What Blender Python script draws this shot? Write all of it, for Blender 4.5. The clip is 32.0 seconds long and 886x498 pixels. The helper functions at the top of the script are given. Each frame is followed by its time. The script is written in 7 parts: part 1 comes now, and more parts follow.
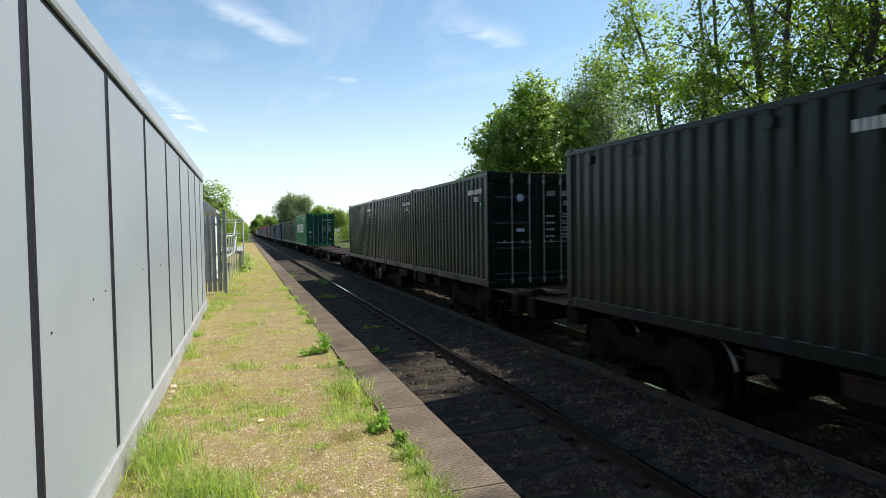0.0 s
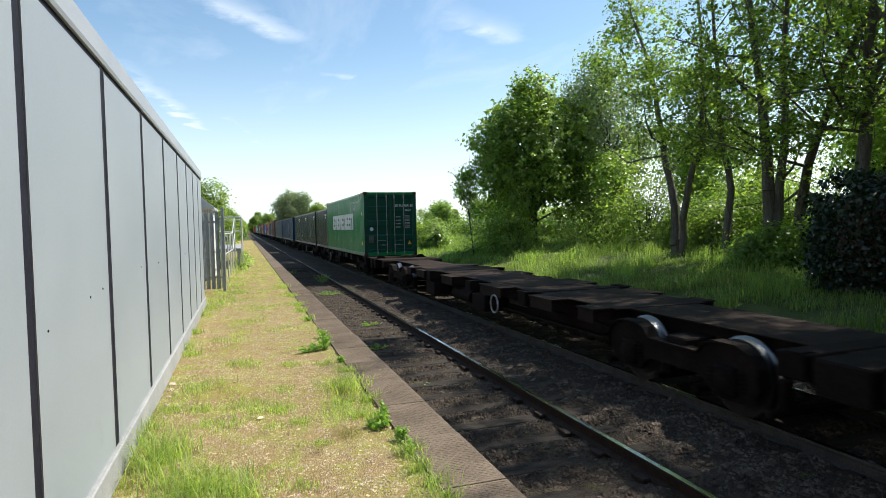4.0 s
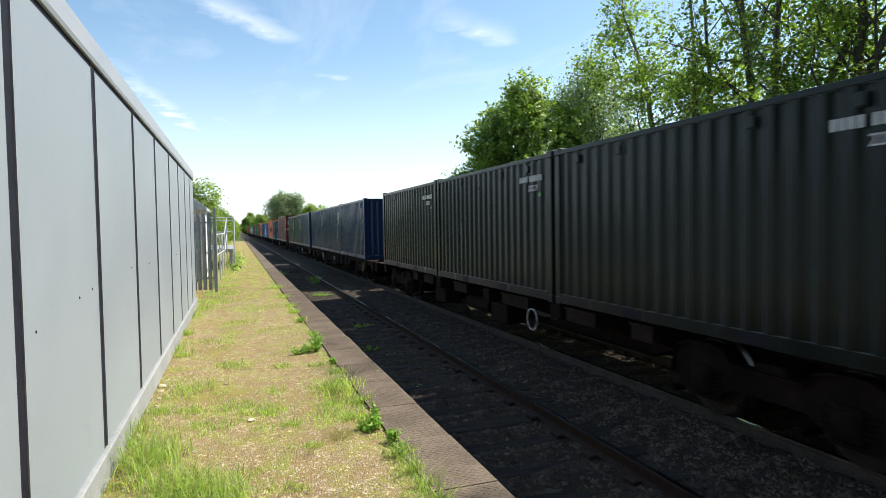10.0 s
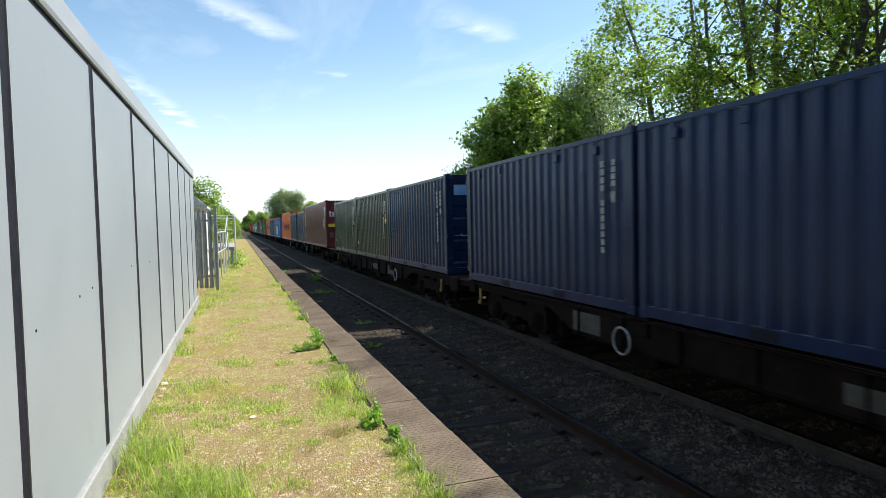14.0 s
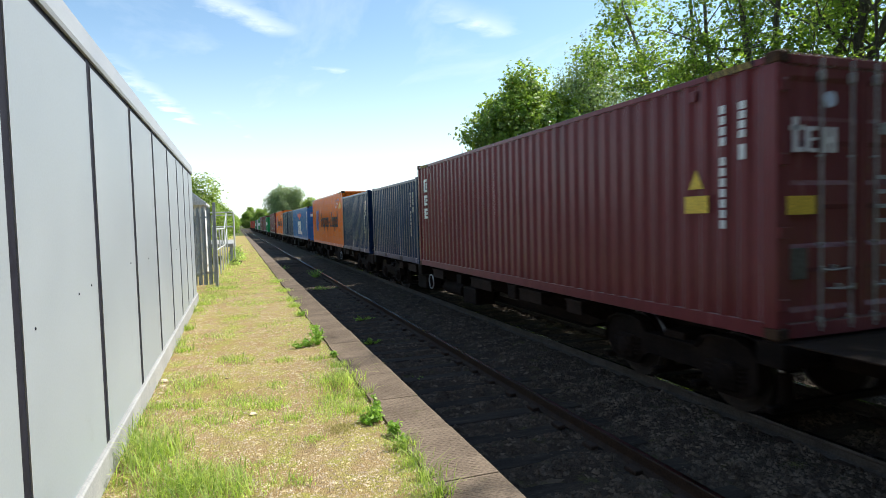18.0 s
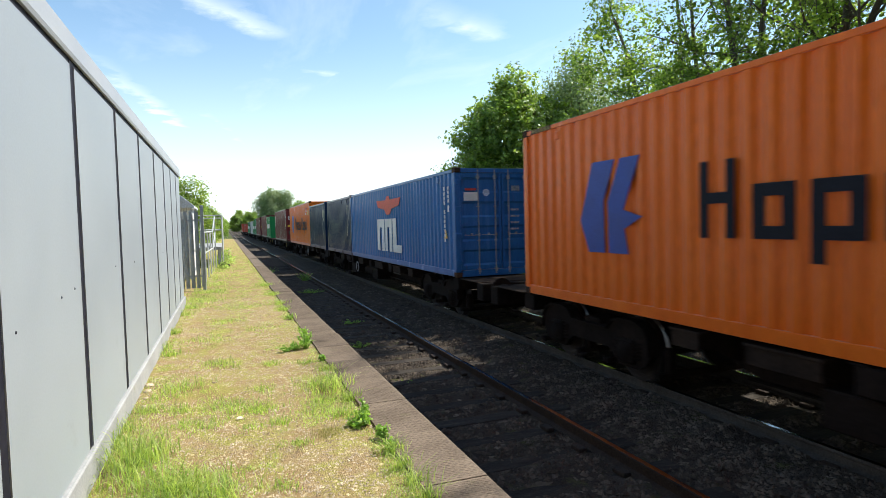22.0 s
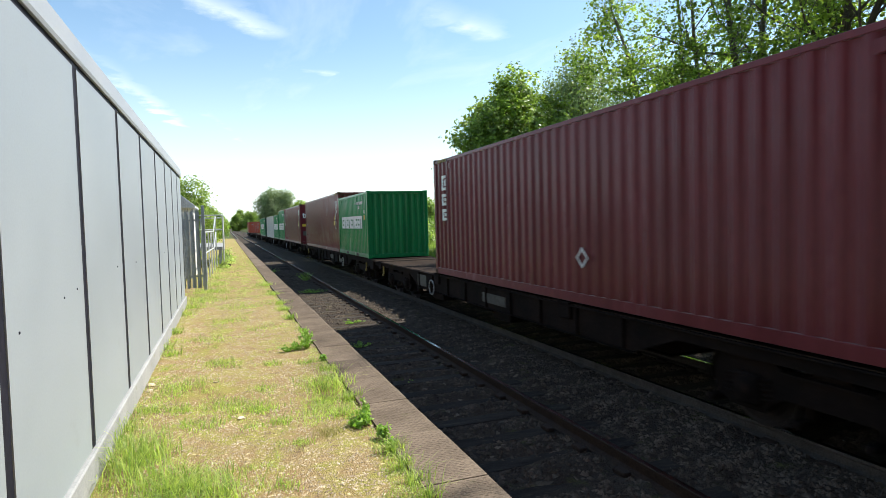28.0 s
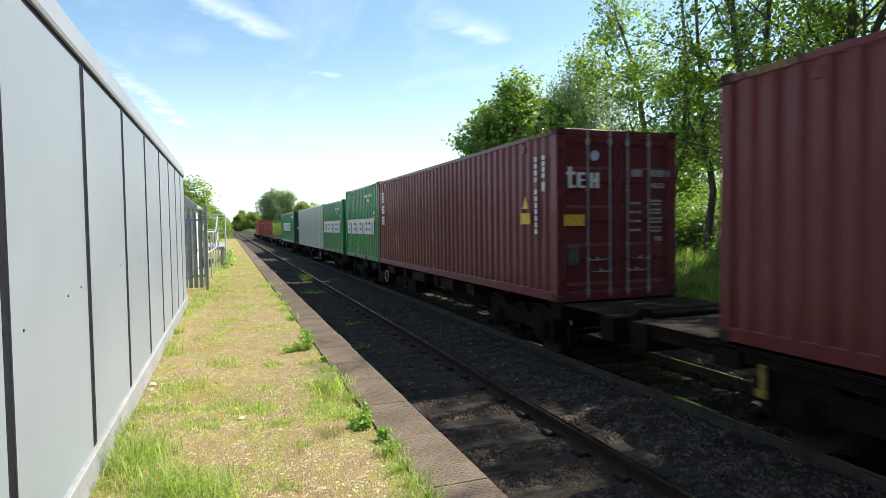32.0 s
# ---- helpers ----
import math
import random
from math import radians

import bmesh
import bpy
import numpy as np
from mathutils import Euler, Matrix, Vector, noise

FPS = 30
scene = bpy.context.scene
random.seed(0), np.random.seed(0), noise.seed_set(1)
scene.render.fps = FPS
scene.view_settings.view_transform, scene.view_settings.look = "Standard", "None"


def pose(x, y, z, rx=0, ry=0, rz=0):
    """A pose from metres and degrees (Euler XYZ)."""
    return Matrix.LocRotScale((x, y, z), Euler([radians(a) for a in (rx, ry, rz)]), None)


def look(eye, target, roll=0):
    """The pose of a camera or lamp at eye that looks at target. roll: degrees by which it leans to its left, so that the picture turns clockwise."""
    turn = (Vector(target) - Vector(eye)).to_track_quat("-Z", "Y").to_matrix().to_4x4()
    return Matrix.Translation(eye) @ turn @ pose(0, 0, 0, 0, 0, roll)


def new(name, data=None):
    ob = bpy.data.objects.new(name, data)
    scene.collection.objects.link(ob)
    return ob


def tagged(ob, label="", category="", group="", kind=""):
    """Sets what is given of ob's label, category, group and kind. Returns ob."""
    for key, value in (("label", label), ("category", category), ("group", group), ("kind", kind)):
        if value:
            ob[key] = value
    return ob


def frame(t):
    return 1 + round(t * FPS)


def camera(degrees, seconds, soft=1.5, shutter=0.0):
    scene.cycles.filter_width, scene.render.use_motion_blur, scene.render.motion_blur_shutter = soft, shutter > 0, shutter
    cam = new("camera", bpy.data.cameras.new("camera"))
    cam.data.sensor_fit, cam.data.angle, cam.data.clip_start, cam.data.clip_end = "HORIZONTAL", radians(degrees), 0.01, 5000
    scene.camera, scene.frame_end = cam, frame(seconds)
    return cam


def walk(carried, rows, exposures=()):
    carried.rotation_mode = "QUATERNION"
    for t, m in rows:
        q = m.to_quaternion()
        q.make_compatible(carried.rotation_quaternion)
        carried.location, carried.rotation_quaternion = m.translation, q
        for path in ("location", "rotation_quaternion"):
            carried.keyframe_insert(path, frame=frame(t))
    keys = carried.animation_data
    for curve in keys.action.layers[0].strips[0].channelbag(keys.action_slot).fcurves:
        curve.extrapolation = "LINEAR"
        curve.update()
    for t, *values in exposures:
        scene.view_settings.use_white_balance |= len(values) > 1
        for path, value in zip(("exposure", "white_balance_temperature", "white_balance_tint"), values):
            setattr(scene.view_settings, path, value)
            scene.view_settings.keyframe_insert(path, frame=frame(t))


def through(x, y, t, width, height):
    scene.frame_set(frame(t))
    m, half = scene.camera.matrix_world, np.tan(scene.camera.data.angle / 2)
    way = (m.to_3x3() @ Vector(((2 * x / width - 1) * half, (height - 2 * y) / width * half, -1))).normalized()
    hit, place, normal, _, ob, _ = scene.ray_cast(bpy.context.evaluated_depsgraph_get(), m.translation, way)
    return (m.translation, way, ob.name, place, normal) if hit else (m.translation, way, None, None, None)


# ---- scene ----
cam = camera(74.1, 32.0, soft=0.75, shutter=0.3)
PATH = [
    (0, (-0.052, 0.198, 1.655), (0.584, 2.093, 1.587), -0.9),
    (0.5, (-0.053, 0.205, 1.654), (0.583, 2.1, 1.583), -1.0),
    (1, (-0.053, 0.21, 1.648), (0.584, 2.105, 1.577), -1.1),
    (1.5, (-0.049, 0.201, 1.653), (0.586, 2.097, 1.578), -1.3),
    (2, (-0.051, 0.208, 1.65), (0.584, 2.103, 1.573), -1.2),
    (2.5, (-0.052, 0.212, 1.653), (0.584, 2.107, 1.574), -1.1),
    (3, (-0.051, 0.205, 1.656), (0.585, 2.099, 1.577), -1.0),
    (3.5, (-0.051, 0.212, 1.647), (0.586, 2.107, 1.568), -1.1),
    (5.5, (-0.031, 0.232, 1.648), (0.618, 2.122, 1.565), -1.5),
    (6, (-0.026, 0.234, 1.658), (0.625, 2.123, 1.571), -1.6),
    (6.5, (-0.027, 0.234, 1.646), (0.631, 2.121, 1.552), -1.5),
    (7, (-0.029, 0.222, 1.648), (0.631, 2.108, 1.552), -1.6),
    (7.5, (-0.03, 0.228, 1.648), (0.634, 2.112, 1.555), -1.4),
    (8, (-0.038, 0.22, 1.648), (0.63, 2.103, 1.561), -1.2),
    (8.5, (-0.039, 0.213, 1.653), (0.631, 2.096, 1.571), -1.0),
    (9, (-0.037, 0.212, 1.654), (0.633, 2.095, 1.574), -1.0),
    (9.5, (-0.042, 0.217, 1.649), (0.623, 2.101, 1.572), -0.9),
    (10, (-0.044, 0.222, 1.648), (0.618, 2.108, 1.574), -0.9),
    (10.5, (-0.046, 0.208, 1.653), (0.616, 2.094, 1.58), -1.0),
    (11, (-0.047, 0.218, 1.651), (0.615, 2.104, 1.579), -0.9),
    (11.5, (-0.045, 0.215, 1.65), (0.615, 2.102, 1.58), -1.1),
    (12, (-0.042, 0.219, 1.652), (0.619, 2.105, 1.581), -1.2),
    (12.5, (-0.04, 0.212, 1.654), (0.621, 2.099, 1.583), -1.1),
    (13, (-0.04, 0.215, 1.654), (0.621, 2.101, 1.577), -1.1),
    (13.5, (-0.035, 0.218, 1.653), (0.623, 2.105, 1.571), -1.2),
    (14, (-0.034, 0.222, 1.646), (0.624, 2.109, 1.56), -1.3),
    (14.5, (-0.03, 0.232, 1.645), (0.628, 2.118, 1.554), -1.4),
    (16.5, (-0.032, 0.228, 1.651), (0.627, 2.114, 1.555), -1.3),
    (17, (-0.03, 0.23, 1.648), (0.63, 2.115, 1.551), -1.3),
    (17.5, (-0.033, 0.223, 1.648), (0.627, 2.108, 1.55), -1.2),
    (18, (-0.034, 0.225, 1.648), (0.626, 2.111, 1.548), -1.5),
    (18.5, (-0.033, 0.216, 1.644), (0.619, 2.105, 1.545), -1.5),
    (19, (-0.031, 0.225, 1.648), (0.627, 2.111, 1.546), -1.8),
    (19.5, (-0.028, 0.223, 1.651), (0.642, 2.105, 1.551), -1.3),
    (20, (-0.019, 0.226, 1.648), (0.661, 2.105, 1.557), -1.5),
    (20.5, (-0.017, 0.23, 1.65), (0.671, 2.105, 1.561), -1.3),
    (21, (-0.012, 0.224, 1.65), (0.684, 2.097, 1.558), -1.3),
    (21.5, (-0.019, 0.234, 1.645), (0.678, 2.107, 1.553), -1.4),
    (22, (-0.018, 0.226, 1.644), (0.674, 2.1, 1.554), -1.5),
    (22.5, (-0.022, 0.228, 1.645), (0.673, 2.102, 1.557), -1.3),
    (23, (-0.023, 0.218, 1.653), (0.673, 2.091, 1.564), -1.3),
    (23.5, (-0.026, 0.219, 1.653), (0.677, 2.09, 1.565), -1.3),
    (24, (-0.026, 0.216, 1.648), (0.682, 2.085, 1.562), -1.5),
    (24.5, (-0.023, 0.216, 1.655), (0.686, 2.084, 1.567), -1.5),
    (25, (-0.02, 0.21, 1.647), (0.684, 2.08, 1.557), -1.8),
    (25.5, (-0.023, 0.21, 1.65), (0.678, 2.08, 1.559), -1.8),
    (27.5, (-0.016, 0.199, 1.654), (0.675, 2.074, 1.56), -2.0),
    (28, (-0.023, 0.212, 1.65), (0.667, 2.087, 1.559), -1.5),
    (28.5, (-0.023, 0.204, 1.654), (0.666, 2.079, 1.563), -1.0),
    (29, (-0.029, 0.221, 1.644), (0.661, 2.096, 1.555), -0.7),
    (29.5, (-0.033, 0.213, 1.644), (0.657, 2.088, 1.555), -0.7),
    (30, (-0.03, 0.206, 1.648), (0.658, 2.082, 1.558), -0.7),
    (30.5, (-0.033, 0.204, 1.655), (0.655, 2.08, 1.563), -0.8),
    (31, (-0.032, 0.2, 1.652), (0.656, 2.076, 1.566), -1.0),
    (31.5, (-0.031, 0.202, 1.652), (0.657, 2.078, 1.568), -1.0),
    (32, (-0.036, 0.209, 1.652), (0.65, 2.086, 1.57), -0.8),
]
walk(cam, [(t, look(eye, target, roll)) for t, eye, target, roll in PATH],
     exposures=((0, 0.5), (3, 0.54), (6, 0.66), (13, 0.68), (18, 0.78), (32, 0.8)))

# ---- light ----
SUN = Vector((0.78, 0.17, 1.0)).normalized()
world = bpy.data.worlds.new("world")
scene.world = world
world.use_nodes = True


def sky_world():
    nt = world.node_tree
    nt.nodes.clear()
    out = nt.nodes.new("ShaderNodeOutputWorld")
    bg = nt.nodes.new("ShaderNodeBackground")
    sky = nt.nodes.new("ShaderNodeTexSky")
    sky.sky_type, sky.sun_disc = "NISHITA", False
    sky.sun_elevation = math.asin(SUN.z)
    sky.sun_rotation = math.atan2(SUN.x, SUN.y)
    sky.air_density, sky.dust_density, sky.ozone_density = 1.0, 0.3, 1.0
    tc = nt.nodes.new("ShaderNodeTexCoord")
    sep = nt.nodes.new("ShaderNodeSeparateXYZ")
    nt.links.new(tc.outputs["Generated"], sep.inputs[0])

    def maths(op, a, b, clamp=False):
        n = nt.nodes.new("ShaderNodeMath")
        n.operation, n.use_clamp = op, clamp
        for i, v in enumerate((a, b)):
            if isinstance(v, (int, float)):
                n.inputs[i].default_value = v
            else:
                nt.links.new(v, n.inputs[i])
        return n.outputs[0]

    # thin cirrus on a flat layer high above
    up = maths("MAXIMUM", sep.outputs[2], 0.03)
    u = maths("DIVIDE", sep.outputs[0], up)
    v = maths("DIVIDE", sep.outputs[1], up)
    comb = nt.nodes.new("ShaderNodeCombineXYZ")
    nt.links.new(u, comb.inputs[0])
    nt.links.new(v, comb.inputs[1])
    mp = nt.nodes.new("ShaderNodeMapping")
    mp.inputs["Rotation"].default_value = (0, 0, radians(-12))
    mp.inputs["Location"].default_value = (0.35, 0.9, 0.0)
    mp.inputs["Scale"].default_value = (1.25, 0.34, 1.0)
    nt.links.new(comb.outputs[0], mp.inputs[0])
    n1 = nt.nodes.new("ShaderNodeTexNoise")
    n1.inputs["Scale"].default_value, n1.inputs["Detail"].default_value = 1.3, 9.0
    n1.inputs["Roughness"].default_value, n1.inputs["Distortion"].default_value = 0.58, 0.55
    nt.links.new(mp.outputs[0], n1.inputs[0])
    ramp = nt.nodes.new("ShaderNodeValToRGB")
    ramp.color_ramp.elements[0].position, ramp.color_ramp.elements[1].position = 0.5, 0.86
    nt.links.new(n1.outputs[0], ramp.inputs[0])
    wisps = maths("MULTIPLY", ramp.outputs[0], 0.42)
    ragged = nt.nodes.new("ShaderNodeTexNoise")
    ragged.inputs["Scale"].default_value, ragged.inputs["Detail"].default_value, ragged.inputs["Roughness"].default_value = 2.2, 8.0, 0.62
    nt.links.new(comb.outputs[0], ragged.inputs[0])
    bent = maths("ADD", u, maths("MULTIPLY", maths("SUBTRACT", ragged.outputs[0], 0.5), 0.55))

    def streak(u0, v0, u1, v1, width, amount):
        """A torn streak of cirrus from one place of the cloud layer to another, densest towards its end."""
        du, dv = u1 - u0, v1 - v0
        n = math.hypot(du, dv)
        pu, pv = maths("SUBTRACT", bent, u0), maths("SUBTRACT", v, v0)
        along = maths("DIVIDE", maths("ADD", maths("MULTIPLY", pu, du / n), maths("MULTIPLY", pv, dv / n)), n)
        off = maths("DIVIDE", maths("SUBTRACT", maths("MULTIPLY", pu, dv / n), maths("MULTIPLY", pv, du / n)), width)
        soft = maths("SUBTRACT", 1.0, maths("POWER", maths("ABSOLUTE", off, 0.0), 1.1), True)
        body = maths("MULTIPLY", maths("MULTIPLY", along, 1.5, True), maths("MULTIPLY", maths("SUBTRACT", 1.12, along), 7.0, True))
        torn = maths("MULTIPLY", maths("SUBTRACT", ragged.outputs[0], 0.28), 2.6, True)
        return maths("MULTIPLY", maths("MULTIPLY", soft, body), maths("MULTIPLY", torn, amount))

    for place in ((-0.74, 3.3, -0.33, 6.3, 0.13, 0.85), (-0.3, 2.45, 0.27, 3.2, 0.14, 0.75), (-0.45, 3.7, 0.3, 7.5, 0.2, 0.5), (1.05, 2.6, 1.42, 2.95, 0.14, 0.6), (0.85, 2.5, 1.12, 2.8, 0.16, 0.4), (0.5, 3.85, 0.75, 3.95, 0.1, 0.5), (0.2, 5.2, 1.6, 8.0, 0.6, 0.4)):
        wisps = maths("MAXIMUM", wisps, streak(*place))
    # milky haze towards the horizon
    haze = maths("SUBTRACT", 1.0, maths("MULTIPLY", sep.outputs[2], 3.1), True)
    haze = maths("MULTIPLY", maths("POWER", haze, 1.9), 0.9)
    cover = maths("MAXIMUM", wisps, haze)
    mix = nt.nodes.new("ShaderNodeMix")
    mix.data_type = "RGBA"
    nt.links.new(cover, mix.inputs["Factor"])
    clear = nt.nodes.new("ShaderNodeVectorMath")
    clear.operation = "MULTIPLY"
    clear.inputs[1].default_value = (1.06, 1.15, 1.11)
    nt.links.new(sky.outputs[0], clear.inputs[0])
    nt.links.new(clear.outputs[0], mix.inputs["A"])
    mix.inputs["B"].default_value = (7.0, 7.6, 8.2, 1)
    nt.links.new(mix.outputs["Result"], bg.inputs[0])
    bg.inputs[1].default_value = SKY_STRENGTH
    nt.links.new(bg.outputs[0], out.inputs[0])


SKY_STRENGTH = 0.105
sky_world()
sun_data = bpy.data.lights.new("sun", "SUN")
sun_data.energy, sun_data.angle, sun_data.color = 5.0, radians(0.53), (1.0, 0.95, 0.86)
sun = new("sun", sun_data)
sun.matrix_world = look(SUN * 60, (0, 0, 0))


# ---- materials ----
def principled(name):
    m = bpy.data.materials.new(name)
    m.use_nodes = True
    nt = m.node_tree
    bsdf = nt.nodes["Principled BSDF"]
    return m, nt, bsdf


def add(nt, kind, **values):
    n = nt.nodes.new(kind)
    for k, v in values.items():
        n.inputs[k].default_value = v
    return n


def surface(name, base, second, rough=0.7, metal=0.0, scale=3.0, fine=40.0, bump=0.2, stretch=(1, 1, 1),
            stain=None, stain_at=(0.6, 0.75), spread=0.0, spec=0.5, fine_amount=0.35, bump_size=0.01):
    """Two tones mixed by a broad noise, darkened and lit by a fine one, stains over them and relief."""
    m, nt, bsdf = principled(name)
    tc = nt.nodes.new("ShaderNodeTexCoord")
    mp = add(nt, "ShaderNodeMapping", Scale=stretch)
    nt.links.new(tc.outputs["Object"], mp.inputs[0])
    info = nt.nodes.new("ShaderNodeObjectInfo")
    shift = nt.nodes.new("ShaderNodeVectorMath")
    shift.operation = "SCALE"
    shift.inputs[0].default_value = (17.0, 31.0, 11.0)
    nt.links.new(info.outputs["Random"], shift.inputs["Scale"])
    moved = nt.nodes.new("ShaderNodeVectorMath")
    nt.links.new(mp.outputs[0], moved.inputs[0])
    nt.links.new(shift.outputs[0], moved.inputs[1])
    vec = moved.outputs[0]
    big = add(nt, "ShaderNodeTexNoise", Scale=scale, Detail=6.0, Roughness=0.6)
    small = add(nt, "ShaderNodeTexNoise", Scale=fine, Detail=4.0, Roughness=0.65)
    nt.links.new(vec, big.inputs[0])
    nt.links.new(vec, small.inputs[0])
    ramp = nt.nodes.new("ShaderNodeValToRGB")
    ramp.color_ramp.elements[0].position, ramp.color_ramp.elements[1].position = 0.35, 0.68
    ramp.color_ramp.elements[0].color, ramp.color_ramp.elements[1].color = (*base, 1), (*second, 1)
    nt.links.new(big.outputs[0], ramp.inputs[0])
    grain = add(nt, "ShaderNodeMapRange")
    grain.inputs["From Min"].default_value, grain.inputs["From Max"].default_value = 0.3, 0.7
    grain.inputs["To Min"].default_value, grain.inputs["To Max"].default_value = 1 - fine_amount, 1 + fine_amount
    nt.links.new(small.outputs[0], grain.inputs[0])
    mul = nt.nodes.new("ShaderNodeVectorMath")
    mul.operation = "SCALE"
    nt.links.new(ramp.outputs[0], mul.inputs[0])
    nt.links.new(grain.outputs[0], mul.inputs["Scale"])
    colour = mul.outputs[0]
    if spread:
        var = add(nt, "ShaderNodeMapRange")
        var.inputs["To Min"].default_value, var.inputs["To Max"].default_value = 1 - spread, 1 + spread
        nt.links.new(info.outputs["Random"], var.inputs[0])
        mul2 = nt.nodes.new("ShaderNodeVectorMath")
        mul2.operation = "SCALE"
        nt.links.new(colour, mul2.inputs[0])
        nt.links.new(var.outputs[0], mul2.inputs["Scale"])
        colour = mul2.outputs[0]
    if stain:
        sn = add(nt, "ShaderNodeTexNoise", Scale=scale * 2.3, Detail=8.0, Roughness=0.7)
        nt.links.new(vec, sn.inputs[0])
        sr = nt.nodes.new("ShaderNodeValToRGB")
        sr.color_ramp.elements[0].position, sr.color_ramp.elements[1].position = stain_at
        nt.links.new(sn.outputs[0], sr.inputs[0])
        mx = nt.nodes.new("ShaderNodeMix")
        mx.data_type = "RGBA"
        nt.links.new(sr.outputs[0], mx.inputs["Factor"])
        nt.links.new(colour, mx.inputs["A"])
        mx.inputs["B"].default_value = (*stain, 1)
        colour = mx.outputs["Result"]
    nt.links.new(colour, bsdf.inputs["Base Color"])
    bsdf.inputs["Metallic"].default_value = metal
    bsdf.inputs["Specular IOR Level"].default_value = spec
    rr = add(nt, "ShaderNodeMapRange")
    rr.inputs["To Min"].default_value, rr.inputs["To Max"].default_value = max(rough - 0.12, 0.03), min(rough + 0.12, 1)
    nt.links.new(big.outputs[0], rr.inputs[0])
    nt.links.new(rr.outputs[0], bsdf.inputs["Roughness"])
    bp = nt.nodes.new("ShaderNodeBump")
    bp.inputs["Strength"].default_value, bp.inputs["Distance"].default_value = bump, bump_size
    nt.links.new(small.outputs[0], bp.inputs["Height"])
    nt.links.new(bp.outputs[0], bsdf.inputs["Normal"])
    return m


def leafy(name, dark, light, through=0.35, rough=0.55):
    """Leaves and blades: colour by island, some light passes through."""
    m, nt, bsdf = principled(name)
    out = nt.nodes["Material Output"]
    geo = nt.nodes.new("ShaderNodeNewGeometry")
    ramp = nt.nodes.new("ShaderNodeValToRGB")
    ramp.color_ramp.elements[0].color, ramp.color_ramp.elements[1].color = (*dark, 1), (*light, 1)
    nt.links.new(geo.outputs["Random Per Island"], ramp.inputs[0])
    tc = nt.nodes.new("ShaderNodeTexCoord")
    ns = add(nt, "ShaderNodeTexNoise", Scale=1.1, Detail=3.0)
    nt.links.new(tc.outputs["Object"], ns.inputs[0])
    rng = add(nt, "ShaderNodeMapRange")
    rng.inputs["From Min"].default_value, rng.inputs["From Max"].default_value = 0.3, 0.7
    rng.inputs["To Min"].default_value, rng.inputs["To Max"].default_value = 0.65, 1.3
    nt.links.new(ns.outputs[0], rng.inputs[0])
    mul = nt.nodes.new("ShaderNodeVectorMath")
    mul.operation = "SCALE"
    nt.links.new(ramp.outputs[0], mul.inputs[0])
    nt.links.new(rng.outputs[0], mul.inputs["Scale"])
    nt.links.new(mul.outputs[0], bsdf.inputs["Base Color"])
    bsdf.inputs["Roughness"].default_value = rough
    bsdf.inputs["Specular IOR Level"].default_value = 0.5
    tr = nt.nodes.new("ShaderNodeBsdfTranslucent")
    warm = nt.nodes.new("ShaderNodeVectorMath")
    warm.operation = "MULTIPLY"
    warm.inputs[1].default_value = (1.45, 1.5, 0.85)
    nt.links.new(mul.outputs[0], warm.inputs[0])
    nt.links.new(warm.outputs[0], tr.inputs[0])
    mix = nt.nodes.new("ShaderNodeMixShader")
    mix.inputs[0].default_value = through
    nt.links.new(bsdf.outputs[0], mix.inputs[1])
    nt.links.new(tr.outputs[0], mix.inputs[2])
    nt.links.new(mix.outputs[0], out.inputs[0])
    return m


def paint(name, colour, worn, rust=(0.09, 0.048, 0.028), rough=0.24, amount=(0.72, 0.86)):
    """Old container paint: faded in upright streaks, scuffed, with rust freckles."""
    m = surface(name, colour, worn, rough=rough, scale=1.1, fine=26.0, bump=0.12, stretch=(2.6, 2.6, 0.22),
                stain=rust, stain_at=amount, fine_amount=0.2, bump_size=0.003, spec=0.2)
    # a film of dust
    for n in m.node_tree.nodes:
        if n.type == "BSDF_PRINCIPLED":
            n.inputs["Sheen Weight"].default_value = 0.4
            n.inputs["Sheen Roughness"].default_value = 0.4
            n.inputs["Sheen Tint"].default_value = (0.75, 0.76, 0.78, 1)
    return m


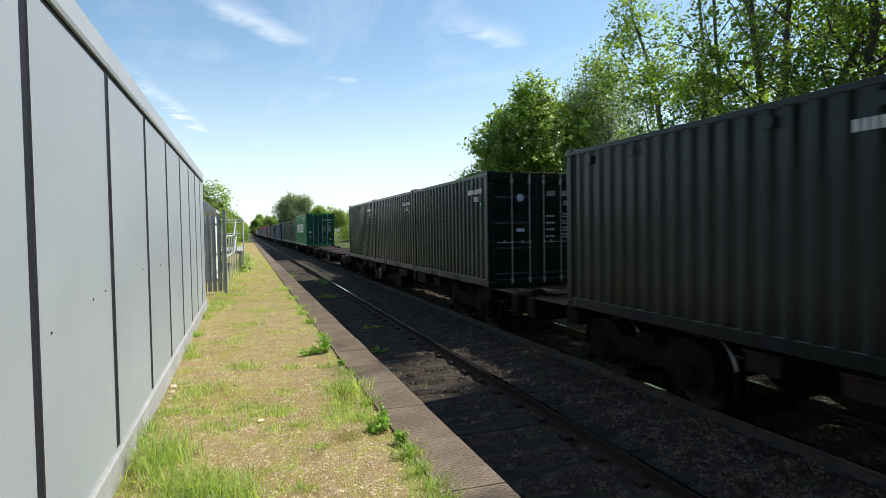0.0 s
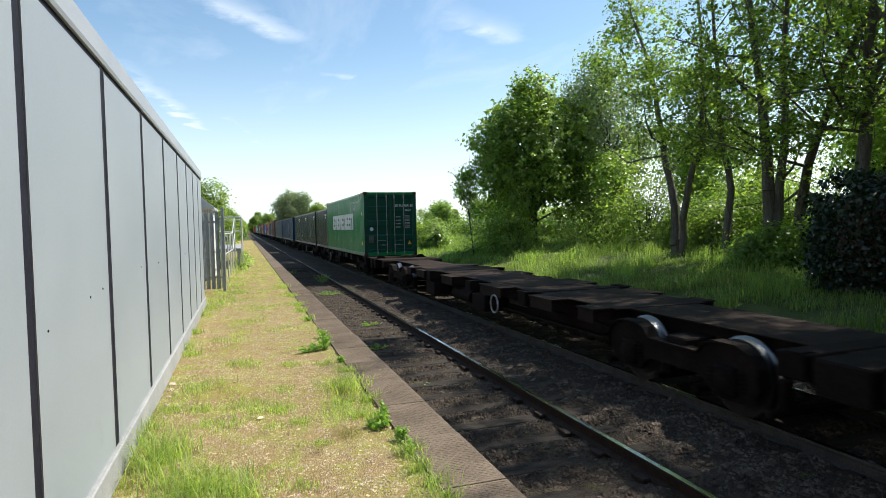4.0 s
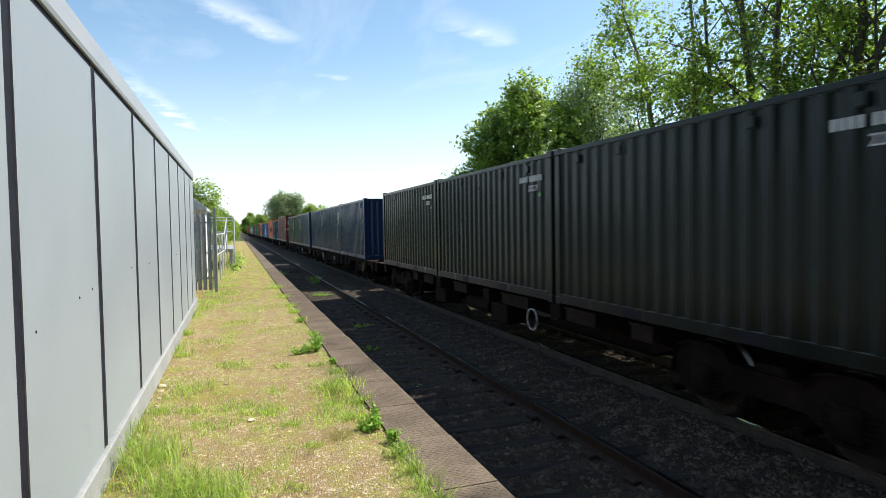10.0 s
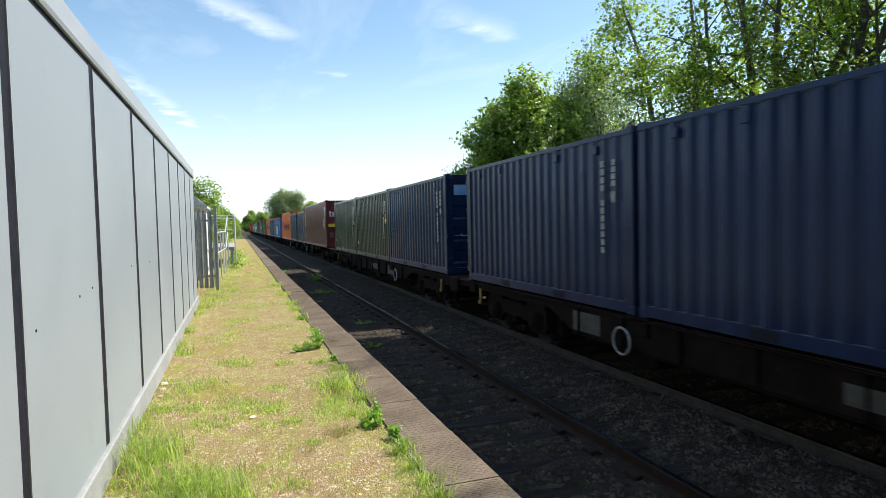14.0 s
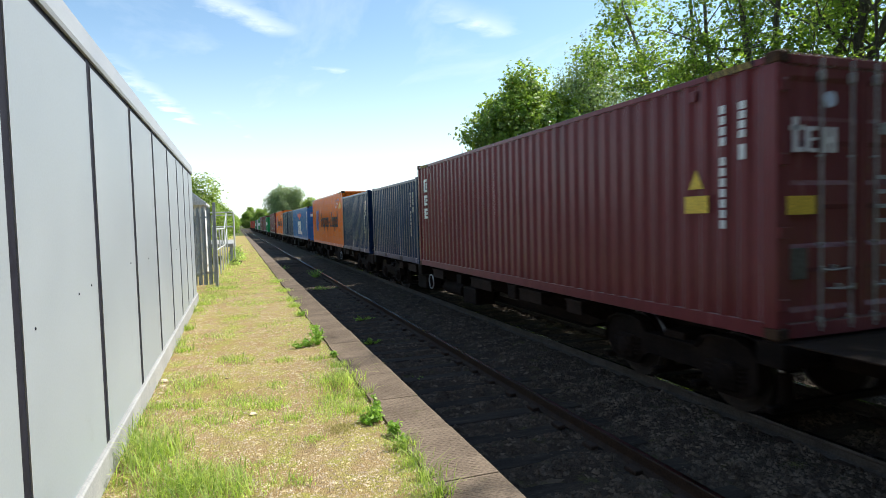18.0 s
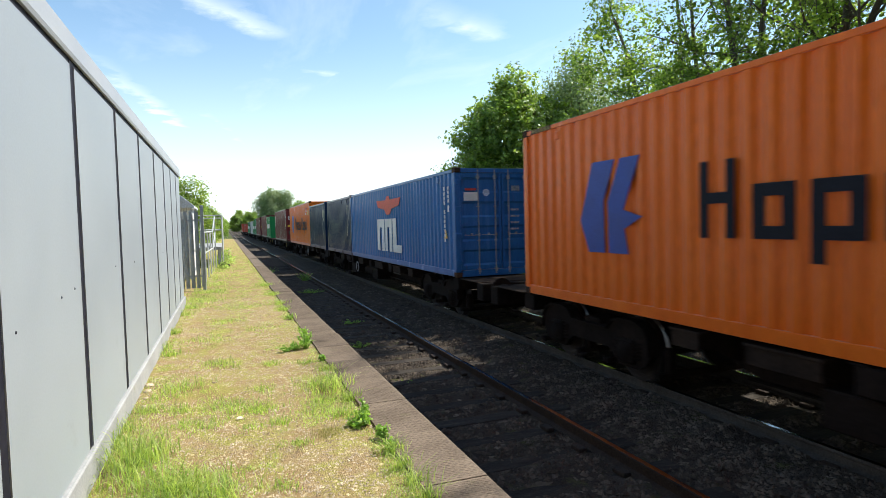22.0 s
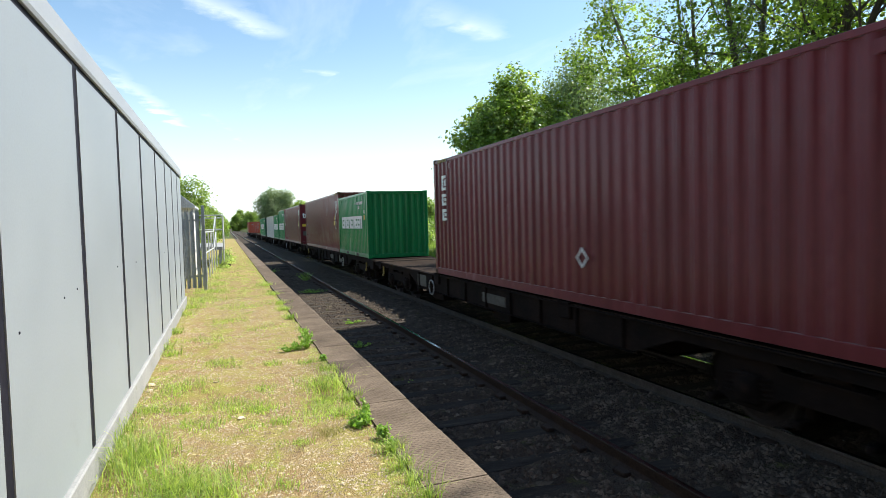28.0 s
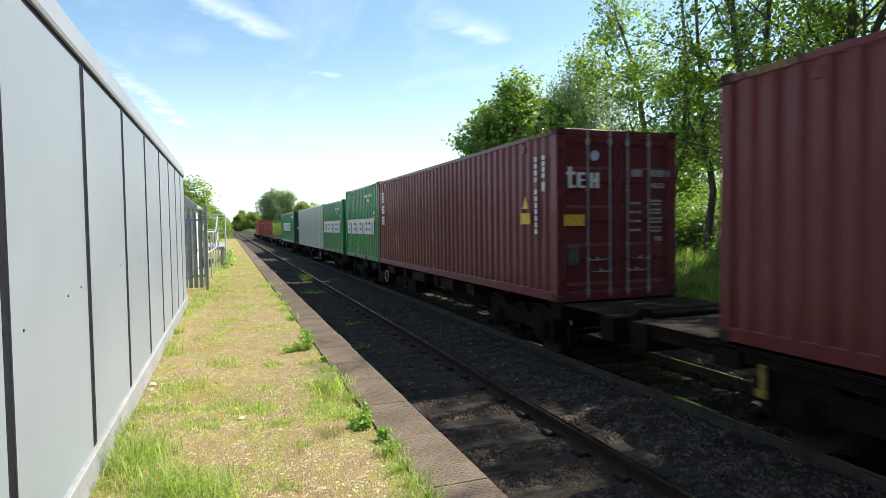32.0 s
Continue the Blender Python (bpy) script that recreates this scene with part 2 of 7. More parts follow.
def gritty(name, earth, pale, moss, cells=85.0, moss_at=(0.5, 0.66), relief=0.02, stones=0.16):
    """Trodden earth: fine grit as cells of their own tint, some pale chips, soft moss patches and damp stains."""
    m, nt, bsdf = principled(name)
    tc = nt.nodes.new("ShaderNodeTexCoord")
    vec = tc.outputs["Object"]

    def tex(kind, **values):
        n = add(nt, kind, **values)
        nt.links.new(vec, n.inputs["Vector"])
        return n

    def ramp(source, lo, hi, a=(0, 0, 0), c=(1, 1, 1)):
        r = nt.nodes.new("ShaderNodeValToRGB")
        r.color_ramp.elements[0].position, r.color_ramp.elements[1].position = lo, hi
        r.color_ramp.elements[0].color, r.color_ramp.elements[1].color = (*a, 1), (*c, 1)
        nt.links.new(source, r.inputs[0])
        return r.outputs[0]

    def mix(factor, a, c, kind="MIX"):
        n = nt.nodes.new("ShaderNodeMix")
        n.data_type, n.blend_type = "RGBA", kind
        for key, v in (("Factor", factor), ("A", a), ("B", c)):
            if isinstance(v, tuple):
                n.inputs[key].default_value = (*v, 1)
            elif isinstance(v, float):
                n.inputs[key].default_value = v
            else:
                nt.links.new(v, n.inputs[key])
        return n.outputs["Result"]

    broad = tex("ShaderNodeTexNoise", Scale=1.3, Detail=7.0, Roughness=0.62)
    patch = tex("ShaderNodeTexNoise", Scale=3.1, Detail=9.0, Roughness=0.7, Distortion=0.4)
    fine = tex("ShaderNodeTexNoise", Scale=46.0, Detail=5.0, Roughness=0.7)
    grit = tex("ShaderNodeTexVoronoi", Scale=cells)
    chips = tex("ShaderNodeTexVoronoi", Scale=cells * 0.42)
    tone = nt.nodes.new("ShaderNodeSeparateColor")
    nt.links.new(grit.outputs["Color"], tone.inputs[0])
    chip = nt.nodes.new("ShaderNodeSeparateColor")
    nt.links.new(chips.outputs["Color"], chip.inputs[0])
    dark = tuple(v * 0.55 for v in earth)
    colour = mix(ramp(broad.outputs[0], 0.32, 0.7), earth, tuple(0.6 * v + 0.4 * w for v, w in zip(earth, pale)))
    colour = mix(ramp(tone.outputs[0], 0.0, 1.0, (0.0,) * 3, (0.42,) * 3), colour, dark)
    colour = mix(ramp(fine.outputs[0], 0.52, 0.72, (0.0,) * 3, (0.55,) * 3), colour, pale)
    colour = mix(ramp(patch.outputs[0], *moss_at, (0.0,) * 3, (0.85,) * 3), colour, mix(ramp(tone.outputs[1], 0.0, 1.0), tuple(v * 0.6 for v in moss), tuple(v * 1.3 for v in moss)))
    colour = mix(ramp(chip.outputs[0], 1.0 - stones - 0.02, 1.0 - stones + 0.02, (0.0,) * 3, (0.8,) * 3), colour, mix(ramp(chip.outputs[1], 0.0, 1.0), tuple(v * 0.8 for v in pale), tuple(min(v * 1.7, 0.75) for v in pale)))
    nt.links.new(colour, bsdf.inputs["Base Color"])
    bsdf.inputs["Roughness"].default_value, bsdf.inputs["Specular IOR Level"].default_value = 0.95, 0.2
    height = nt.nodes.new("ShaderNodeMath")
    height.operation = "MULTIPLY_ADD"
    nt.links.new(grit.outputs["Distance"], height.inputs[0])
    height.inputs[1].default_value = -0.6
    nt.links.new(fine.outputs[0], height.inputs[2])
    bp = nt.nodes.new("ShaderNodeBump")
    bp.inputs["Strength"].default_value, bp.inputs["Distance"].default_value = 0.9, relief
    nt.links.new(height.outputs[0], bp.inputs["Height"])
    nt.links.new(bp.outputs[0], bsdf.inputs["Normal"])
    return m


M = {
    "soil": gritty("bare_soil", (0.30, 0.20, 0.085), (0.47, 0.37, 0.22), (0.31, 0.30, 0.07), cells=110.0, moss_at=(0.44, 0.6), stones=0.06),
    "earth": surface("rough_grass_ground", (0.05, 0.07, 0.02), (0.10, 0.12, 0.035), 0.95, scale=0.4, fine=18, bump=0.6, spec=0.15, bump_size=0.05),
    "ballast_bed": gritty("dirty_ballast", (0.044, 0.033, 0.025), (0.13, 0.104, 0.077), (0.1, 0.105, 0.032), cells=34.0, moss_at=(0.56, 0.7), relief=0.045, stones=0.05),
    "stone": surface("ballast_stone", (0.03, 0.023, 0.018), (0.15, 0.12, 0.09), 0.9, scale=6, fine=60, bump=0.4, spec=0.15),
    "pebble": surface("pale_pebble", (0.26, 0.185, 0.105), (0.66, 0.56, 0.42), 0.85, scale=9, fine=60, bump=0.2),
    "coping": surface("coping_slab", (0.11, 0.083, 0.06), (0.175, 0.135, 0.1), 0.9, scale=2.2, fine=50, bump=0.5, stain=(0.10, 0.095, 0.04), stain_at=(0.6, 0.75), spread=0.07, spec=0.25),
    "brick": surface("sooty_brick", (0.10, 0.055, 0.04), (0.16, 0.085, 0.06), 0.92, scale=2.0, fine=30, bump=0.5, stain=(0.04, 0.045, 0.02), stain_at=(0.5, 0.7)),
    "panel": surface("grey_panel_paint", (0.268, 0.303, 0.335), (0.304, 0.341, 0.372), 0.5, scale=0.8, fine=70, bump=0.05, spread=0.02, fine_amount=0.035, bump_size=0.002, stain=(0.235, 0.25, 0.27), stain_at=(0.62, 0.82)),
    "fascia": surface("grey_fascia", (0.31, 0.33, 0.355), (0.36, 0.38, 0.40), 0.45, scale=1.5, fine=60, bump=0.05, fine_amount=0.04),
    # rubber of joints and hoses; also the painted black of shaded gaps
    "gasket_and_shade": surface("black_rubber_and_shade", (0.009, 0.009, 0.016), (0.016, 0.016, 0.026), 0.7, scale=4, fine=40, bump=0.05, spec=0.2),
    "concrete": surface("pale_concrete", (0.26, 0.268, 0.272), (0.34, 0.345, 0.345), 0.9, scale=2.5, fine=60, bump=0.2, stain=(0.24, 0.25, 0.17), stain_at=(0.6, 0.72), fine_amount=0.12),
    "galv": surface("galvanised_steel", (0.24, 0.27, 0.295), (0.36, 0.39, 0.415), 0.5, metal=0.2, scale=5, fine=40, bump=0.08, fine_amount=0.12),
    "rail_white": surface("weathered_white_paint", (0.36, 0.385, 0.38), (0.48, 0.50, 0.49), 0.5, scale=4, fine=40, bump=0.08, stain=(0.35, 0.36, 0.30), stain_at=(0.6, 0.75)),
    "cabin": surface("cream_cabin_wall", (0.62, 0.63, 0.62), (0.72, 0.72, 0.70), 0.6, scale=1.5, fine=30, bump=0.05),
    "slate": surface("pale_sheet_roof", (0.50, 0.53, 0.56), (0.62, 0.64, 0.66), 0.5, scale=2, fine=30, bump=0.1),
    "rail_rust": surface("rusty_rail", (0.028, 0.02, 0.016), (0.05, 0.034, 0.025), 0.85, scale=6, fine=50, bump=0.3, spec=0.2),
    "rail_dust": surface("dusty_rail", (0.06, 0.053, 0.046), (0.095, 0.085, 0.074), 0.9, scale=6, fine=50, bump=0.3, spec=0.15),
    "rail_top": surface("polished_rail_head", (0.62, 0.62, 0.62), (0.78, 0.78, 0.78), 0.14, metal=1.0, scale=3, fine=60, bump=0.0, stretch=(8, 0.15, 1), fine_amount=0.08),
    "sleeper": surface("tarred_timber", (0.026, 0.022, 0.018), (0.06, 0.05, 0.04), 0.92, scale=2, fine=24, bump=0.7, stretch=(0.8, 5, 5), spread=0.25, stain=(0.11, 0.09, 0.065), stain_at=(0.55, 0.8), spec=0.15),
    "steel": surface("grimy_wagon_steel", (0.009, 0.007, 0.006), (0.022, 0.015, 0.012), 0.85, scale=1.8, fine=26, bump=0.4, stain=(0.05, 0.027, 0.017), stain_at=(0.64, 0.8), spec=0.08),
    "deck": surface("rusty_deck_plate", (0.018, 0.0125, 0.010), (0.04, 0.027, 0.020), 0.85, scale=1.6, fine=30, bump=0.4, stain=(0.03, 0.022, 0.018), stain_at=(0.5, 0.7), spec=0.08),
    "tread": surface("bright_wheel_tread", (0.2, 0.2, 0.205), (0.32, 0.32, 0.325), 0.34, metal=1.0, scale=3, fine=60, bump=0.03, fine_amount=0.06),
    "wheel": surface("dusty_wheel_steel", (0.018, 0.014, 0.012), (0.034, 0.026, 0.021), 0.8, scale=4, fine=40, bump=0.3),
    "white": surface("white_paint", (0.62, 0.63, 0.62), (0.75, 0.755, 0.74), 0.5, scale=3, fine=40, bump=0.05, fine_amount=0.08, stain=(0.45, 0.45, 0.42), stain_at=(0.6, 0.75)),
    "white_worn": surface("worn_white_paint", (0.28, 0.285, 0.28), (0.46, 0.465, 0.45), 0.6, scale=9, fine=50, bump=0.05, stain=(0.08, 0.085, 0.09), stain_at=(0.52, 0.7)),
    "lime": surface("bright_green_label", (0.05, 0.5, 0.1), (0.08, 0.6, 0.14), 0.4, scale=3, fine=40, bump=0.02),
    "yellow": surface("yellow_paint", (0.62, 0.42, 0.03), (0.72, 0.52, 0.05), 0.5, scale=4, fine=40, bump=0.05),
    "data": surface("faded_data_panel", (0.05, 0.052, 0.046), (0.1, 0.102, 0.09), 0.6, scale=4, fine=40, bump=0.1, stain=(0.04, 0.032, 0.024), stain_at=(0.48, 0.68)),
    "yellow_dull": surface("dirty_yellow_paint", (0.25, 0.17, 0.03), (0.36, 0.25, 0.05), 0.6, scale=4, fine=40, bump=0.1, stain=(0.06, 0.045, 0.03), stain_at=(0.5, 0.7)),
    "red": surface("red_paint", (0.55, 0.05, 0.03), (0.62, 0.08, 0.045), 0.5, scale=3, fine=40, bump=0.05),
    "navy": surface("navy_paint", (0.01, 0.04, 0.25), (0.016, 0.06, 0.34), 0.5, scale=3, fine=40, bump=0.05),
    "ink": surface("dark_lettering", (0.007, 0.008, 0.014), (0.012, 0.014, 0.022), 0.6, scale=3, fine=40, bump=0.05, spec=0.15),
    "seal": surface("pale_blue_white_sticker", (0.4, 0.5, 0.62), (0.52, 0.62, 0.72), 0.4, scale=6, fine=40, bump=0.02),
    "sky_label": surface("pale_blue_sticker", (0.16, 0.36, 0.66), (0.26, 0.46, 0.74), 0.4, scale=3, fine=40, bump=0.02),
    "lockbar": surface("galvanised_lock_bar", (0.24, 0.245, 0.24), (0.36, 0.36, 0.35), 0.5, metal=0.3, scale=6, fine=40, bump=0.1, stain=(0.2, 0.12, 0.07), stain_at=(0.62, 0.75)),
    "casting": surface("rusty_casting", (0.03, 0.019, 0.013), (0.085, 0.045, 0.025), 0.85, scale=5, fine=40, bump=0.3, spec=0.2),
    "bark": surface("grey_brown_bark", (0.075, 0.064, 0.05), (0.15, 0.13, 0.10), 0.95, scale=3, fine=16, bump=1.0, stretch=(3, 3, 0.6), stain=(0.05, 0.065, 0.02), stain_at=(0.58, 0.75), bump_size=0.03),
    "leaf_mid": leafy("maple_leaf", (0.085, 0.155, 0.03), (0.28, 0.38, 0.08), 0.62, 0.36),
    "leaf_dark": leafy("hornbeam_leaf", (0.125, 0.205, 0.04), (0.31, 0.41, 0.088), 0.6, 0.4),
    "leaf_pale": leafy("willow_leaf", (0.16, 0.22, 0.11), (0.27, 0.34, 0.18), 0.5, 0.45),
    "leaf_fresh": leafy("hazel_leaf", (0.15, 0.25, 0.05), (0.31, 0.42, 0.1), 0.6, 0.42),
    "leaf_ivy": leafy("ivy_leaf", (0.008, 0.02, 0.006), (0.022, 0.045, 0.012), 0.12, rough=0.42),
    "grass": leafy("meadow_grass", (0.12, 0.21, 0.045), (0.32, 0.42, 0.11), 0.58),
    "turf": leafy("platform_grass", (0.15, 0.26, 0.05), (0.54, 0.62, 0.2), 0.56),
    "moss_tuft": leafy("dry_moss", (0.2, 0.2, 0.05), (0.34, 0.31, 0.09), 0.3),
    "straw": leafy("dry_grass", (0.19, 0.15, 0.06), (0.32, 0.27, 0.12), 0.3),
    "weed": leafy("weed_leaf", (0.16, 0.31, 0.05), (0.36, 0.53, 0.12), 0.5),
    "olive": paint("dark_green_paint", (0.0034, 0.0088, 0.0075), (0.0062, 0.0145, 0.0124), rust=(0.03, 0.028, 0.023), amount=(0.76, 0.9)),
    "blue": paint("navy_container_paint", (0.0055, 0.0185, 0.06), (0.01, 0.031, 0.085)),
    "moss": paint("olive_green_paint", (0.014, 0.026, 0.018), (0.023, 0.037, 0.027)),
    "green": paint("bright_green_paint", (0.010, 0.17, 0.05), (0.016, 0.22, 0.07), amount=(0.7, 0.8)),
    # the same green darkened: shade on the door end put into its colour
    "door_green_shaded": paint("shaded_green_paint", (0.008, 0.055, 0.034), (0.012, 0.075, 0.045), amount=(0.7, 0.8)),
    "maroon": paint("oxide_red_paint", (0.12, 0.021, 0.025), (0.165, 0.034, 0.04), amount=(0.7, 0.82)),
    "brown": paint("red_brown_paint", (0.125, 0.025, 0.026), (0.17, 0.04, 0.04), amount=(0.7, 0.82)),
    "orange": paint("orange_paint", (0.70, 0.125, 0.008), (0.80, 0.17, 0.014), amount=(0.68, 0.8)),
    "sea_blue": paint("mid_blue_paint", (0.02, 0.115, 0.32), (0.03, 0.15, 0.40), amount=(0.62, 0.76)),
    "pale": paint("pale_grey_paint", (0.42, 0.43, 0.42), (0.55, 0.55, 0.53)),
    "coral": paint("coral_red_paint", (0.42, 0.07, 0.04), (0.5, 0.10, 0.055)),
}


# ---- mesh building ----
class Build:
    """Gathers vertices and faces for one mesh."""

    def __init__(self):
        self.v, self.f = [], []

    def quad_strip(self, rows, closed=False):
        """Rows of equal length joined by quads."""
        n, base = len(rows[0]), len(self.v)
        for r in rows:
            self.v.extend(tuple(p) for p in r)
        for i in range(len(rows) - 1):
            for j in range(n if closed else n - 1):
                k = (j + 1) % n
                self.f.append((base + i * n + j, base + i * n + k, base + (i + 1) * n + k, base + (i + 1) * n + j))
        return self

    def box(self, x0, y0, z0, x1, y1, z1, c=0.0):
        """A box, its upright and lying edges chamfered by c."""
        x0, x1, y0, y1, z0, z1 = min(x0, x1), max(x0, x1), min(y0, y1), max(y0, y1), min(z0, z1), max(z0, z1)
        c = min(c, (x1 - x0) * 0.45, (y1 - y0) * 0.45, (z1 - z0) * 0.45)
        if c <= 0:
            b = len(self.v)
            self.v += [(x, y, z) for z in (z0, z1) for x, y in ((x0, y0), (x1, y0), (x1, y1), (x0, y1))]
            self.f += [tuple(b + i for i in q) for q in ((3, 2, 1, 0), (4, 5, 6, 7), (0, 1, 5, 4), (1, 2, 6, 5), (2, 3, 7, 6), (3, 0, 4, 7))]
            return self

        def ring(z, d):
            return [
                (x0 + c + d, y0 + d, z), (x1 - c - d, y0 + d, z), (x1 - d, y0 + c + d, z), (x1 - d, y1 - c - d, z),
                (x1 - c - d, y1 - d, z), (x0 + c + d, y1 - d, z), (x0 + d, y1 - c - d, z), (x0 + d, y0 + c + d, z)]

        b = len(self.v)
        self.quad_strip([ring(z0, c * 0.8), ring(z0 + c, 0), ring(z1 - c, 0), ring(z1, c * 0.8)], True)
        self.f += [tuple(b + i for i in range(7, -1, -1)), tuple(b + 24 + i for i in range(8))]
        return self

    def tube(self, p, q, r0, r1=None, n=8, caps=True):
        p, q, r1 = Vector(p), Vector(q), r0 if r1 is None else r1
        d = (q - p).normalized()
        a = d.cross(Vector((0, 0, 1)) if abs(d.z) < 0.9 else Vector((1, 0, 0))).normalized()
        e = d.cross(a)
        ring = [a * math.cos(t) + e * math.sin(t) for t in (2 * math.pi * i / n for i in range(n))]
        b = len(self.v)
        self.quad_strip([[p + w * r0 for w in ring], [q + w * r1 for w in ring]], True)
        if caps:
            self.f += [tuple(b + i for i in range(n - 1, -1, -1)), tuple(b + n + i for i in range(n))]
        return self

    def prism(self, outline, axis, a, b):
        """A closed outline of two coordinates drawn along axis from a to b."""
        def at(p, t):
            return {"x": (t, p[0], p[1]), "y": (p[0], t, p[1]), "z": (p[0], p[1], t)}[axis]

        k, n = len(self.v), len(outline)
        self.quad_strip([[at(p, a) for p in outline], [at(p, b) for p in outline]], True)
        self.f += [tuple(k + i for i in range(n - 1, -1, -1)), tuple(k + n + i for i in range(n))]
        return self

    def lathe(self, profile, centre, axis="x", n=24):
        """A profile of (radius, along) turned about an axis through centre."""
        rows = []
        for r, a in profile:
            row = []
            for i in range(n):
                t = 2 * math.pi * i / n
                u, v = r * math.cos(t), r * math.sin(t)
                row.append(Vector(centre) + Vector({"x": (a, u, v), "y": (u, a, v), "z": (u, v, a)}[axis]))
            rows.append(row)
        return self.quad_strip(rows, True)

    def ring(self, centre, axis, radius, r, n=24, m=6):
        rows = []
        for i in range(n + 1):
            t = 2 * math.pi * i / n
            row = []
            for j in range(m):
                s = 2 * math.pi * j / m
                rr = radius + r * math.cos(s)
                u, v, w = rr * math.cos(t), rr * math.sin(t), r * math.sin(s)
                row.append(Vector(centre) + Vector({"x": (w, u, v), "y": (u, w, v), "z": (u, v, w)}[axis]))
            rows.append(row)
        return self.quad_strip(rows, True)

    def mesh(self, name, material, smooth=False):
        me = bpy.data.meshes.new(name)
        me.from_pydata(self.v, [], self.f)
        bm = bmesh.new()
        bm.from_mesh(me)
        bmesh.ops.recalc_face_normals(bm, faces=bm.faces)
        bm.to_mesh(me)
        bm.free()
        me.materials.append(material)
        if smooth:
            me.polygons.foreach_set("use_smooth", [True] * len(me.polygons))
            me.set_sharp_from_angle(angle=radians(35))
        return me


def quick_mesh(name, verts, faces, material):
    me = bpy.data.meshes.new(name)
    me.from_pydata(verts, [], faces)
    me.materials.append(material)
    return me


def part(name, b, material, parent, label="", smooth=False):
    """Links a Build, or a finished mesh, as one mesh object under a thing or part."""
    ob = new(name, b if isinstance(b, bpy.types.Mesh) else b.mesh(name, material, smooth))
    ob.parent = parent
    if label:
        ob["label"] = label
    return ob


def thing(name, b, material, label, category, group="", kind="", smooth=False):
    ob = new(name, b if isinstance(b, bpy.types.Mesh) else b.mesh(name, material, smooth))
    return tagged(ob, label, category, group, kind)


def holder(name, label, category, group="", kind=""):
    ob = new(name)
    ob.empty_display_size = 0.3
    return tagged(ob, label, category, group, kind)


# ---- ground ----
RAIL = -0.67          # top of the rails
NEAR, FAR = 2.845, 6.25  # middles of the two tracks
EDGE = 1.51           # platform edge
GAUGE = 0.7525        # from a track's middle to the middle of its rail head


def lie(x, y):
    """Height of the ground."""
    z = float(np.interp(x, [-400, -30, -6, 1.0, 1.6, 8.05, 8.5, 9.2, 10.5, 14, 20, 40, 400],
                        [-0.6, -0.3, -0.12, -0.12, -0.835, -0.845, -0.72, -0.2, 0.1, 0.5, 0.8, 0.9, 0.5]))
    if x > 9 or x < -3:
        z += 0.10 * noise.noise(Vector((x * 0.35, y * 0.35, 0))) + 0.04 * noise.noise(Vector((x * 1.3, y * 1.3, 3)))
    if 1.6 < x < 8.05:
        if y < 40:
            z -= 0.026 * math.cos(2 * math.pi * (y + 6) / 0.68)
        z += 0.03 * noise.noise(Vector((x * 1.1, y * 0.9, 7))) + 0.018 * noise.noise(Vector((x * 3.5, y * 3.5, 2)))
    if 4.15 < x < 5.4 and y < 420:
        z += 0.07 * min(1.0, (x - 4.15) / 0.15, (5.4 - x) / 0.08)
    if y > 95 and x < 1.6:
        z = min(z, -0.5)
    return z


def spaced(lo, hi, fine_lo, fine_hi, step, grow=1.35):
    out, a, s = [fine_lo], fine_lo, step
    while a < fine_hi:
        a += step
        out.append(a)
    while a < hi:
        s *= grow
        a = min(a + s, hi)
        out.append(a)
    a, s = fine_lo, step
    while a > lo:
        s *= grow
        a = max(a - s, lo)
        out.insert(0, a)
    return out


def build_ground():
    xs = sorted(set(spaced(-1500, 1500, 8.0, 17, 0.5) + [-30, -6, 1.0, 8.5, 9.2, -3] + [1.6 + 0.12 * i for i in range(54)]))
    ys = sorted(set(spaced(-60, 3000, 1.0, 26, 0.17, 1.12)))
    rows = [[(x, y, lie(x, y)) for x in xs] for y in ys]
    b = Build()
    b.quad_strip(rows)
    me = b.mesh("ground", M["earth"])
    me.materials.append(M["ballast_bed"])
    for p in me.polygons:
        if 1.2 < p.center.x < 8.6:
            p.material_index = 1
    thing("ground", me, None, "rough grass ground with a dark ballasted trackbed", "ground", kind="structure")


build_ground()


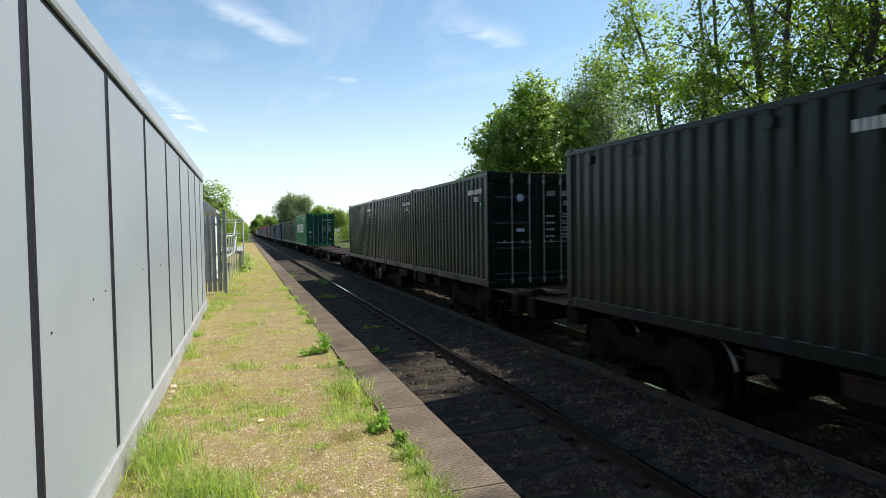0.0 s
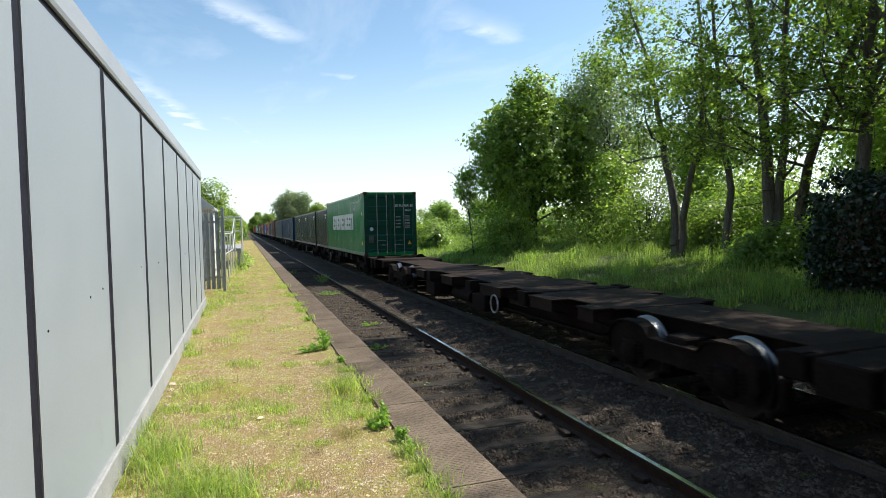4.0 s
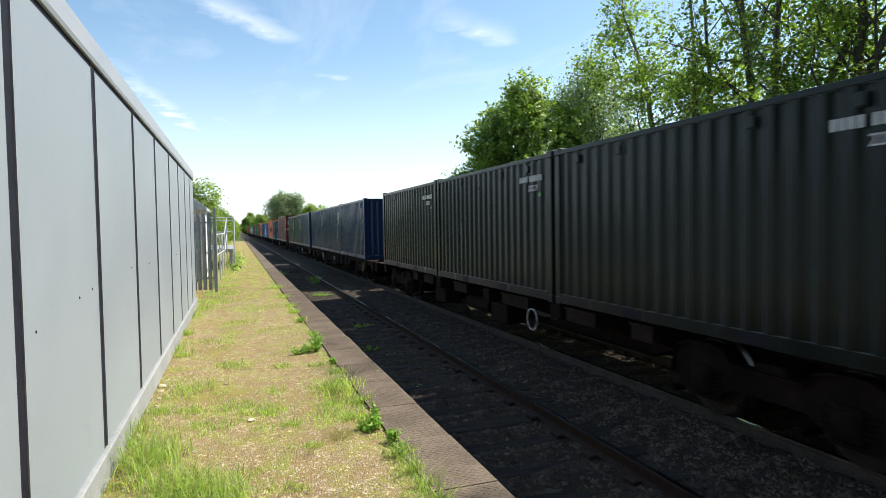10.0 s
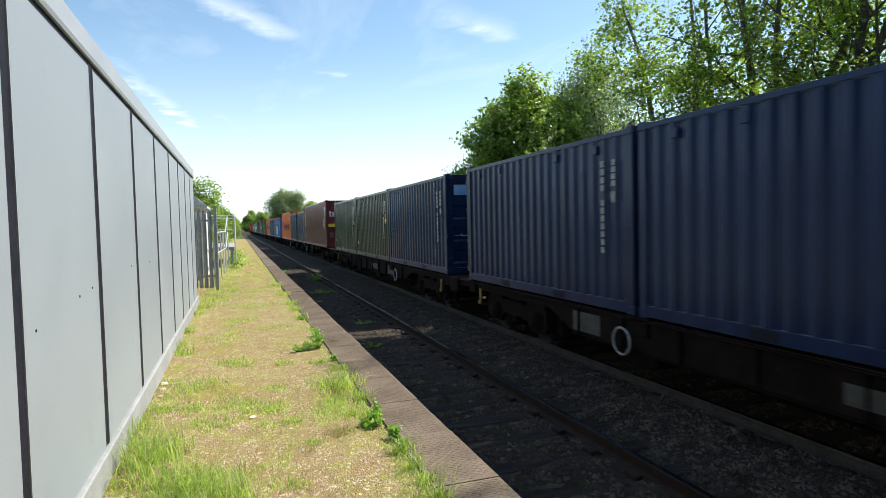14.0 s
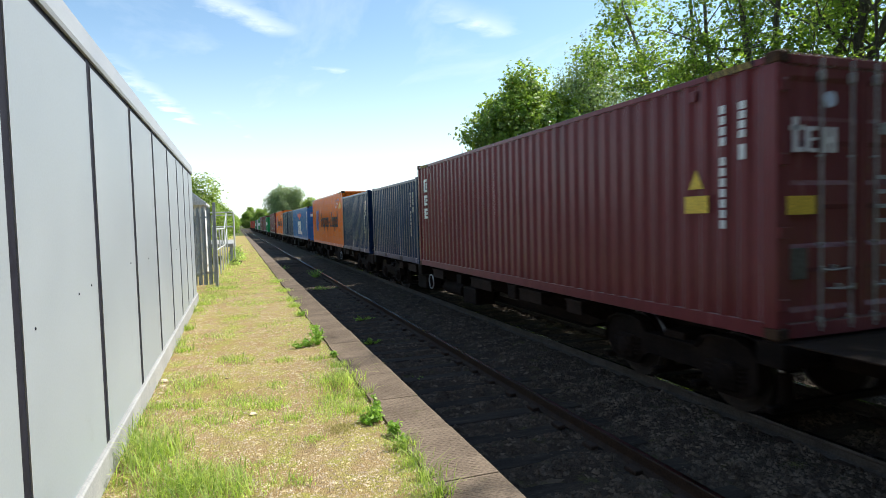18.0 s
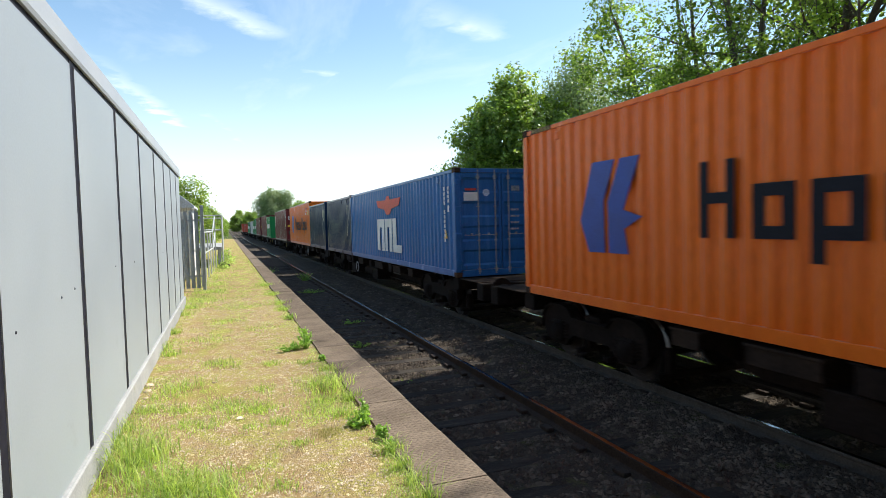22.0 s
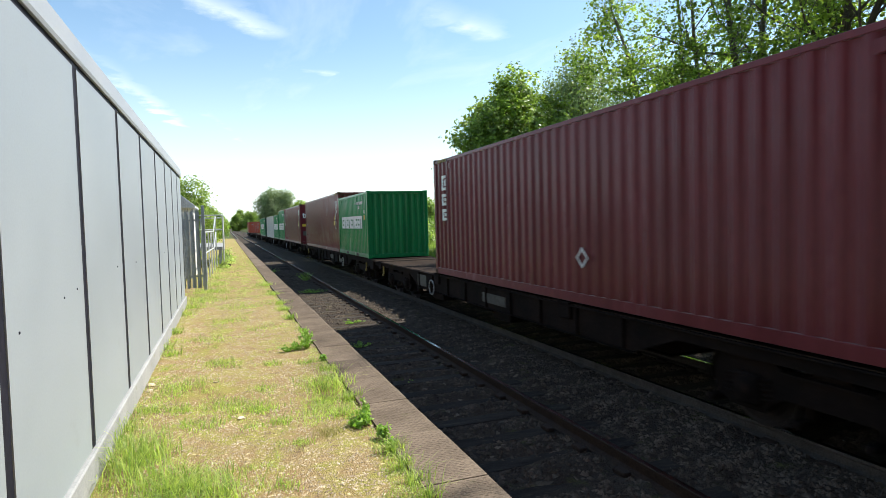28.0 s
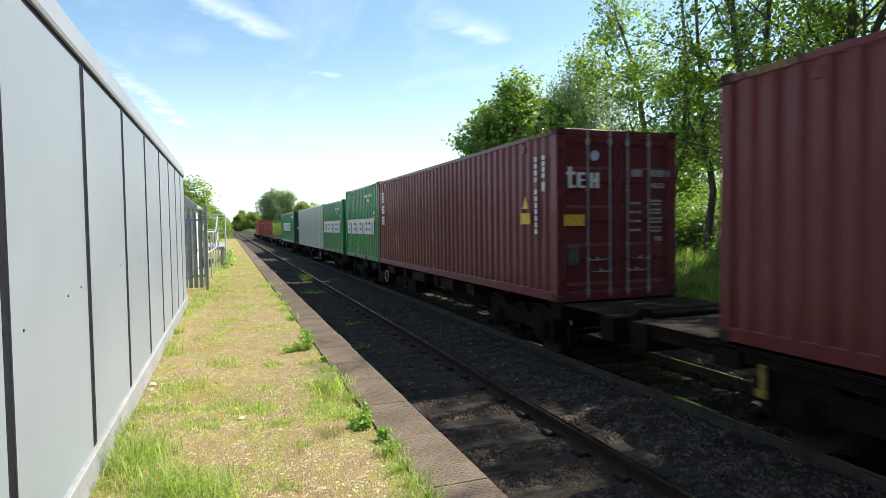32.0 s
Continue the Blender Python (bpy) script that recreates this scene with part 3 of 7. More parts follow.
def build_platform():
    """Earth-filled platform with a brick face and a coping of patterned slabs."""
    b = Build()
    xs = [-8, -4, -2.5] + [round(-1.6 + 0.08 * i, 3) for i in range(35)]
    xs = [x for x in xs if x < 1.06] + [1.075]
    ys = [-8 + 0.5 * i for i in range(20)] + [2 + 0.1 * i for i in range(120)] + [14 + 0.5 * i for i in range(60)] + [44 + 3 * i for i in range(18)]
    rows = []
    for y in ys:
        row = []
        for x in xs:
            z = 0.022 * noise.noise(Vector((x * 1.1, y * 1.1, 0))) + 0.013 * noise.noise(Vector((x * 4.5, y * 4.5, 5)))
            z += 0.006 * noise.noise(Vector((x * 14, y * 14, 9)))
            row.append((x, y, z - (0.012 if x < 1.0 else 0.02)))
        rows.append(row)
    b.quad_strip(rows)
    top = thing("platform", b, M["soil"], "disused platform of bare earth and thin moss", "platform", kind="structure")
    for p in top.data.polygons:
        p.use_smooth = True
    f = Build()
    f.box(1.14, -8, -0.95, EDGE - 0.06, 95, -0.09)
    part("platform_face", f, M["brick"], top, "sooty brick face")
    slab = Build()
    slab.box(1.066, 0.002, -0.085, EDGE, 0.908, 0.006, 0.003)
    # raised lozenges of the anti-slip pattern
    for i in range(7):
        for j in range(34):
            cx, cy = 1.085 + 0.058 * (i + 0.5) + (0.0145 if j % 2 else -0.0145), 0.02 + 0.0257 * (j + 0.5)
            k = len(slab.v)
            ring = [(-0.025, 0.0), (-0.006, -0.0105), (0.006, -0.0105), (0.025, 0.0), (0.006, 0.0105), (-0.006, 0.0105)]
            slab.v += [(cx + p, cy + q, 0.0062) for p, q in ring] + [(cx + p * 0.7, cy + q * 0.6, 0.009) for p, q in ring]
            slab.f += [(k + a, k + (a + 1) % 6, k + 6 + (a + 1) % 6, k + 6 + a) for a in range(6)] + [tuple(k + 6 + a for a in range(6))]
    plain = Build()
    plain.box(1.066, 0.002, -0.085, EDGE, 0.908, 0.006, 0.003)
    near_mesh, far_mesh = slab.mesh("coping_slab", M["coping"]), plain.mesh("coping_slab", M["coping"])
    rnd = random.Random(4)
    for i in range(-8, 100):
        y = i * 0.91
        o = part("coping_slab", near_mesh if -1 < y < 26 else far_mesh, None, top)
        o.matrix_basis = pose(rnd.uniform(-0.003, 0.003), y, rnd.uniform(-0.002, 0.002), rnd.uniform(-0.1, 0.1), rnd.uniform(-0.2, 0.2), rnd.uniform(-0.12, 0.12))


build_platform()


def build_wall():
    """Long grey sheet-panel wall beside the platform."""
    wall = holder("wall_west", "long pale grey sheet-panel wall with black joint strips", "wall", kind="structure")
    x = -0.92
    joints = [-3.14, -1.57, 0.0, 1.58, 3.15, 4.72, 6.28, 7.80, 9.30, 10.65, 11.90, 13.10, 14.17]
    y0, end = joints[0], joints[-1]
    core = Build()
    core.box(x - 0.16, y0, -0.1, x - 0.03, end, 2.86)
    part("wall_core", core, M["gasket_and_shade"], wall, "dark backing")
    strip = Build()
    strip.box(x - 0.029, -0.062, 0.19, x - 0.003, 0.0295, 2.76)
    ms = strip.mesh("joint_strip", M["gasket_and_shade"])
    edge = Build()
    edge.box(x - 0.029, 0.0303, 0.19, x + 0.004, 0.036, 2.735)
    mg = edge.mesh("panel_edge", M["fascia"])
    for a, c in zip(joints, joints[1:]):
        part("panel", Build().box(x - 0.03, a + 0.0365, 0.19, x, c - 0.0625, 2.735, 0.004), M["panel"], wall)
        part("joint_strip", ms, None, wall, "black joint strip").matrix_basis = pose(0, a, 0)
        part("panel_edge", mg, None, wall).matrix_basis = pose(0, a, 0)
    screw = Build().lathe([(0.0, 0.004), (0.006, 0.004), (0.008, -0.001)], (x, 0, 0), "x", 8).mesh("screw_head", M["gasket_and_shade"])
    for y, z in ((4.47, 1.29), (4.15, 1.27), (5.95, 1.34), (7.05, 1.32), (3.35, 1.2), (10.0, 1.3)):
        part("screw_head", screw, None, wall, "small dark screw head").matrix_basis = pose(0, y, z)
    # shadow line below the fascia, painted as a black strip
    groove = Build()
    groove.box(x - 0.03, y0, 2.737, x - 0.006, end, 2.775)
    part("shadow_groove", groove, M["gasket_and_shade"], wall, "black strip painted as the shadow under the fascia")
    cap = Build()
    cap.prism([(x + 0.012, 2.775), (x + 0.02, 2.80), (x + 0.012, 2.94), (x - 0.02, 2.962), (x - 0.30, 2.975), (x - 0.30, 2.86), (x - 0.03, 2.775)], "y", y0 - 0.05, end + 0.02)
    part("fascia", cap, M["fascia"], wall, "light grey folded fascia")
    plinth = Build()
    plinth.box(x - 0.2, y0, -0.14, x + 0.028, end, 0.185, 0.01)
    part("plinth", plinth, M["concrete"], wall, "pale concrete plinth")
    # the room behind, so that the wall is a closed box
    back = Build()
    back.box(x - 3.6, y0, -0.14, x - 0.165, end, 2.85)
    part("building_body", back, M["panel"], wall)


build_wall()


def build_sky_blocker():
    """Plain brick portal added unseen behind the viewer; closes the south and blocks its sky light."""
    wall = holder("wall_south", "added unseen brick wall with a track opening that blocks the southern sky", "wall", kind="structure")
    part("pier", Build().box(-34, -40, -1, 0.9, -9, 4.6, 0.03), M["brick"], wall)
    part("pier", Build().box(9.0, -40, -1, 44, -9, 4.6, 0.03), M["brick"], wall)
    # made tall to keep sky light off end faces and track
    part("span", Build().box(-34, -40, 4.6, 44, -9, 12.0, 0.03), M["brick"], wall)


build_sky_blocker()


def build_track(name, cx, label, sleepers_to, rough):
    track = holder(name, label, "railway track", kind="structure")
    head = [(-0.036, 0.0), (-0.034, -0.03), (-0.012, -0.045), (-0.009, -0.115), (-0.06, -0.135), (-0.07, -0.152), (0.07, -0.152), (0.06, -0.135), (0.009, -0.115), (0.012, -0.045), (0.034, -0.03), (0.036, 0.0)]
    for side in (-1, 1):
        b = Build()
        b.prism([(cx + side * GAUGE + p, RAIL - 0.003 + q) for p, q in head], "y", -12, 420)
        r = part("rail", b, M["rail_rust" if rough else "rail_dust"], track, "rusty steel rail" if rough else "dusty grey-brown steel rail")
        t = Build()
        t.box(cx + side * GAUGE - 0.027, -12, RAIL - 0.002, cx + side * GAUGE + 0.027, 420, RAIL + 0.001)
        part("running_surface", t, M["rail_top"], r, "polished running surface")
    rnd = random.Random(7)
    s = Build()
    s.box(-1.3, -0.125, -0.15, 1.3, 0.125, 0.0, 0.015)
    ms = s.mesh("sleeper", M["sleeper"])
    c = Build()
    for side in (-1, 1):
        c.box(side * GAUGE - 0.17, -0.09, 0.0, side * GAUGE - 0.075, 0.09, 0.05, 0.01)
        c.box(side * GAUGE + 0.075, -0.09, 0.0, side * GAUGE + 0.17, 0.09, 0.05, 0.01)
    mc = c.mesh("rail_chair", M["rail_rust"])
    for i in range(sleepers_to):
        y = -6 + 0.68 * i
        o = part("sleeper", ms, None, track)
        o.matrix_basis = pose(cx + rnd.uniform(-0.03, 0.03), y, RAIL - 0.168 + rnd.uniform(-0.008, 0.004), 0, 0, rnd.uniform(-0.7, 0.7))
        if i < 50:
            part("rail_chair", mc, None, o)


build_track("track_platform_side", NEAR, "disused-looking track on dirty ballast with dark timber sleepers", 150, True)
build_track("track_far_side", FAR, "running track under the passing train", 110, False)


def stones(name, count, box, size, material, label, seed, height):
    """Loose stones, each a small crooked lump, joined as one scatter."""
    rnd = np.random.RandomState(seed)
    verts, faces = [], []
    base = np.array([(1, 0, 0), (0.3, 0.95, 0), (-0.8, 0.6, 0), (-0.8, -0.6, 0), (0.3, -0.95, 0), (0.15, 0, 0.75)])
    for _ in range(count):
        x, y = rnd.uniform(box[0], box[1]), box[2] + (box[3] - box[2]) * rnd.rand() ** 1.6
        z = height(x, y)
        if z is None:
            continue
        s = size * rnd.uniform(0.5, 1.3)
        a = rnd.uniform(0, 6.28)
        c, d = math.cos(a), math.sin(a)
        p = base * (s * rnd.uniform(0.7, 1.3), s * rnd.uniform(0.6, 1.0), s * rnd.uniform(0.7, 1.2)) + rnd.uniform(-0.2, 0.2, (6, 3)) * s
        k = len(verts)
        verts += [(x + c * q[0] - d * q[1], y + d * q[0] + c * q[1], z + q[2]) for q in p]
        faces += [(k + i, k + (i + 1) % 5, k + 5) for i in range(5)]
    return thing(name, quick_mesh(name, verts, faces, material), None, label, "stones", kind="stuff")


def bed(x, y):
    if any(abs(x - c - s * GAUGE) < 0.09 for c in (NEAR, FAR) for s in (-1, 1)):
        return None
    k = ((y + 6) / 0.68) % 1.0
    if (abs(x - NEAR) < 1.3 or abs(x - FAR) < 0.85) and (k < 0.2 or k > 0.8) and noise.noise(Vector((x * 2, y * 2, 1))) < 0.05:
        return None
    return lie(x, y) - 0.004


stones("ballast", 62000, (1.55, 8.5, 1.5, 34), 0.033, M["stone"], "grimy angular ballast stones between the sleepers", 3, bed)
def earth_top(x, y):
    return (-0.012 + 0.022 * noise.noise(Vector((x * 1.1, y * 1.1, 0))) + 0.013 * noise.noise(Vector((x * 4.5, y * 4.5, 5)))
            + 0.006 * noise.noise(Vector((x * 14, y * 14, 9))))


stones("gravel", 30000, (-0.9, 1.06, 3.2, 15), 0.0085, M["pebble"], "pale pebbles trodden into the platform earth", 5,
       lambda x, y: earth_top(x, y) if noise.noise(Vector((x * 1.6, y * 1.6, 8))) > -0.35 - 0.3 * (y < 5.3) else None)


def loose_stone(x, y, size, seed, label):
    rnd = np.random.RandomState(seed)
    b = Build().box(-size, -size * 0.7, -size * 0.3, size, size * 0.7, size * 0.55, size * 0.35)
    b.v = [tuple(np.array(p) * rnd.uniform(0.8, 1.2, 3)) for p in b.v]
    o = thing("stone", b, M["pebble"], label, "stone", "loose stones on the platform", smooth=True)
    o.matrix_basis = pose(x, y, earth_top(x, y), 0, 0, seed * 40)


for i, (x, y, size) in enumerate(((-0.84, 7.08, 0.045), (-0.83, 6.85, 0.035), (-0.82, 6.6, 0.03), (-0.8, 6.3, 0.028), (-0.78, 5.9, 0.024), (0.03, 5.56, 0.03), (0.98, 8.8, 0.04), (0.93, 8.55, 0.03), (-0.2, 6.9, 0.018))):
    loose_stone(x, y, size, i, "pale stone lying on the trodden earth" if i else "large buff stone beside the wall plinth")

# ---- the train ----
CONT_Z = 0.335
L20, L40, GAP = 6.058, 12.192, 0.09
LOW, HIGH = 2.591, 2.896


def run(t):
    """How far the train has come, in metres."""
    return -5.56408e-05 * t ** 3 + 0.0432204 * t ** 2 + 6.501 * t - 52.9313 + float(np.interp(t, RUN_T, RUN_D))


RUN_T = (0, 1, 2, 3, 6, 7, 8, 9, 10, 11, 12, 13, 14, 17, 18, 19, 20, 21, 22, 23, 24, 25, 27.5, 28, 29, 30, 31, 32)
RUN_D = (-0.17, 0.09, 0.14, 0.08, 0, 0.13, 0.13, -0.03, -0.05, -0.08, -0.03, -0.13, -0.08, 0.06, 0.08, -0.03, 0.14, 0.26, -0.06, 0.07, 0.16, 0.26, 0.26, 0.18, 0.27, 0.14, -0.3, -0.31)
STEPS = [round(1.0 * i, 2) for i in range(33)]

MESHES = {}


def cached(key, make):
    if key not in MESHES:
        MESHES[key] = make()
    return MESHES[key]


def corrugated(x, y0, y1, z0, z1, pitch, depth, inward):
    """A sheet pressed into trapezoid ribs that run upright; it faces along x."""
    pts, y = [], y0
    n = max(1, round((y1 - y0) / pitch))
    p = (y1 - y0) / n
    for i in range(n):
        a = y0 + i * p
        pts += [(x, a), (x, a + p * 0.28), (x - inward * depth, a + p * 0.5), (x - inward * depth, a + p * 0.78)]
    pts.append((x, y1))
    b = Build()
    b.quad_strip([[(q, w, z) for q, w in pts] for z in (z0, z1)])
    return b


def end_wall(y, z0, z1, depth, faces):
    pts = []
    n = 9
    p = 2.2 / n
    for i in range(n):
        a = -1.1 + i * p
        pts += [(a, y), (a + p * 0.28, y), (a + p * 0.5, y + faces * depth), (a + p * 0.78, y + faces * depth)]
    pts.append((1.1, y))
    b = Build()
    b.quad_strip([[(q, w, z) for q, w in pts] for z in (z0, z1)])
    return b


def word(parent, name, x, y_right, z_top, sizes, height, material, label, gap=0.25, upright=False):
    """A marking that stands on the side wall as plain bars, one a character; it reads towards smaller y."""
    y, z = y_right, z_top
    for s in sizes:
        if s < 0:
            y, z = (y, z + s) if upright else (y + s, z)
            continue
        wide, high = (height, s) if upright else (s, height)
        me = cached(("mark", wide, high, material.name), lambda: Build().box(-0.004, -wide, -high, 0.002, 0, 0).mesh(name, material))
        part(name, me, None, parent, label).matrix_basis = pose(x, y, z)
        y, z = (y, z - s * (1 + gap)) if upright else (y - s * (1 + gap), z)


def letters(text, size, material, name):
    """The built-in font's letters as a mesh in the xy plane."""
    cu = bpy.data.curves.new(name, "FONT")
    cu.body, cu.size, cu.extrude = text, size, 0.002
    ob = bpy.data.objects.new(name, cu)
    me = bpy.data.meshes.new_from_object(ob)
    me.materials.clear()
    me.materials.append(material)
    bpy.data.objects.remove(ob)
    return me


def shape(b, pts, x):
    """A flat plate on the side wall from (along, up) points, about 5 mm thick."""
    k = len(b.v)
    n = len(pts)
    b.v += [(x + 0.003, a, u) for a, u in pts] + [(x - 0.004, a, u) for a, u in pts]
    b.f += [tuple(k + i for i in range(n)), tuple(k + n + i for i in range(n - 1, -1, -1))]
    b.f += [(k + i, k + (i + 1) % n, k + n + (i + 1) % n, k + n + i) for i in range(n)]


def container(paint_key, length, height, near_end, label, door_key=None, group="containers on the train"):
    """A box container, near end at y = 0, base at z = 0. near_end: 'doors' or 'wall'."""
    thing_ = holder("shipping_container", label, "container", group)
    pk, w = M[paint_key], 1.219
    # doors, hinges and near posts; green boxes get the shade-darkened copy here
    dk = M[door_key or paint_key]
    key = (paint_key, length, height)
    for s, nm in ((-1, "side_wall"), (1, "side_wall")):
        def make(s=s):
            b = corrugated(s * (w - 0.012), 0.13, length - 0.13, 0.16, height - 0.1, 0.278, 0.044, s)
            return b.mesh("side_wall", pk)
        part(nm, cached(key + ("side", s), make), None, thing_)

    def posts(x, y):
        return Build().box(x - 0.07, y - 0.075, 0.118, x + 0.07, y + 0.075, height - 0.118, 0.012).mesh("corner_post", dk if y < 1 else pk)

    def casting():
        b = Build()
        b.box(-0.081, -0.089, 0, 0.081, 0.089, 0.118, 0.012)
        return b.mesh("corner_casting", M["casting"] if length > 7 else pk)

    for y in (0.09, length - 0.09):
        for x in (-w + 0.071, w - 0.071):
            part("corner_post", cached(key + ("post", x, y, door_key), lambda x=x, y=y: posts(x, y)), None, thing_)
            for z in (0.0, height - 0.118):
                o = part("corner_casting", cached(key + ("casting",), casting), None, thing_)
                o.matrix_basis = pose(math.copysign(w - 0.081, x), y, z)

    for x in (-w + 0.004, w - 0.064):
        def low_rail(x=x):
            b = Build().box(x, 0.17, 0.015, x + 0.06, length - 0.17, 0.165, 0.006)
            return b.mesh("bottom_rail", pk)

        def top_rail(x=x):
            return Build().box(x, 0.17, height - 0.105, x + 0.06, length - 0.17, height - 0.035, 0.006).mesh("top_rail", pk)
        part("bottom_rail", cached(key + ("low", x), low_rail), None, thing_)
        part("top_rail", cached(key + ("top", x), top_rail), None, thing_)

    if height > 2.7:
        def hazard(z):
            b = Build()
            for i in range(6):
                shape(b, [(0.1 * i, z), (0.1 * i + 0.055, z), (0.1 * i + 0.09, z + 0.07), (0.1 * i + 0.035, z + 0.07)], 0)
            return b.mesh("hazard_stripe", M["yellow_dull"])

        for y in (0.32, length - 0.95):
            strip = part("hazard_strip", cached("hazard_back", lambda: Build().box(-0.002, -0.02, 0, 0.006, 0.62, 0.07).mesh("hazard_strip", M["ink"])), None, thing_, "black and yellow height strip")
            strip.matrix_basis = pose(-w, y, height - 0.105)
            part("hazard_stripe", cached("hazard", lambda: hazard(0)), None, strip, "yellow slanted stripes").matrix_basis = pose(-0.0035, 0, 0)

    # no hollow: a flat black plate paints the shade inside the pocket
    def pocket():
        return Build().box(-w + 0.002, -0.18, 0.03, -w + 0.02, 0.18, 0.145).mesh("fork_pocket", M["gasket_and_shade"])

    if length < 7:
        for y in (length / 2 - 1.03, length / 2 + 1.03):
            part("fork_pocket", cached("pocket", pocket), None, thing_, "black plate painted as the shaded hollow of a forklift pocket").matrix_basis = pose(0, y, 0)

    def roof():
        b = Build()
        pts = []
        n = round((length - 0.3) / 0.3)
        p = (length - 0.3) / n
        for i in range(n):
            a = 0.15 + i * p
            pts += [(a, height - 0.03), (a + p * 0.3, height - 0.03), (a + p * 0.5, height - 0.05), (a + p * 0.8, height - 0.05)]
        pts.append((length - 0.15, height - 0.03))
        b.quad_strip([[(x, y, z) for y, z in pts] for x in (-w + 0.06, w - 0.06)])
        for y in (0.02, length - 0.16):
            b.box(-w + 0.16, y, height - 0.12, w - 0.16, y + 0.14, height - 0.02, 0.006)
        return b.mesh("roof", pk)

    def floor():
        b = Build().box(-w + 0.06, 0.1, 0.08, w - 0.06, length - 0.1, 0.15)
        b.box(-w + 0.16, 0.01, 0.01, w - 0.16, 0.13, 0.16, 0.006).box(-w + 0.16, length - 0.13, 0.01, w - 0.16, length - 0.01, 0.16, 0.006)
        return b.mesh("underframe", pk)

    part("roof", cached(key + ("roof",), roof), None, thing_)
    part("underframe", cached(key + ("floor",), floor), None, thing_)
    part("end_wall", cached(key + ("far",), lambda: end_wall(length - 0.03, 0.15, height - 0.1, 0.04, -1).mesh("end_wall", pk)), None, thing_)

    def vent():
        return Build().box(-w - 0.004, 0, height - 0.3, -w + 0.03, 0.11, height - 0.17, 0.01).mesh("vent_cover", pk)

    for y in ([0.85, 2.0, 4.25, length - 0.75] if length < 7 else [1.1, length - 1.2]):
        part("vent_cover", cached(key + ("vent",), vent), None, thing_).matrix_basis = pose(0, y, 0)
    if near_end == "wall":
        part("end_wall", cached(key + ("near",), lambda: end_wall(0.03, 0.15, height - 0.1, 0.04, 1).mesh("end_wall", pk)), None, thing_)
        return thing_

    # a pair of doors with ribs, lock bars, handles and hinges
    def door(s):
        b = Build()
        x0, x1 = (0.012, 1.085) if s > 0 else (-1.085, -0.012)
        z0, z1 = 0.17, height - 0.13
        k = len(b.v)
        pts = [(0.045, z0)]
        n = 4
        h = (z1 - z0) / n
        for i in range(n):
            a = z0 + i * h
            pts += [(0.045, a + 0.1), (0.078, a + 0.15), (0.078, a + h - 0.15), (0.045, a + h - 0.1)]
        pts.append((0.045, z1))
        b.quad_strip([[(x, y, z) for y, z in pts] for x in (x0, x1)])
        b.box(x0, 0.03, z0, x0 + 0.06, 0.08, z1, 0.005).box(x1 - 0.06, 0.03, z0, x1, 0.08, z1, 0.005)
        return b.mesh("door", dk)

    def bar(x):
        b = Build()
        b.tube((x, 0.012, 0.06), (x, 0.012, height - 0.05), 0.0145, n=8)
        for z in (0.1, height - 0.28):
            b.box(x - 0.03, -0.008, z, x + 0.03, 0.045, z + 0.11, 0.01)
        for z in (height * 0.33, height * 0.64):
            b.box(x - 0.028, -0.003, z, x + 0.028, 0.045, z + 0.024, 0.006)
        return b.mesh("lock_bar", M["lockbar"])

    def handle(x, z, way):
        b = Build()
        b.tube((x, -0.012, z), (x + way * 0.17, -0.02, z - 0.012), 0.011, n=6).tube((x + way * 0.17, -0.02, z - 0.012), (x + way * 0.38, -0.014, z + 0.002), 0.009, n=6)
        b.box(x - 0.026, -0.016, z - 0.035, x + 0.026, 0.02, z + 0.035, 0.008)
        b.box(x + way * 0.17, -0.024, z - 0.01, x + way * 0.2, 0.045, z + 0.04, 0.006)
        return b.mesh("handle", M["lockbar"])

    def hinges(s):
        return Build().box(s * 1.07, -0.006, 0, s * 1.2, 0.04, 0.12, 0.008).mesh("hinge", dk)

    for s in (-1, 1):
        d = part("door", cached(key + ("door", s, door_key), lambda s=s: door(s)), None, thing_)
        for i in range(4):
            part("hinge", cached(key + ("hinge", s, door_key), lambda s=s: hinges(s)), None, d).matrix_basis = pose(0, 0, 0.3 + i * (height - 0.7) / 3)
        for x in (0.18, 0.62):
            part("lock_bar", cached(("bar", height, s * x), lambda x=x, s=s: bar(s * x)), None, d, "galvanised lock bar")
            part("handle", cached(("handle", s, x, height > 2.7), lambda x=x, s=s: handle(s * x, *((0.5, s) if x < 0.5 else (0.7, -s)) if height > 2.7 else (1.0, s))), None, d, "galvanised handle")

    def mark(x, z, wide, high):
        me = cached(("door_mark", wide, high), lambda: Build().box(0, 0.028, 0, wide, 0.045, high).mesh("door_marking", M["white_worn"]))
        part("door_marking", me, None, thing_, "white stencilled marking, worn").matrix_basis = pose(x, 0, z)

    # number, size code and the small table of weights on the far door
    top = height - (0.55 if height < 2.7 else 0.68 if paint_key == "green" else 0.79)
    code = "45G1" if height > 2.7 else ("42G1" if length > 7 else "22G1")
    if paint_key == "green":
        for i, ch in enumerate("EITU9091957"):
            me = cached(("char", ch, 0.16), lambda ch=ch: letters(ch, 0.16, M["white"], "door_marking"))
            part("door_marking", me, None, thing_, "white stencilled marking").matrix_basis = pose(0.24 + 0.077 * i + (0.06 if i > 3 else 0.0), 0.026, top, 90)
    else:
        for x in (0.28, 0.335, 0.39, 0.445, 0.67, 0.725, 0.78, 0.835, 0.89, 0.945, 1.035):
            mark(x, top, 0.036, 0.12)
    o = part("size_code", cached(("code", code), lambda: letters(code, 0.13, M["white"], "size_code")), None, thing_, "white size code")
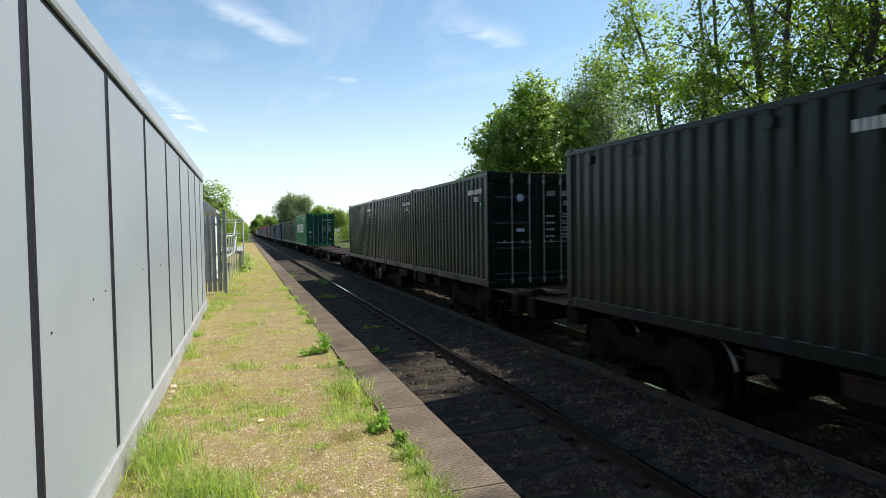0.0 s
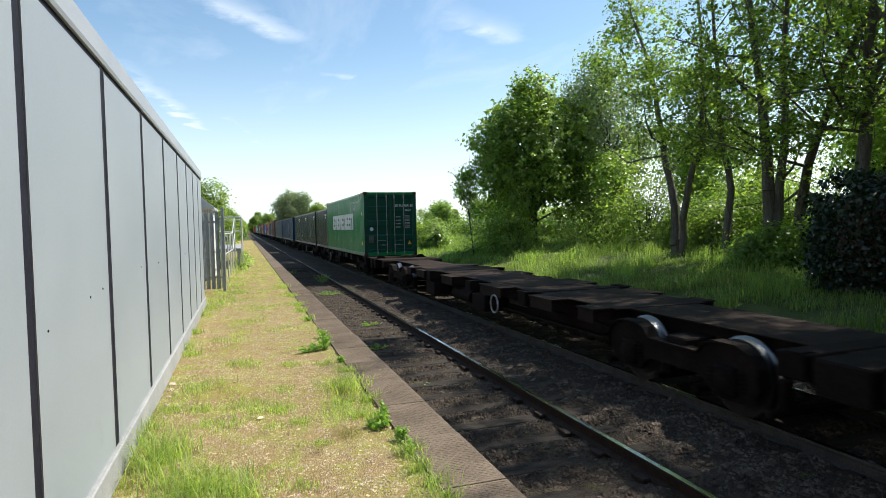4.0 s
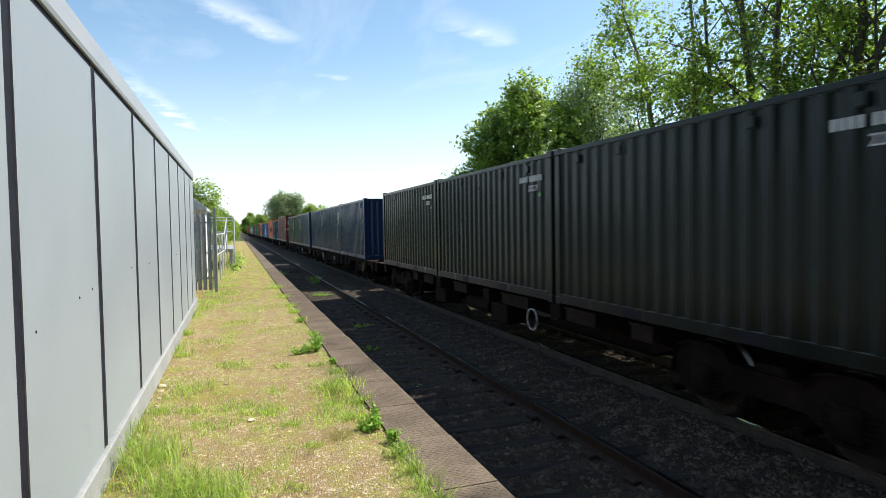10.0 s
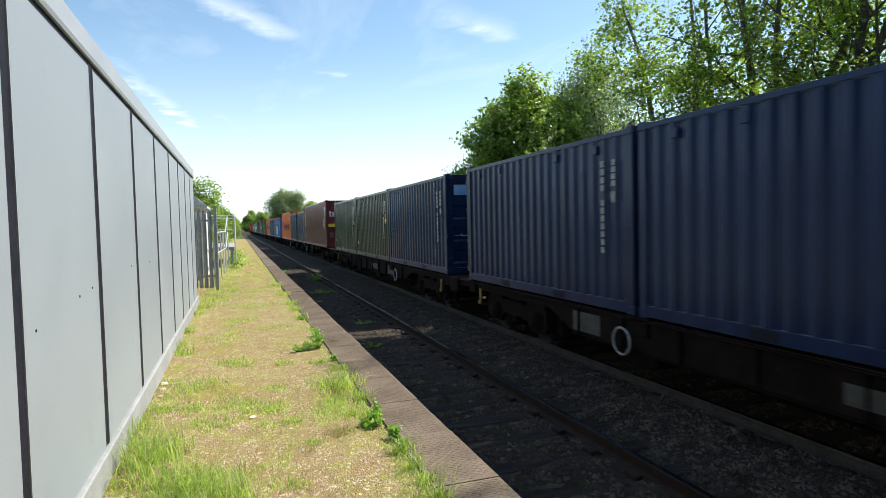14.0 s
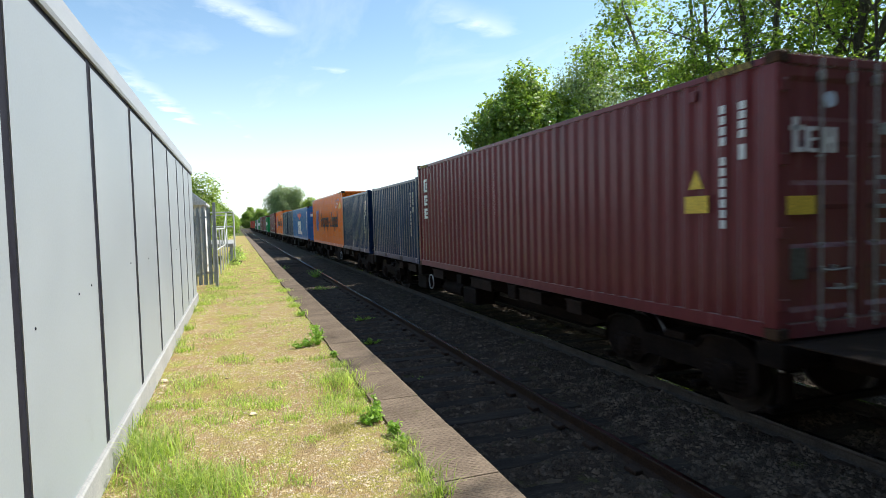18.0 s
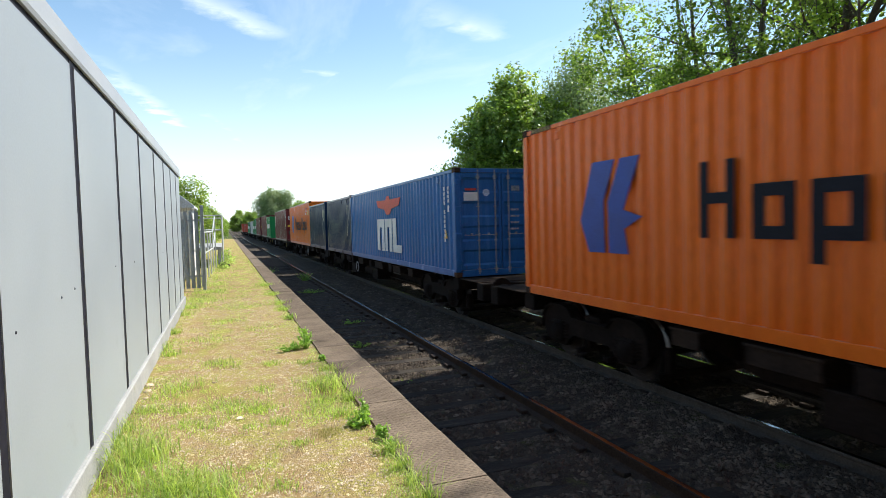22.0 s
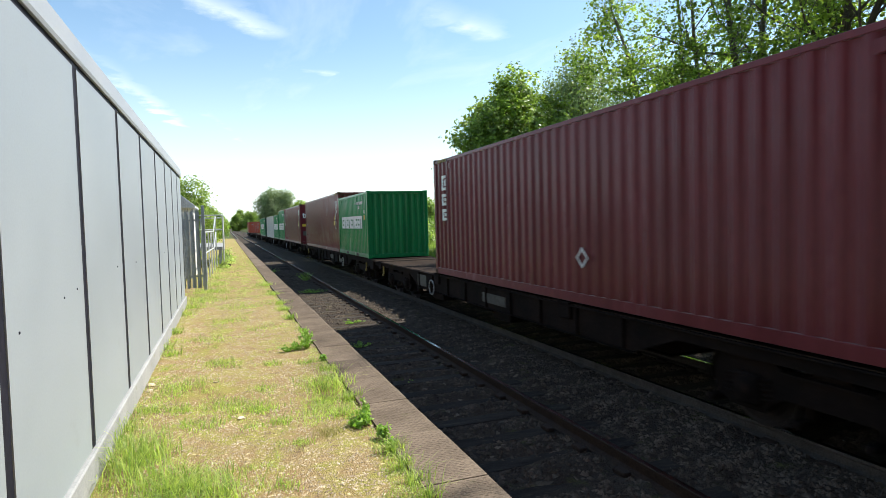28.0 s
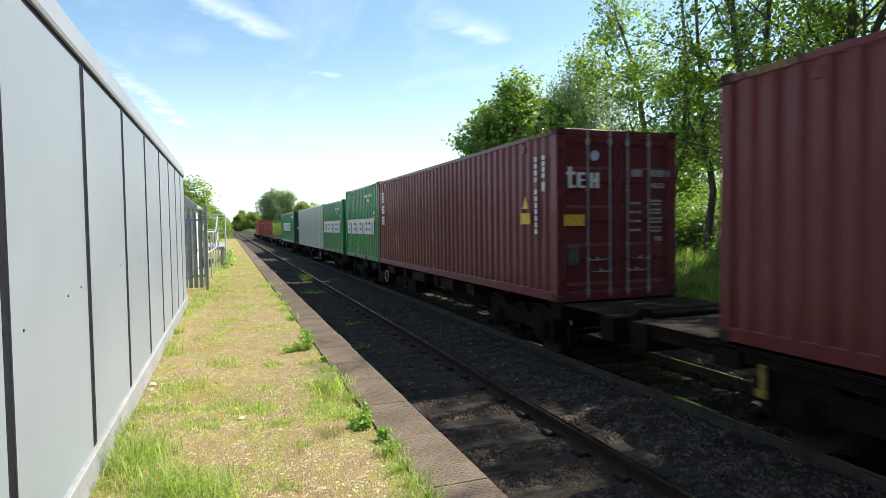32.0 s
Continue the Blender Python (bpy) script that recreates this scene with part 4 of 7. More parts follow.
    o.matrix_basis = pose(0.68, 0.026, top - 0.2, 90)
    for i in range(4):
        z = top - 0.48 - i * 0.155
        for k in range(3):
            mark(0.25 + 0.08 * k, z, 0.06 - 0.008 * ((i + k) % 3), 0.045)
            mark(0.68 + 0.08 * k, z + 0.045, 0.068 - 0.008 * ((i + 2 * k) % 3), 0.038)
            mark(0.68 + 0.08 * k, z - 0.015, 0.064 - 0.008 * ((2 * i + k) % 3), 0.038)
    if paint_key == "green" and height > 2.7:
        tri = Build()
        tri.v += [(0.78 + dx, yy, 0.5 + dz) for yy in (0.012, 0.03) for dx, dz in ((0, 0), (0.18, 0), (0.09, 0.17))]
        tri.f += [(0, 1, 2), (5, 4, 3), (0, 3, 4, 1), (1, 4, 5, 2), (2, 5, 3, 0)]
        part("warning_triangle", tri, M["yellow"], thing_, "yellow warning triangle")
    seal = cached("seal", lambda: Build().lathe([(0.0, -0.001), (0.085, -0.001), (0.085, 0.006), (0.0, 0.006)], (0, 0, 0), "y", 20).mesh("emblem", M["seal"]))
    o = part("emblem", seal, None, thing_, "small round pale sticker")
    o.matrix_basis = pose(*((-0.88, 0.036, 1.22) if paint_key == "green" else (-0.47, 0.036, height - 0.45) if height > 2.7 else (-0.4, 0.036, 2.0)))
    if height > 2.7:
        plate = cached("inspection_plate", lambda: Build().box(-0.11, 0.028, -0.16, 0.11, 0.046, 0.16, 0.004).mesh("inspection_plate", M["data"]))
        part("inspection_plate", plate, None, thing_, "dull grey approval plate").matrix_basis = pose(-0.9, 0, 0.77)
    if height > 2.7 and paint_key != "green":
        small = cached("pale_plate", lambda: Build().box(0, 0.028, 0, 0.15, 0.046, 0.09, 0.004).mesh("label_plate", M["white_worn"]))
        part("label_plate", small, None, thing_, "small pale label plate").matrix_basis = pose(0.76, 0, 0.98)
    elif paint_key == "olive":
        small = cached("pale_strip", lambda: Build().box(-0.1, 0.028, -0.035, 0.1, 0.04, 0.035, 0.006).mesh("label_plate", M["seal"]))
        part("label_plate", small, None, thing_, "small pale lozenge label").matrix_basis = pose(-0.4, 0, 1.27)
    return thing_


def paint_of(c):
    return "green" if "green container" in c["label"] or "green tall" in c["label"] or "green short" in c["label"] else ""


def serials(c, length, height, style, material="white"):
    """Container number and size code at the near end of the visible side."""
    x = -1.2215
    if paint_of(c) == "green" and length > 7 and height > 2.7:
        for text, y0_, z0_ in (("EITU 909195 7", 3.55, height - 0.47), ("45G1", 2.75, height - 0.76)):
            for i, ch in enumerate(text):
                if ch != " ":
                    o = part("number_marking", cached(("char", ch, 0.19), lambda ch=ch: letters(ch, 0.19, M["white"], "number_marking")), None, c, "white painted number, worn")
                    o.matrix_basis = pose(x - 0.003, y0_ - 0.2 * i, z0_, 90, 0, -90)
    elif style == "flat":
        ws = (0.037,) * 4 + (-0.05,) + (0.037,) * 6
        k = 1.16 if length < 7 and paint_of(c) != "green" else 2.0
        if k > 1.5:
            ws = (0.052,) * 4 + (-0.08,) + (0.052,) * 6
        word(c, "number_marking", x, k, height - 0.37, ws, 0.11, M[material], "white painted number, worn", 1.2)
        me = cached(("side_code", height), lambda: letters("22G1" if height < 2.7 else "45G1", 0.155, M["white"], "size_code"))
        o = part("size_code", me, None, c, "white size code")
        o.matrix_basis = pose(x - 0.004, k - 0.34, height - 0.65, 90, 0, -90)
    else:
        ws = (0.09,) * 4 + (-0.1,) + (0.09,) * 7
        material = "white_worn" if length < 7 else material
        word(c, "number_marking", x, 0.74, height - 0.42, ws, 0.07, M[material], "white upright number, worn", 0.28, True)
        word(c, "size_marking", x, 0.48, height - 0.42, (0.08,) * 4 + (-0.05, 0.16), 0.08, M[material], "white upright size code", 0.25, True)


def warning(c, y, z, size=0.26):
    b = Build()
    shape(b, [(y, z), (y - size, z), (y - size / 2, z + size)], -1.219)
    part("warning_triangle", b, M["yellow"], c, "yellow warning triangle")


def side_blocks(c, y_left, y_right, z0, z1, material, label, cells, slots=True):
    """A maker's lettering as a row of plain slotted blocks."""
    b = Build()
    x = -1.222
    for a, e, kind in cells:
        p, q = y_left + (y_right - y_left) * a, y_left + (y_right - y_left) * e
        d, h = q - p, z1 - z0
        if kind == "bar":
            shape(b, [(p, z0), (q, z0), (q, z1), (p, z1)], x)
        elif kind == "slit":
            shape(b, [(p, z0), (p + d * 0.42, z0), (p + d * 0.42, z1), (p, z1)], x)
            shape(b, [(p + d * 0.42, z1 - h * 0.24), (q, z1 - h * 0.24), (q, z1), (p + d * 0.42, z1)], x)
            shape(b, [(p + d * 0.42, z0 + h * 0.38), (q - d * 0.06, z0 + h * 0.38), (q - d * 0.06, z0 + h * 0.62), (p + d * 0.42, z0 + h * 0.62)], x)
            shape(b, [(p + d * 0.42, z0), (q, z0), (q, z0 + h * 0.24), (p + d * 0.42, z0 + h * 0.24)], x)
        elif kind == "arch":
            shape(b, [(p, z0), (p + d * 0.36, z0), (p + d * 0.36, z1 - h * 0.26), (p, z1 - h * 0.26)], x)
            shape(b, [(q - d * 0.36, z0), (q, z0), (q, z1 - h * 0.26), (q - d * 0.36, z1 - h * 0.26)], x)
            shape(b, [(p, z1 - h * 0.26), (q, z1 - h * 0.26), (q, z1), (p, z1)], x)
        elif kind == "wedge":
            shape(b, [(p, z1), (p + d * 0.35, z1), (p + d * 0.65, z0), (p + d * 0.35, z0)], x)
            shape(b, [(q - d * 0.35, z1), (q, z1), (p + d * 0.65, z0), (p + d * 0.42, z0)], x)
        elif kind == "foot":
            shape(b, [(p, z0), (p + d * 0.42, z0), (p + d * 0.42, z1), (p, z1)], x)
            shape(b, [(p + d * 0.42, z0), (q, z0), (q, z0 + h * 0.22), (p + d * 0.42, z0 + h * 0.22)], x)
    return part("lettering", b, M[material], c, label)


NINE = [(0.0, 0.095, "slit"), (0.105, 0.225, "arch"), (0.235, 0.33, "slit"), (0.34, 0.445, "arch"), (0.455, 0.56, "slit"),
        (0.57, 0.675, "arch"), (0.685, 0.775, "slit"), (0.785, 0.875, "slit"), (0.885, 1.0, "arch")]


def green_box(length, height, near_end, label, y_left, y_right, z0, z1, door_key=None):
    c = container("green", length, height, near_end, label, door_key)
    serials(c, length, height, "flat")
    side_blocks(c, y_left, y_right, z0, z1, "white", "large white block lettering", NINE)
    if length > 7:
        warning(c, 0.62, 0.5, 0.2)
        b = Build()
        shape(b, [(0.56, 1.86), (0.44, 1.86), (0.44, 1.98), (0.56, 1.98)], -1.219)
        part("yellow_plate", b, M["yellow"], c, "small yellow plate")
    else:
        b = Build()
        shape(b, [(0.62, 1.5), (0.48, 1.5), (0.48, 1.66), (0.62, 1.66)], -1.219)
        part("yellow_plate", b, M["yellow"], c, "small yellow plate")
        b = Build()
        shape(b, [(0.6, 1.74), (0.5, 1.74), (0.5, 1.86), (0.6, 1.86)], -1.219)
        part("label_plate", b, M["white"], c, "small white label plate")
    return c


def oxide_box(label, near_end="doors", paint_key="maroon", tall=HIGH, lettered=True, sign=1.1):
    """Oxide-red box with white upright lettering at the far end and yellow signs at the near end."""
    c = container(paint_key, L40, tall, near_end, label)
    serials(c, L40, tall, "upright")
    if lettered:
        b = Build()
        x, y = -1.222, L40 - 0.62
        for z, h in ((tall - 0.80, 0.36), (tall - 1.17, 0.28), (tall - 1.54, 0.28)):
            shape(b, [(y, z), (y - 0.1, z), (y - 0.1, z + h), (y, z + h)], x)
            shape(b, [(y - 0.1, z), (y - 0.27, z), (y - 0.27, z + 0.07), (y - 0.1, z + 0.07)], x)
            shape(b, [(y - 0.1, z + h - 0.07), (y - 0.27, z + h - 0.07), (y - 0.27, z + h), (y - 0.1, z + h)], x)
            shape(b, [(y - 0.17, z + 0.1), (y - 0.27, z + 0.1), (y - 0.27, z + h - 0.1), (y - 0.17, z + h - 0.1)], x)
        part("lettering", b, M["white"], c, "white upright block lettering")
    warning(c, sign + 0.11, tall * 0.5 + 0.14, 0.22)
    s = Build()
    shape(s, [(sign + 0.18, tall * 0.5 - 0.14), (sign - 0.18, tall * 0.5 - 0.14), (sign - 0.18, tall * 0.5 + 0.06), (sign + 0.18, tall * 0.5 + 0.06)], -1.219)
    part("height_sign", s, M["yellow"], c, "yellow height sign")
    if near_end == "doors":
        d = Build()
        for x0, x1, z0, z1 in ((-0.99, -0.92, 1.9, 2.25), (-1.03, -0.85, 2.12, 2.17), (-0.92, -0.85, 1.9, 1.95), (-0.82, -0.75, 1.91, 2.16), (-0.75, -0.66, 1.9, 1.94), (-0.75, -0.66, 2.02, 2.05), (-0.75, -0.66, 2.12, 2.16), (-0.57, -0.5, 1.9, 2.16), (-0.46, -0.39, 1.9, 2.16), (-0.5, -0.46, 2.0, 2.06)):
            d.box(x0, 0.0265, z0, x1, 0.0385, z1)
        part("door_lettering", d, M["white"], c, "white block lettering")
        y_ = Build().box(-1.1, 0.026, 1.27, -0.68, 0.04, 1.46)
        part("door_sign", y_, M["yellow"], c, "yellow sign on the door")
    return c


def diamond(c):
    """A white lozenge outline low on the side."""
    b = Build()
    y, z, k = 5.5, 0.72, 0.16
    pts = [(y + k, z), (y, z + k), (y - k, z), (y, z - k)]
    for (a, p), (e, q) in zip(pts, pts[1:] + pts[:1]):
        d = (0.72 * (a - y), 0.72 * (p - z), 0.72 * (e - y), 0.72 * (q - z))
        shape(b, [(a, p), (e, q), (y + d[2], z + d[3]), (y + d[0], z + d[1])], -1.222)
    part("lozenge", b, M["white"], c, "white lozenge outline")
    return c


def orange_box(label):
    c = container("orange", L40, HIGH, "wall", label)
    serials(c, L40, HIGH, "flat", "coral")
    # emblem: plain slanted blocks
    e = Build()
    y, z = 10.35, 0.82
    shape(e, [(y + 0.03, z + 0.46), (y - 0.18, z), (y - 0.56, z), (y - 0.54, z + 0.74), (y - 0.80, z + 1.3), (y - 0.28, z + 1.3)], -1.222)
    shape(e, [(y - 0.66, z), (y - 1.08, z), (y - 1.0, z + 0.34), (y - 1.36, z + 0.5), (y - 0.98, z + 0.6), (y - 1.32, z + 1.3), (y - 0.92, z + 1.3), (y - 0.64, z + 0.72)], -1.222)
    part("emblem", e, M["navy"], c, "navy blue slanted emblem")
    t = Build()
    y = 8.0
    for w_, h0, h1 in ((0.1, 0.0, 0.85), (0.22, 0.38, 0.5), (0.1, 0.0, 0.85), (-0.2, 0, 0), (0.42, 0.0, 0.56), (-0.14, 0, 0), (0.44, -0.22, 0.56), (-0.14, 0, 0), (0.42, 0.0, 0.56), (-0.14, 0, 0),
                       (0.44, -0.22, 0.56), (-0.14, 0, 0), (0.26, 0.22, 0.32), (-0.16, 0, 0), (0.12, 0.0, 0.85), (0.28, 0.0, 0.13), (-0.14, 0, 0), (0.12, 0.0, 0.85), (-0.14, 0, 0), (0.42, 0.0, 0.56), (-0.14, 0, 0), (0.4, -0.22, 0.56), (-0.14, 0, 0), (0.44, 0.0, 0.85)):
        w_ *= 1.14
        if w_ < 0:
            y += w_
            continue
        if w_ > 0.38:
            s = 0.14
            shape(t, [(y, 1.06 + h0), (y - s, 1.06 + h0), (y - s, 1.06 + min(h1, 0.56)), (y, 1.06 + min(h1, 0.56))], -1.222)
            shape(t, [(y - w_ + s, 1.06), (y - w_, 1.06), (y - w_, 1.06 + h1), (y - w_ + s, 1.06 + h1)], -1.222)
            shape(t, [(y - s, 1.06 + 0.43), (y - w_ + s, 1.06 + 0.43), (y - w_ + s, 1.06 + 0.56), (y - s, 1.06 + 0.56)], -1.222)
            shape(t, [(y - s, 1.06), (y - w_ + s, 1.06), (y - w_ + s, 1.06 + 0.13), (y - s, 1.06 + 0.13)], -1.222)
        else:
            shape(t, [(y, 1.06 + h0), (y - w_, 1.06 + h0), (y - w_, 1.06 + h1), (y, 1.06 + h1)], -1.222)
        y -= w_
    part("lettering", t, M["ink"], c, "dark block lettering")
    warning(c, 1.12, 2.03, 0.24)
    p = Build()
    shape(p, [(0.74, 2.03), (0.5, 2.03), (0.5, 2.33), (0.74, 2.33)], -1.222)
    part("yellow_plate", p, M["yellow"], c, "yellow notice plate")
    n = Build()
    shape(n, [(1.98, 2.08), (1.82, 2.08), (1.82, 2.2), (1.98, 2.2)], -1.222)
    part("label_plate", n, M["white"], c, "small white label plate")
    return c


def blue_box(label):
    c = container("sea_blue", L40, LOW, "doors", label)
    serials(c, L40, LOW, "upright")
    side_blocks(c, 7.52, 4.46, 0.40, 1.48, "white", "large white block lettering", [(0.0, 0.31, "arch"), (0.34, 0.62, "arch"), (0.66, 0.98, "foot")])
    r = Build()
    y, z = 7.55, 1.62
    shape(r, [(y, z + 0.5), (y - 0.2, z + 0.26), (y - 1.05, z + 0.18), (y - 1.3, z + 0.0), (y - 1.7, z + 0.0), (y - 1.95, z + 0.18), (y - 2.8, z + 0.26), (y - 3.0, z + 0.5), (y - 1.75, z + 0.48), (y - 1.65, z + 0.6), (y - 1.35, z + 0.6), (y - 1.25, z + 0.48)], -1.222)
    part("emblem", r, M["red"], c, "red winged emblem")
    warning(c, 0.78, 0.92, 0.22)
    d = Build().box(-0.98, 0.026, LOW - 0.78, -0.62, 0.04, LOW - 0.58)
    part("door_sign", d, M["white"], c, "white block lettering on the door")
    d = Build().box(-0.95, 0.026, LOW - 0.54, -0.66, 0.04, LOW - 0.49)
    part("door_emblem", d, M["red"], c, "red emblem on the door")
    return c


def small_box(paint_key, near_end, label, style="flat", sticker=False):
    c = container(paint_key, L20, LOW, near_end, label)
    serials(c, L20, LOW, style)
    if sticker:
        b = Build().box(-0.98, 0.024, LOW - 0.55, -0.55, 0.038, LOW - 0.28)
        part("sticker", b, M["sky_label"], c, "pale blue sticker")
    if paint_key == "olive":
        b = Build()
        shape(b, [(0.42, LOW - 0.76), (0.375, LOW - 0.75), (0.375, LOW - 0.69), (0.42, LOW - 0.7)], -1.222)
        part("seal_label", b, M["lime"], c, "small bright green label")
    if near_end == "wall" and style == "upright":
        me = cached("end_mark", lambda: Build().box(0.72, 0.022, -0.085, 0.79, 0.04, 0).mesh("end_number", M["white_worn"]))
        for i in range(11):
            part("end_number", me, None, c, "white upright number, worn").matrix_basis = pose(0, 0, LOW - 0.45 - i * 0.115 - (0.06 if i > 3 else 0.0))
    if paint_key == "moss":
        b = Build()
        shape(b, [(0.5, LOW - 1.22), (0.3, LOW - 1.22), (0.3, LOW - 1.06), (0.5, LOW - 1.06)], -1.222)
        part("yellow_plate", b, M["yellow"], c, "small yellow plate")
        b = Build()
        shape(b, [(L20 - 0.42, 0.52), (L20 - 0.5, 0.52), (L20 - 0.5, 0.6), (L20 - 0.42, 0.6)], -1.222)
        part("label_plate", b, M["white"], c, "small white label plate")
    return c


# ---- wagons ----
BED = 18.36


def wheelset_mesh():
    b = Build()
    for s in (-1, 1):
        x = s * 0.69
        prof = [(0.09, x - s * 0.0), (0.12, x - s * 0.05), (0.36, x - s * 0.02), (0.40, x - s * 0.0), (0.445, x - s * 0.0), (0.485, x + s * 0.0), (0.485, x + s * 0.025), (0.462, x + s * 0.04), (0.456, x + s * 0.132), (0.40, x + s * 0.135), (0.36, x + s * 0.09), (0.12, x + s * 0.10), (0.09, x + s * 0.16), (0.0, x + s * 0.16)]
        b.lathe(prof, (0, 0, 0), "x", 28)
    b.tube((-0.85, 0, 0), (0.85, 0, 0), 0.075, n=12)
    me = b.mesh("wheelset", M["wheel"], True)
    me.materials.append(M["tread"])
    for p in me.polygons:
        r = math.hypot(p.center.y, p.center.z)
        if 0.44 < r < 0.49:
            p.material_index = 1
    return me


def bogie(parent, y, wheelsets):
    def bolster():
        b = Build().box(-1.0, -0.2, 0.55, 1.0, 0.2, 0.8, 0.02)
        b.box(-0.9, -1.2, 0.5, 0.9, -1.12, 0.62).box(-0.9, 1.12, 0.5, 0.9, 1.2, 0.62)
        return b.mesh("bogie", M["steel"])

    g = part("bogie", cached("bolster", bolster), None, parent, "grimy steel bogie")
    g.matrix_basis = pose(0, y, 0)

    def frame_(s):
        b = Build()
        half = [(0.0, 0.70), (0.45, 0.70), (0.56, 0.83), (0.72, 0.88), (1.08, 0.88), (1.28, 0.80), (1.37, 0.66), (1.38, 0.46), (1.28, 0.30), (1.12, 0.22), (0.70, 0.22), (0.60, 0.34), (0.46, 0.42), (0.0, 0.42)]
        out = half + [(-a, z) for a, z in half[-2:0:-1]]
        b.prism(out, "x", s * 0.93, s * 1.03)
        # flanges along the top and the bottom edge
        for (p, z0), (q, z1) in zip(half[:8], half[1:8]):
            for k in (-1, 1):
                b.prism([(k * p, z0 - 0.012), (k * q, z1 - 0.012), (k * q, z1 + 0.014), (k * p, z0 + 0.014)], "x", s * 0.90, s * 1.08)
        return b.mesh("side_frame", M["steel"])

    def brake_beam():
        b = Build().box(-1.02, -0.05, 0.16, 1.02, 0.05, 0.24, 0.01)
        for s in (-1, 1):
            b.box(s * 0.7, -0.06, 0.2, s * 0.84, 0.06, 0.56, 0.015)
        return b.mesh("brake_beam", M["steel"])

    for a in (-0.36, 0.36, -1.46, 1.46):
        part("brake_beam", cached("brake_beam", brake_beam), None, g).matrix_basis = pose(0, a, 0)

    def axle_box(s):
        b = Build().box(s * 0.9, -0.17, 0.28, s * 1.1, 0.17, 0.62, 0.03)
        b.lathe([(0.0, s * 1.13), (0.10, s * 1.13), (0.13, s * 1.11), (0.13, s * 1.05)], (0, 0, 0.45), "x", 16)
        return b.mesh("axle_box", M["steel"], True)

    def spring(s):
        b = Build()
        pts = [Vector((s * 0.99 + 0.07 * math.cos(k * 0.7), 0.07 * math.sin(k * 0.7), 0.34 + k * 0.0058)) for k in range(44)]
        for p, q in zip(pts, pts[1:]):
            b.tube(p, q, 0.017, n=5, caps=False)
        return b.mesh("spring", M["steel"], True)

    for s in (-1, 1):
        part("side_frame", cached(("bframe", s), lambda s=s: frame_(s)), None, g)
        for a in (-0.9, 0.9):
            part("axle_box", cached(("axlebox", s), lambda s=s: axle_box(s)), None, g).matrix_basis = pose(0, a, 0)
            for dy in (-0.22, 0.22):
                part("spring", cached(("spring", s), lambda s=s: spring(s)), None, g).matrix_basis = pose(0, a + dy, 0)
    for a in (-0.9, 0.9):
        w = part("wheelset", cached("wheelset", wheelset_mesh), None, g, "steel wheelset with bright treads")
        w.matrix_basis = pose(0, a, 0.456)
        wheelsets.append((w, y + a))


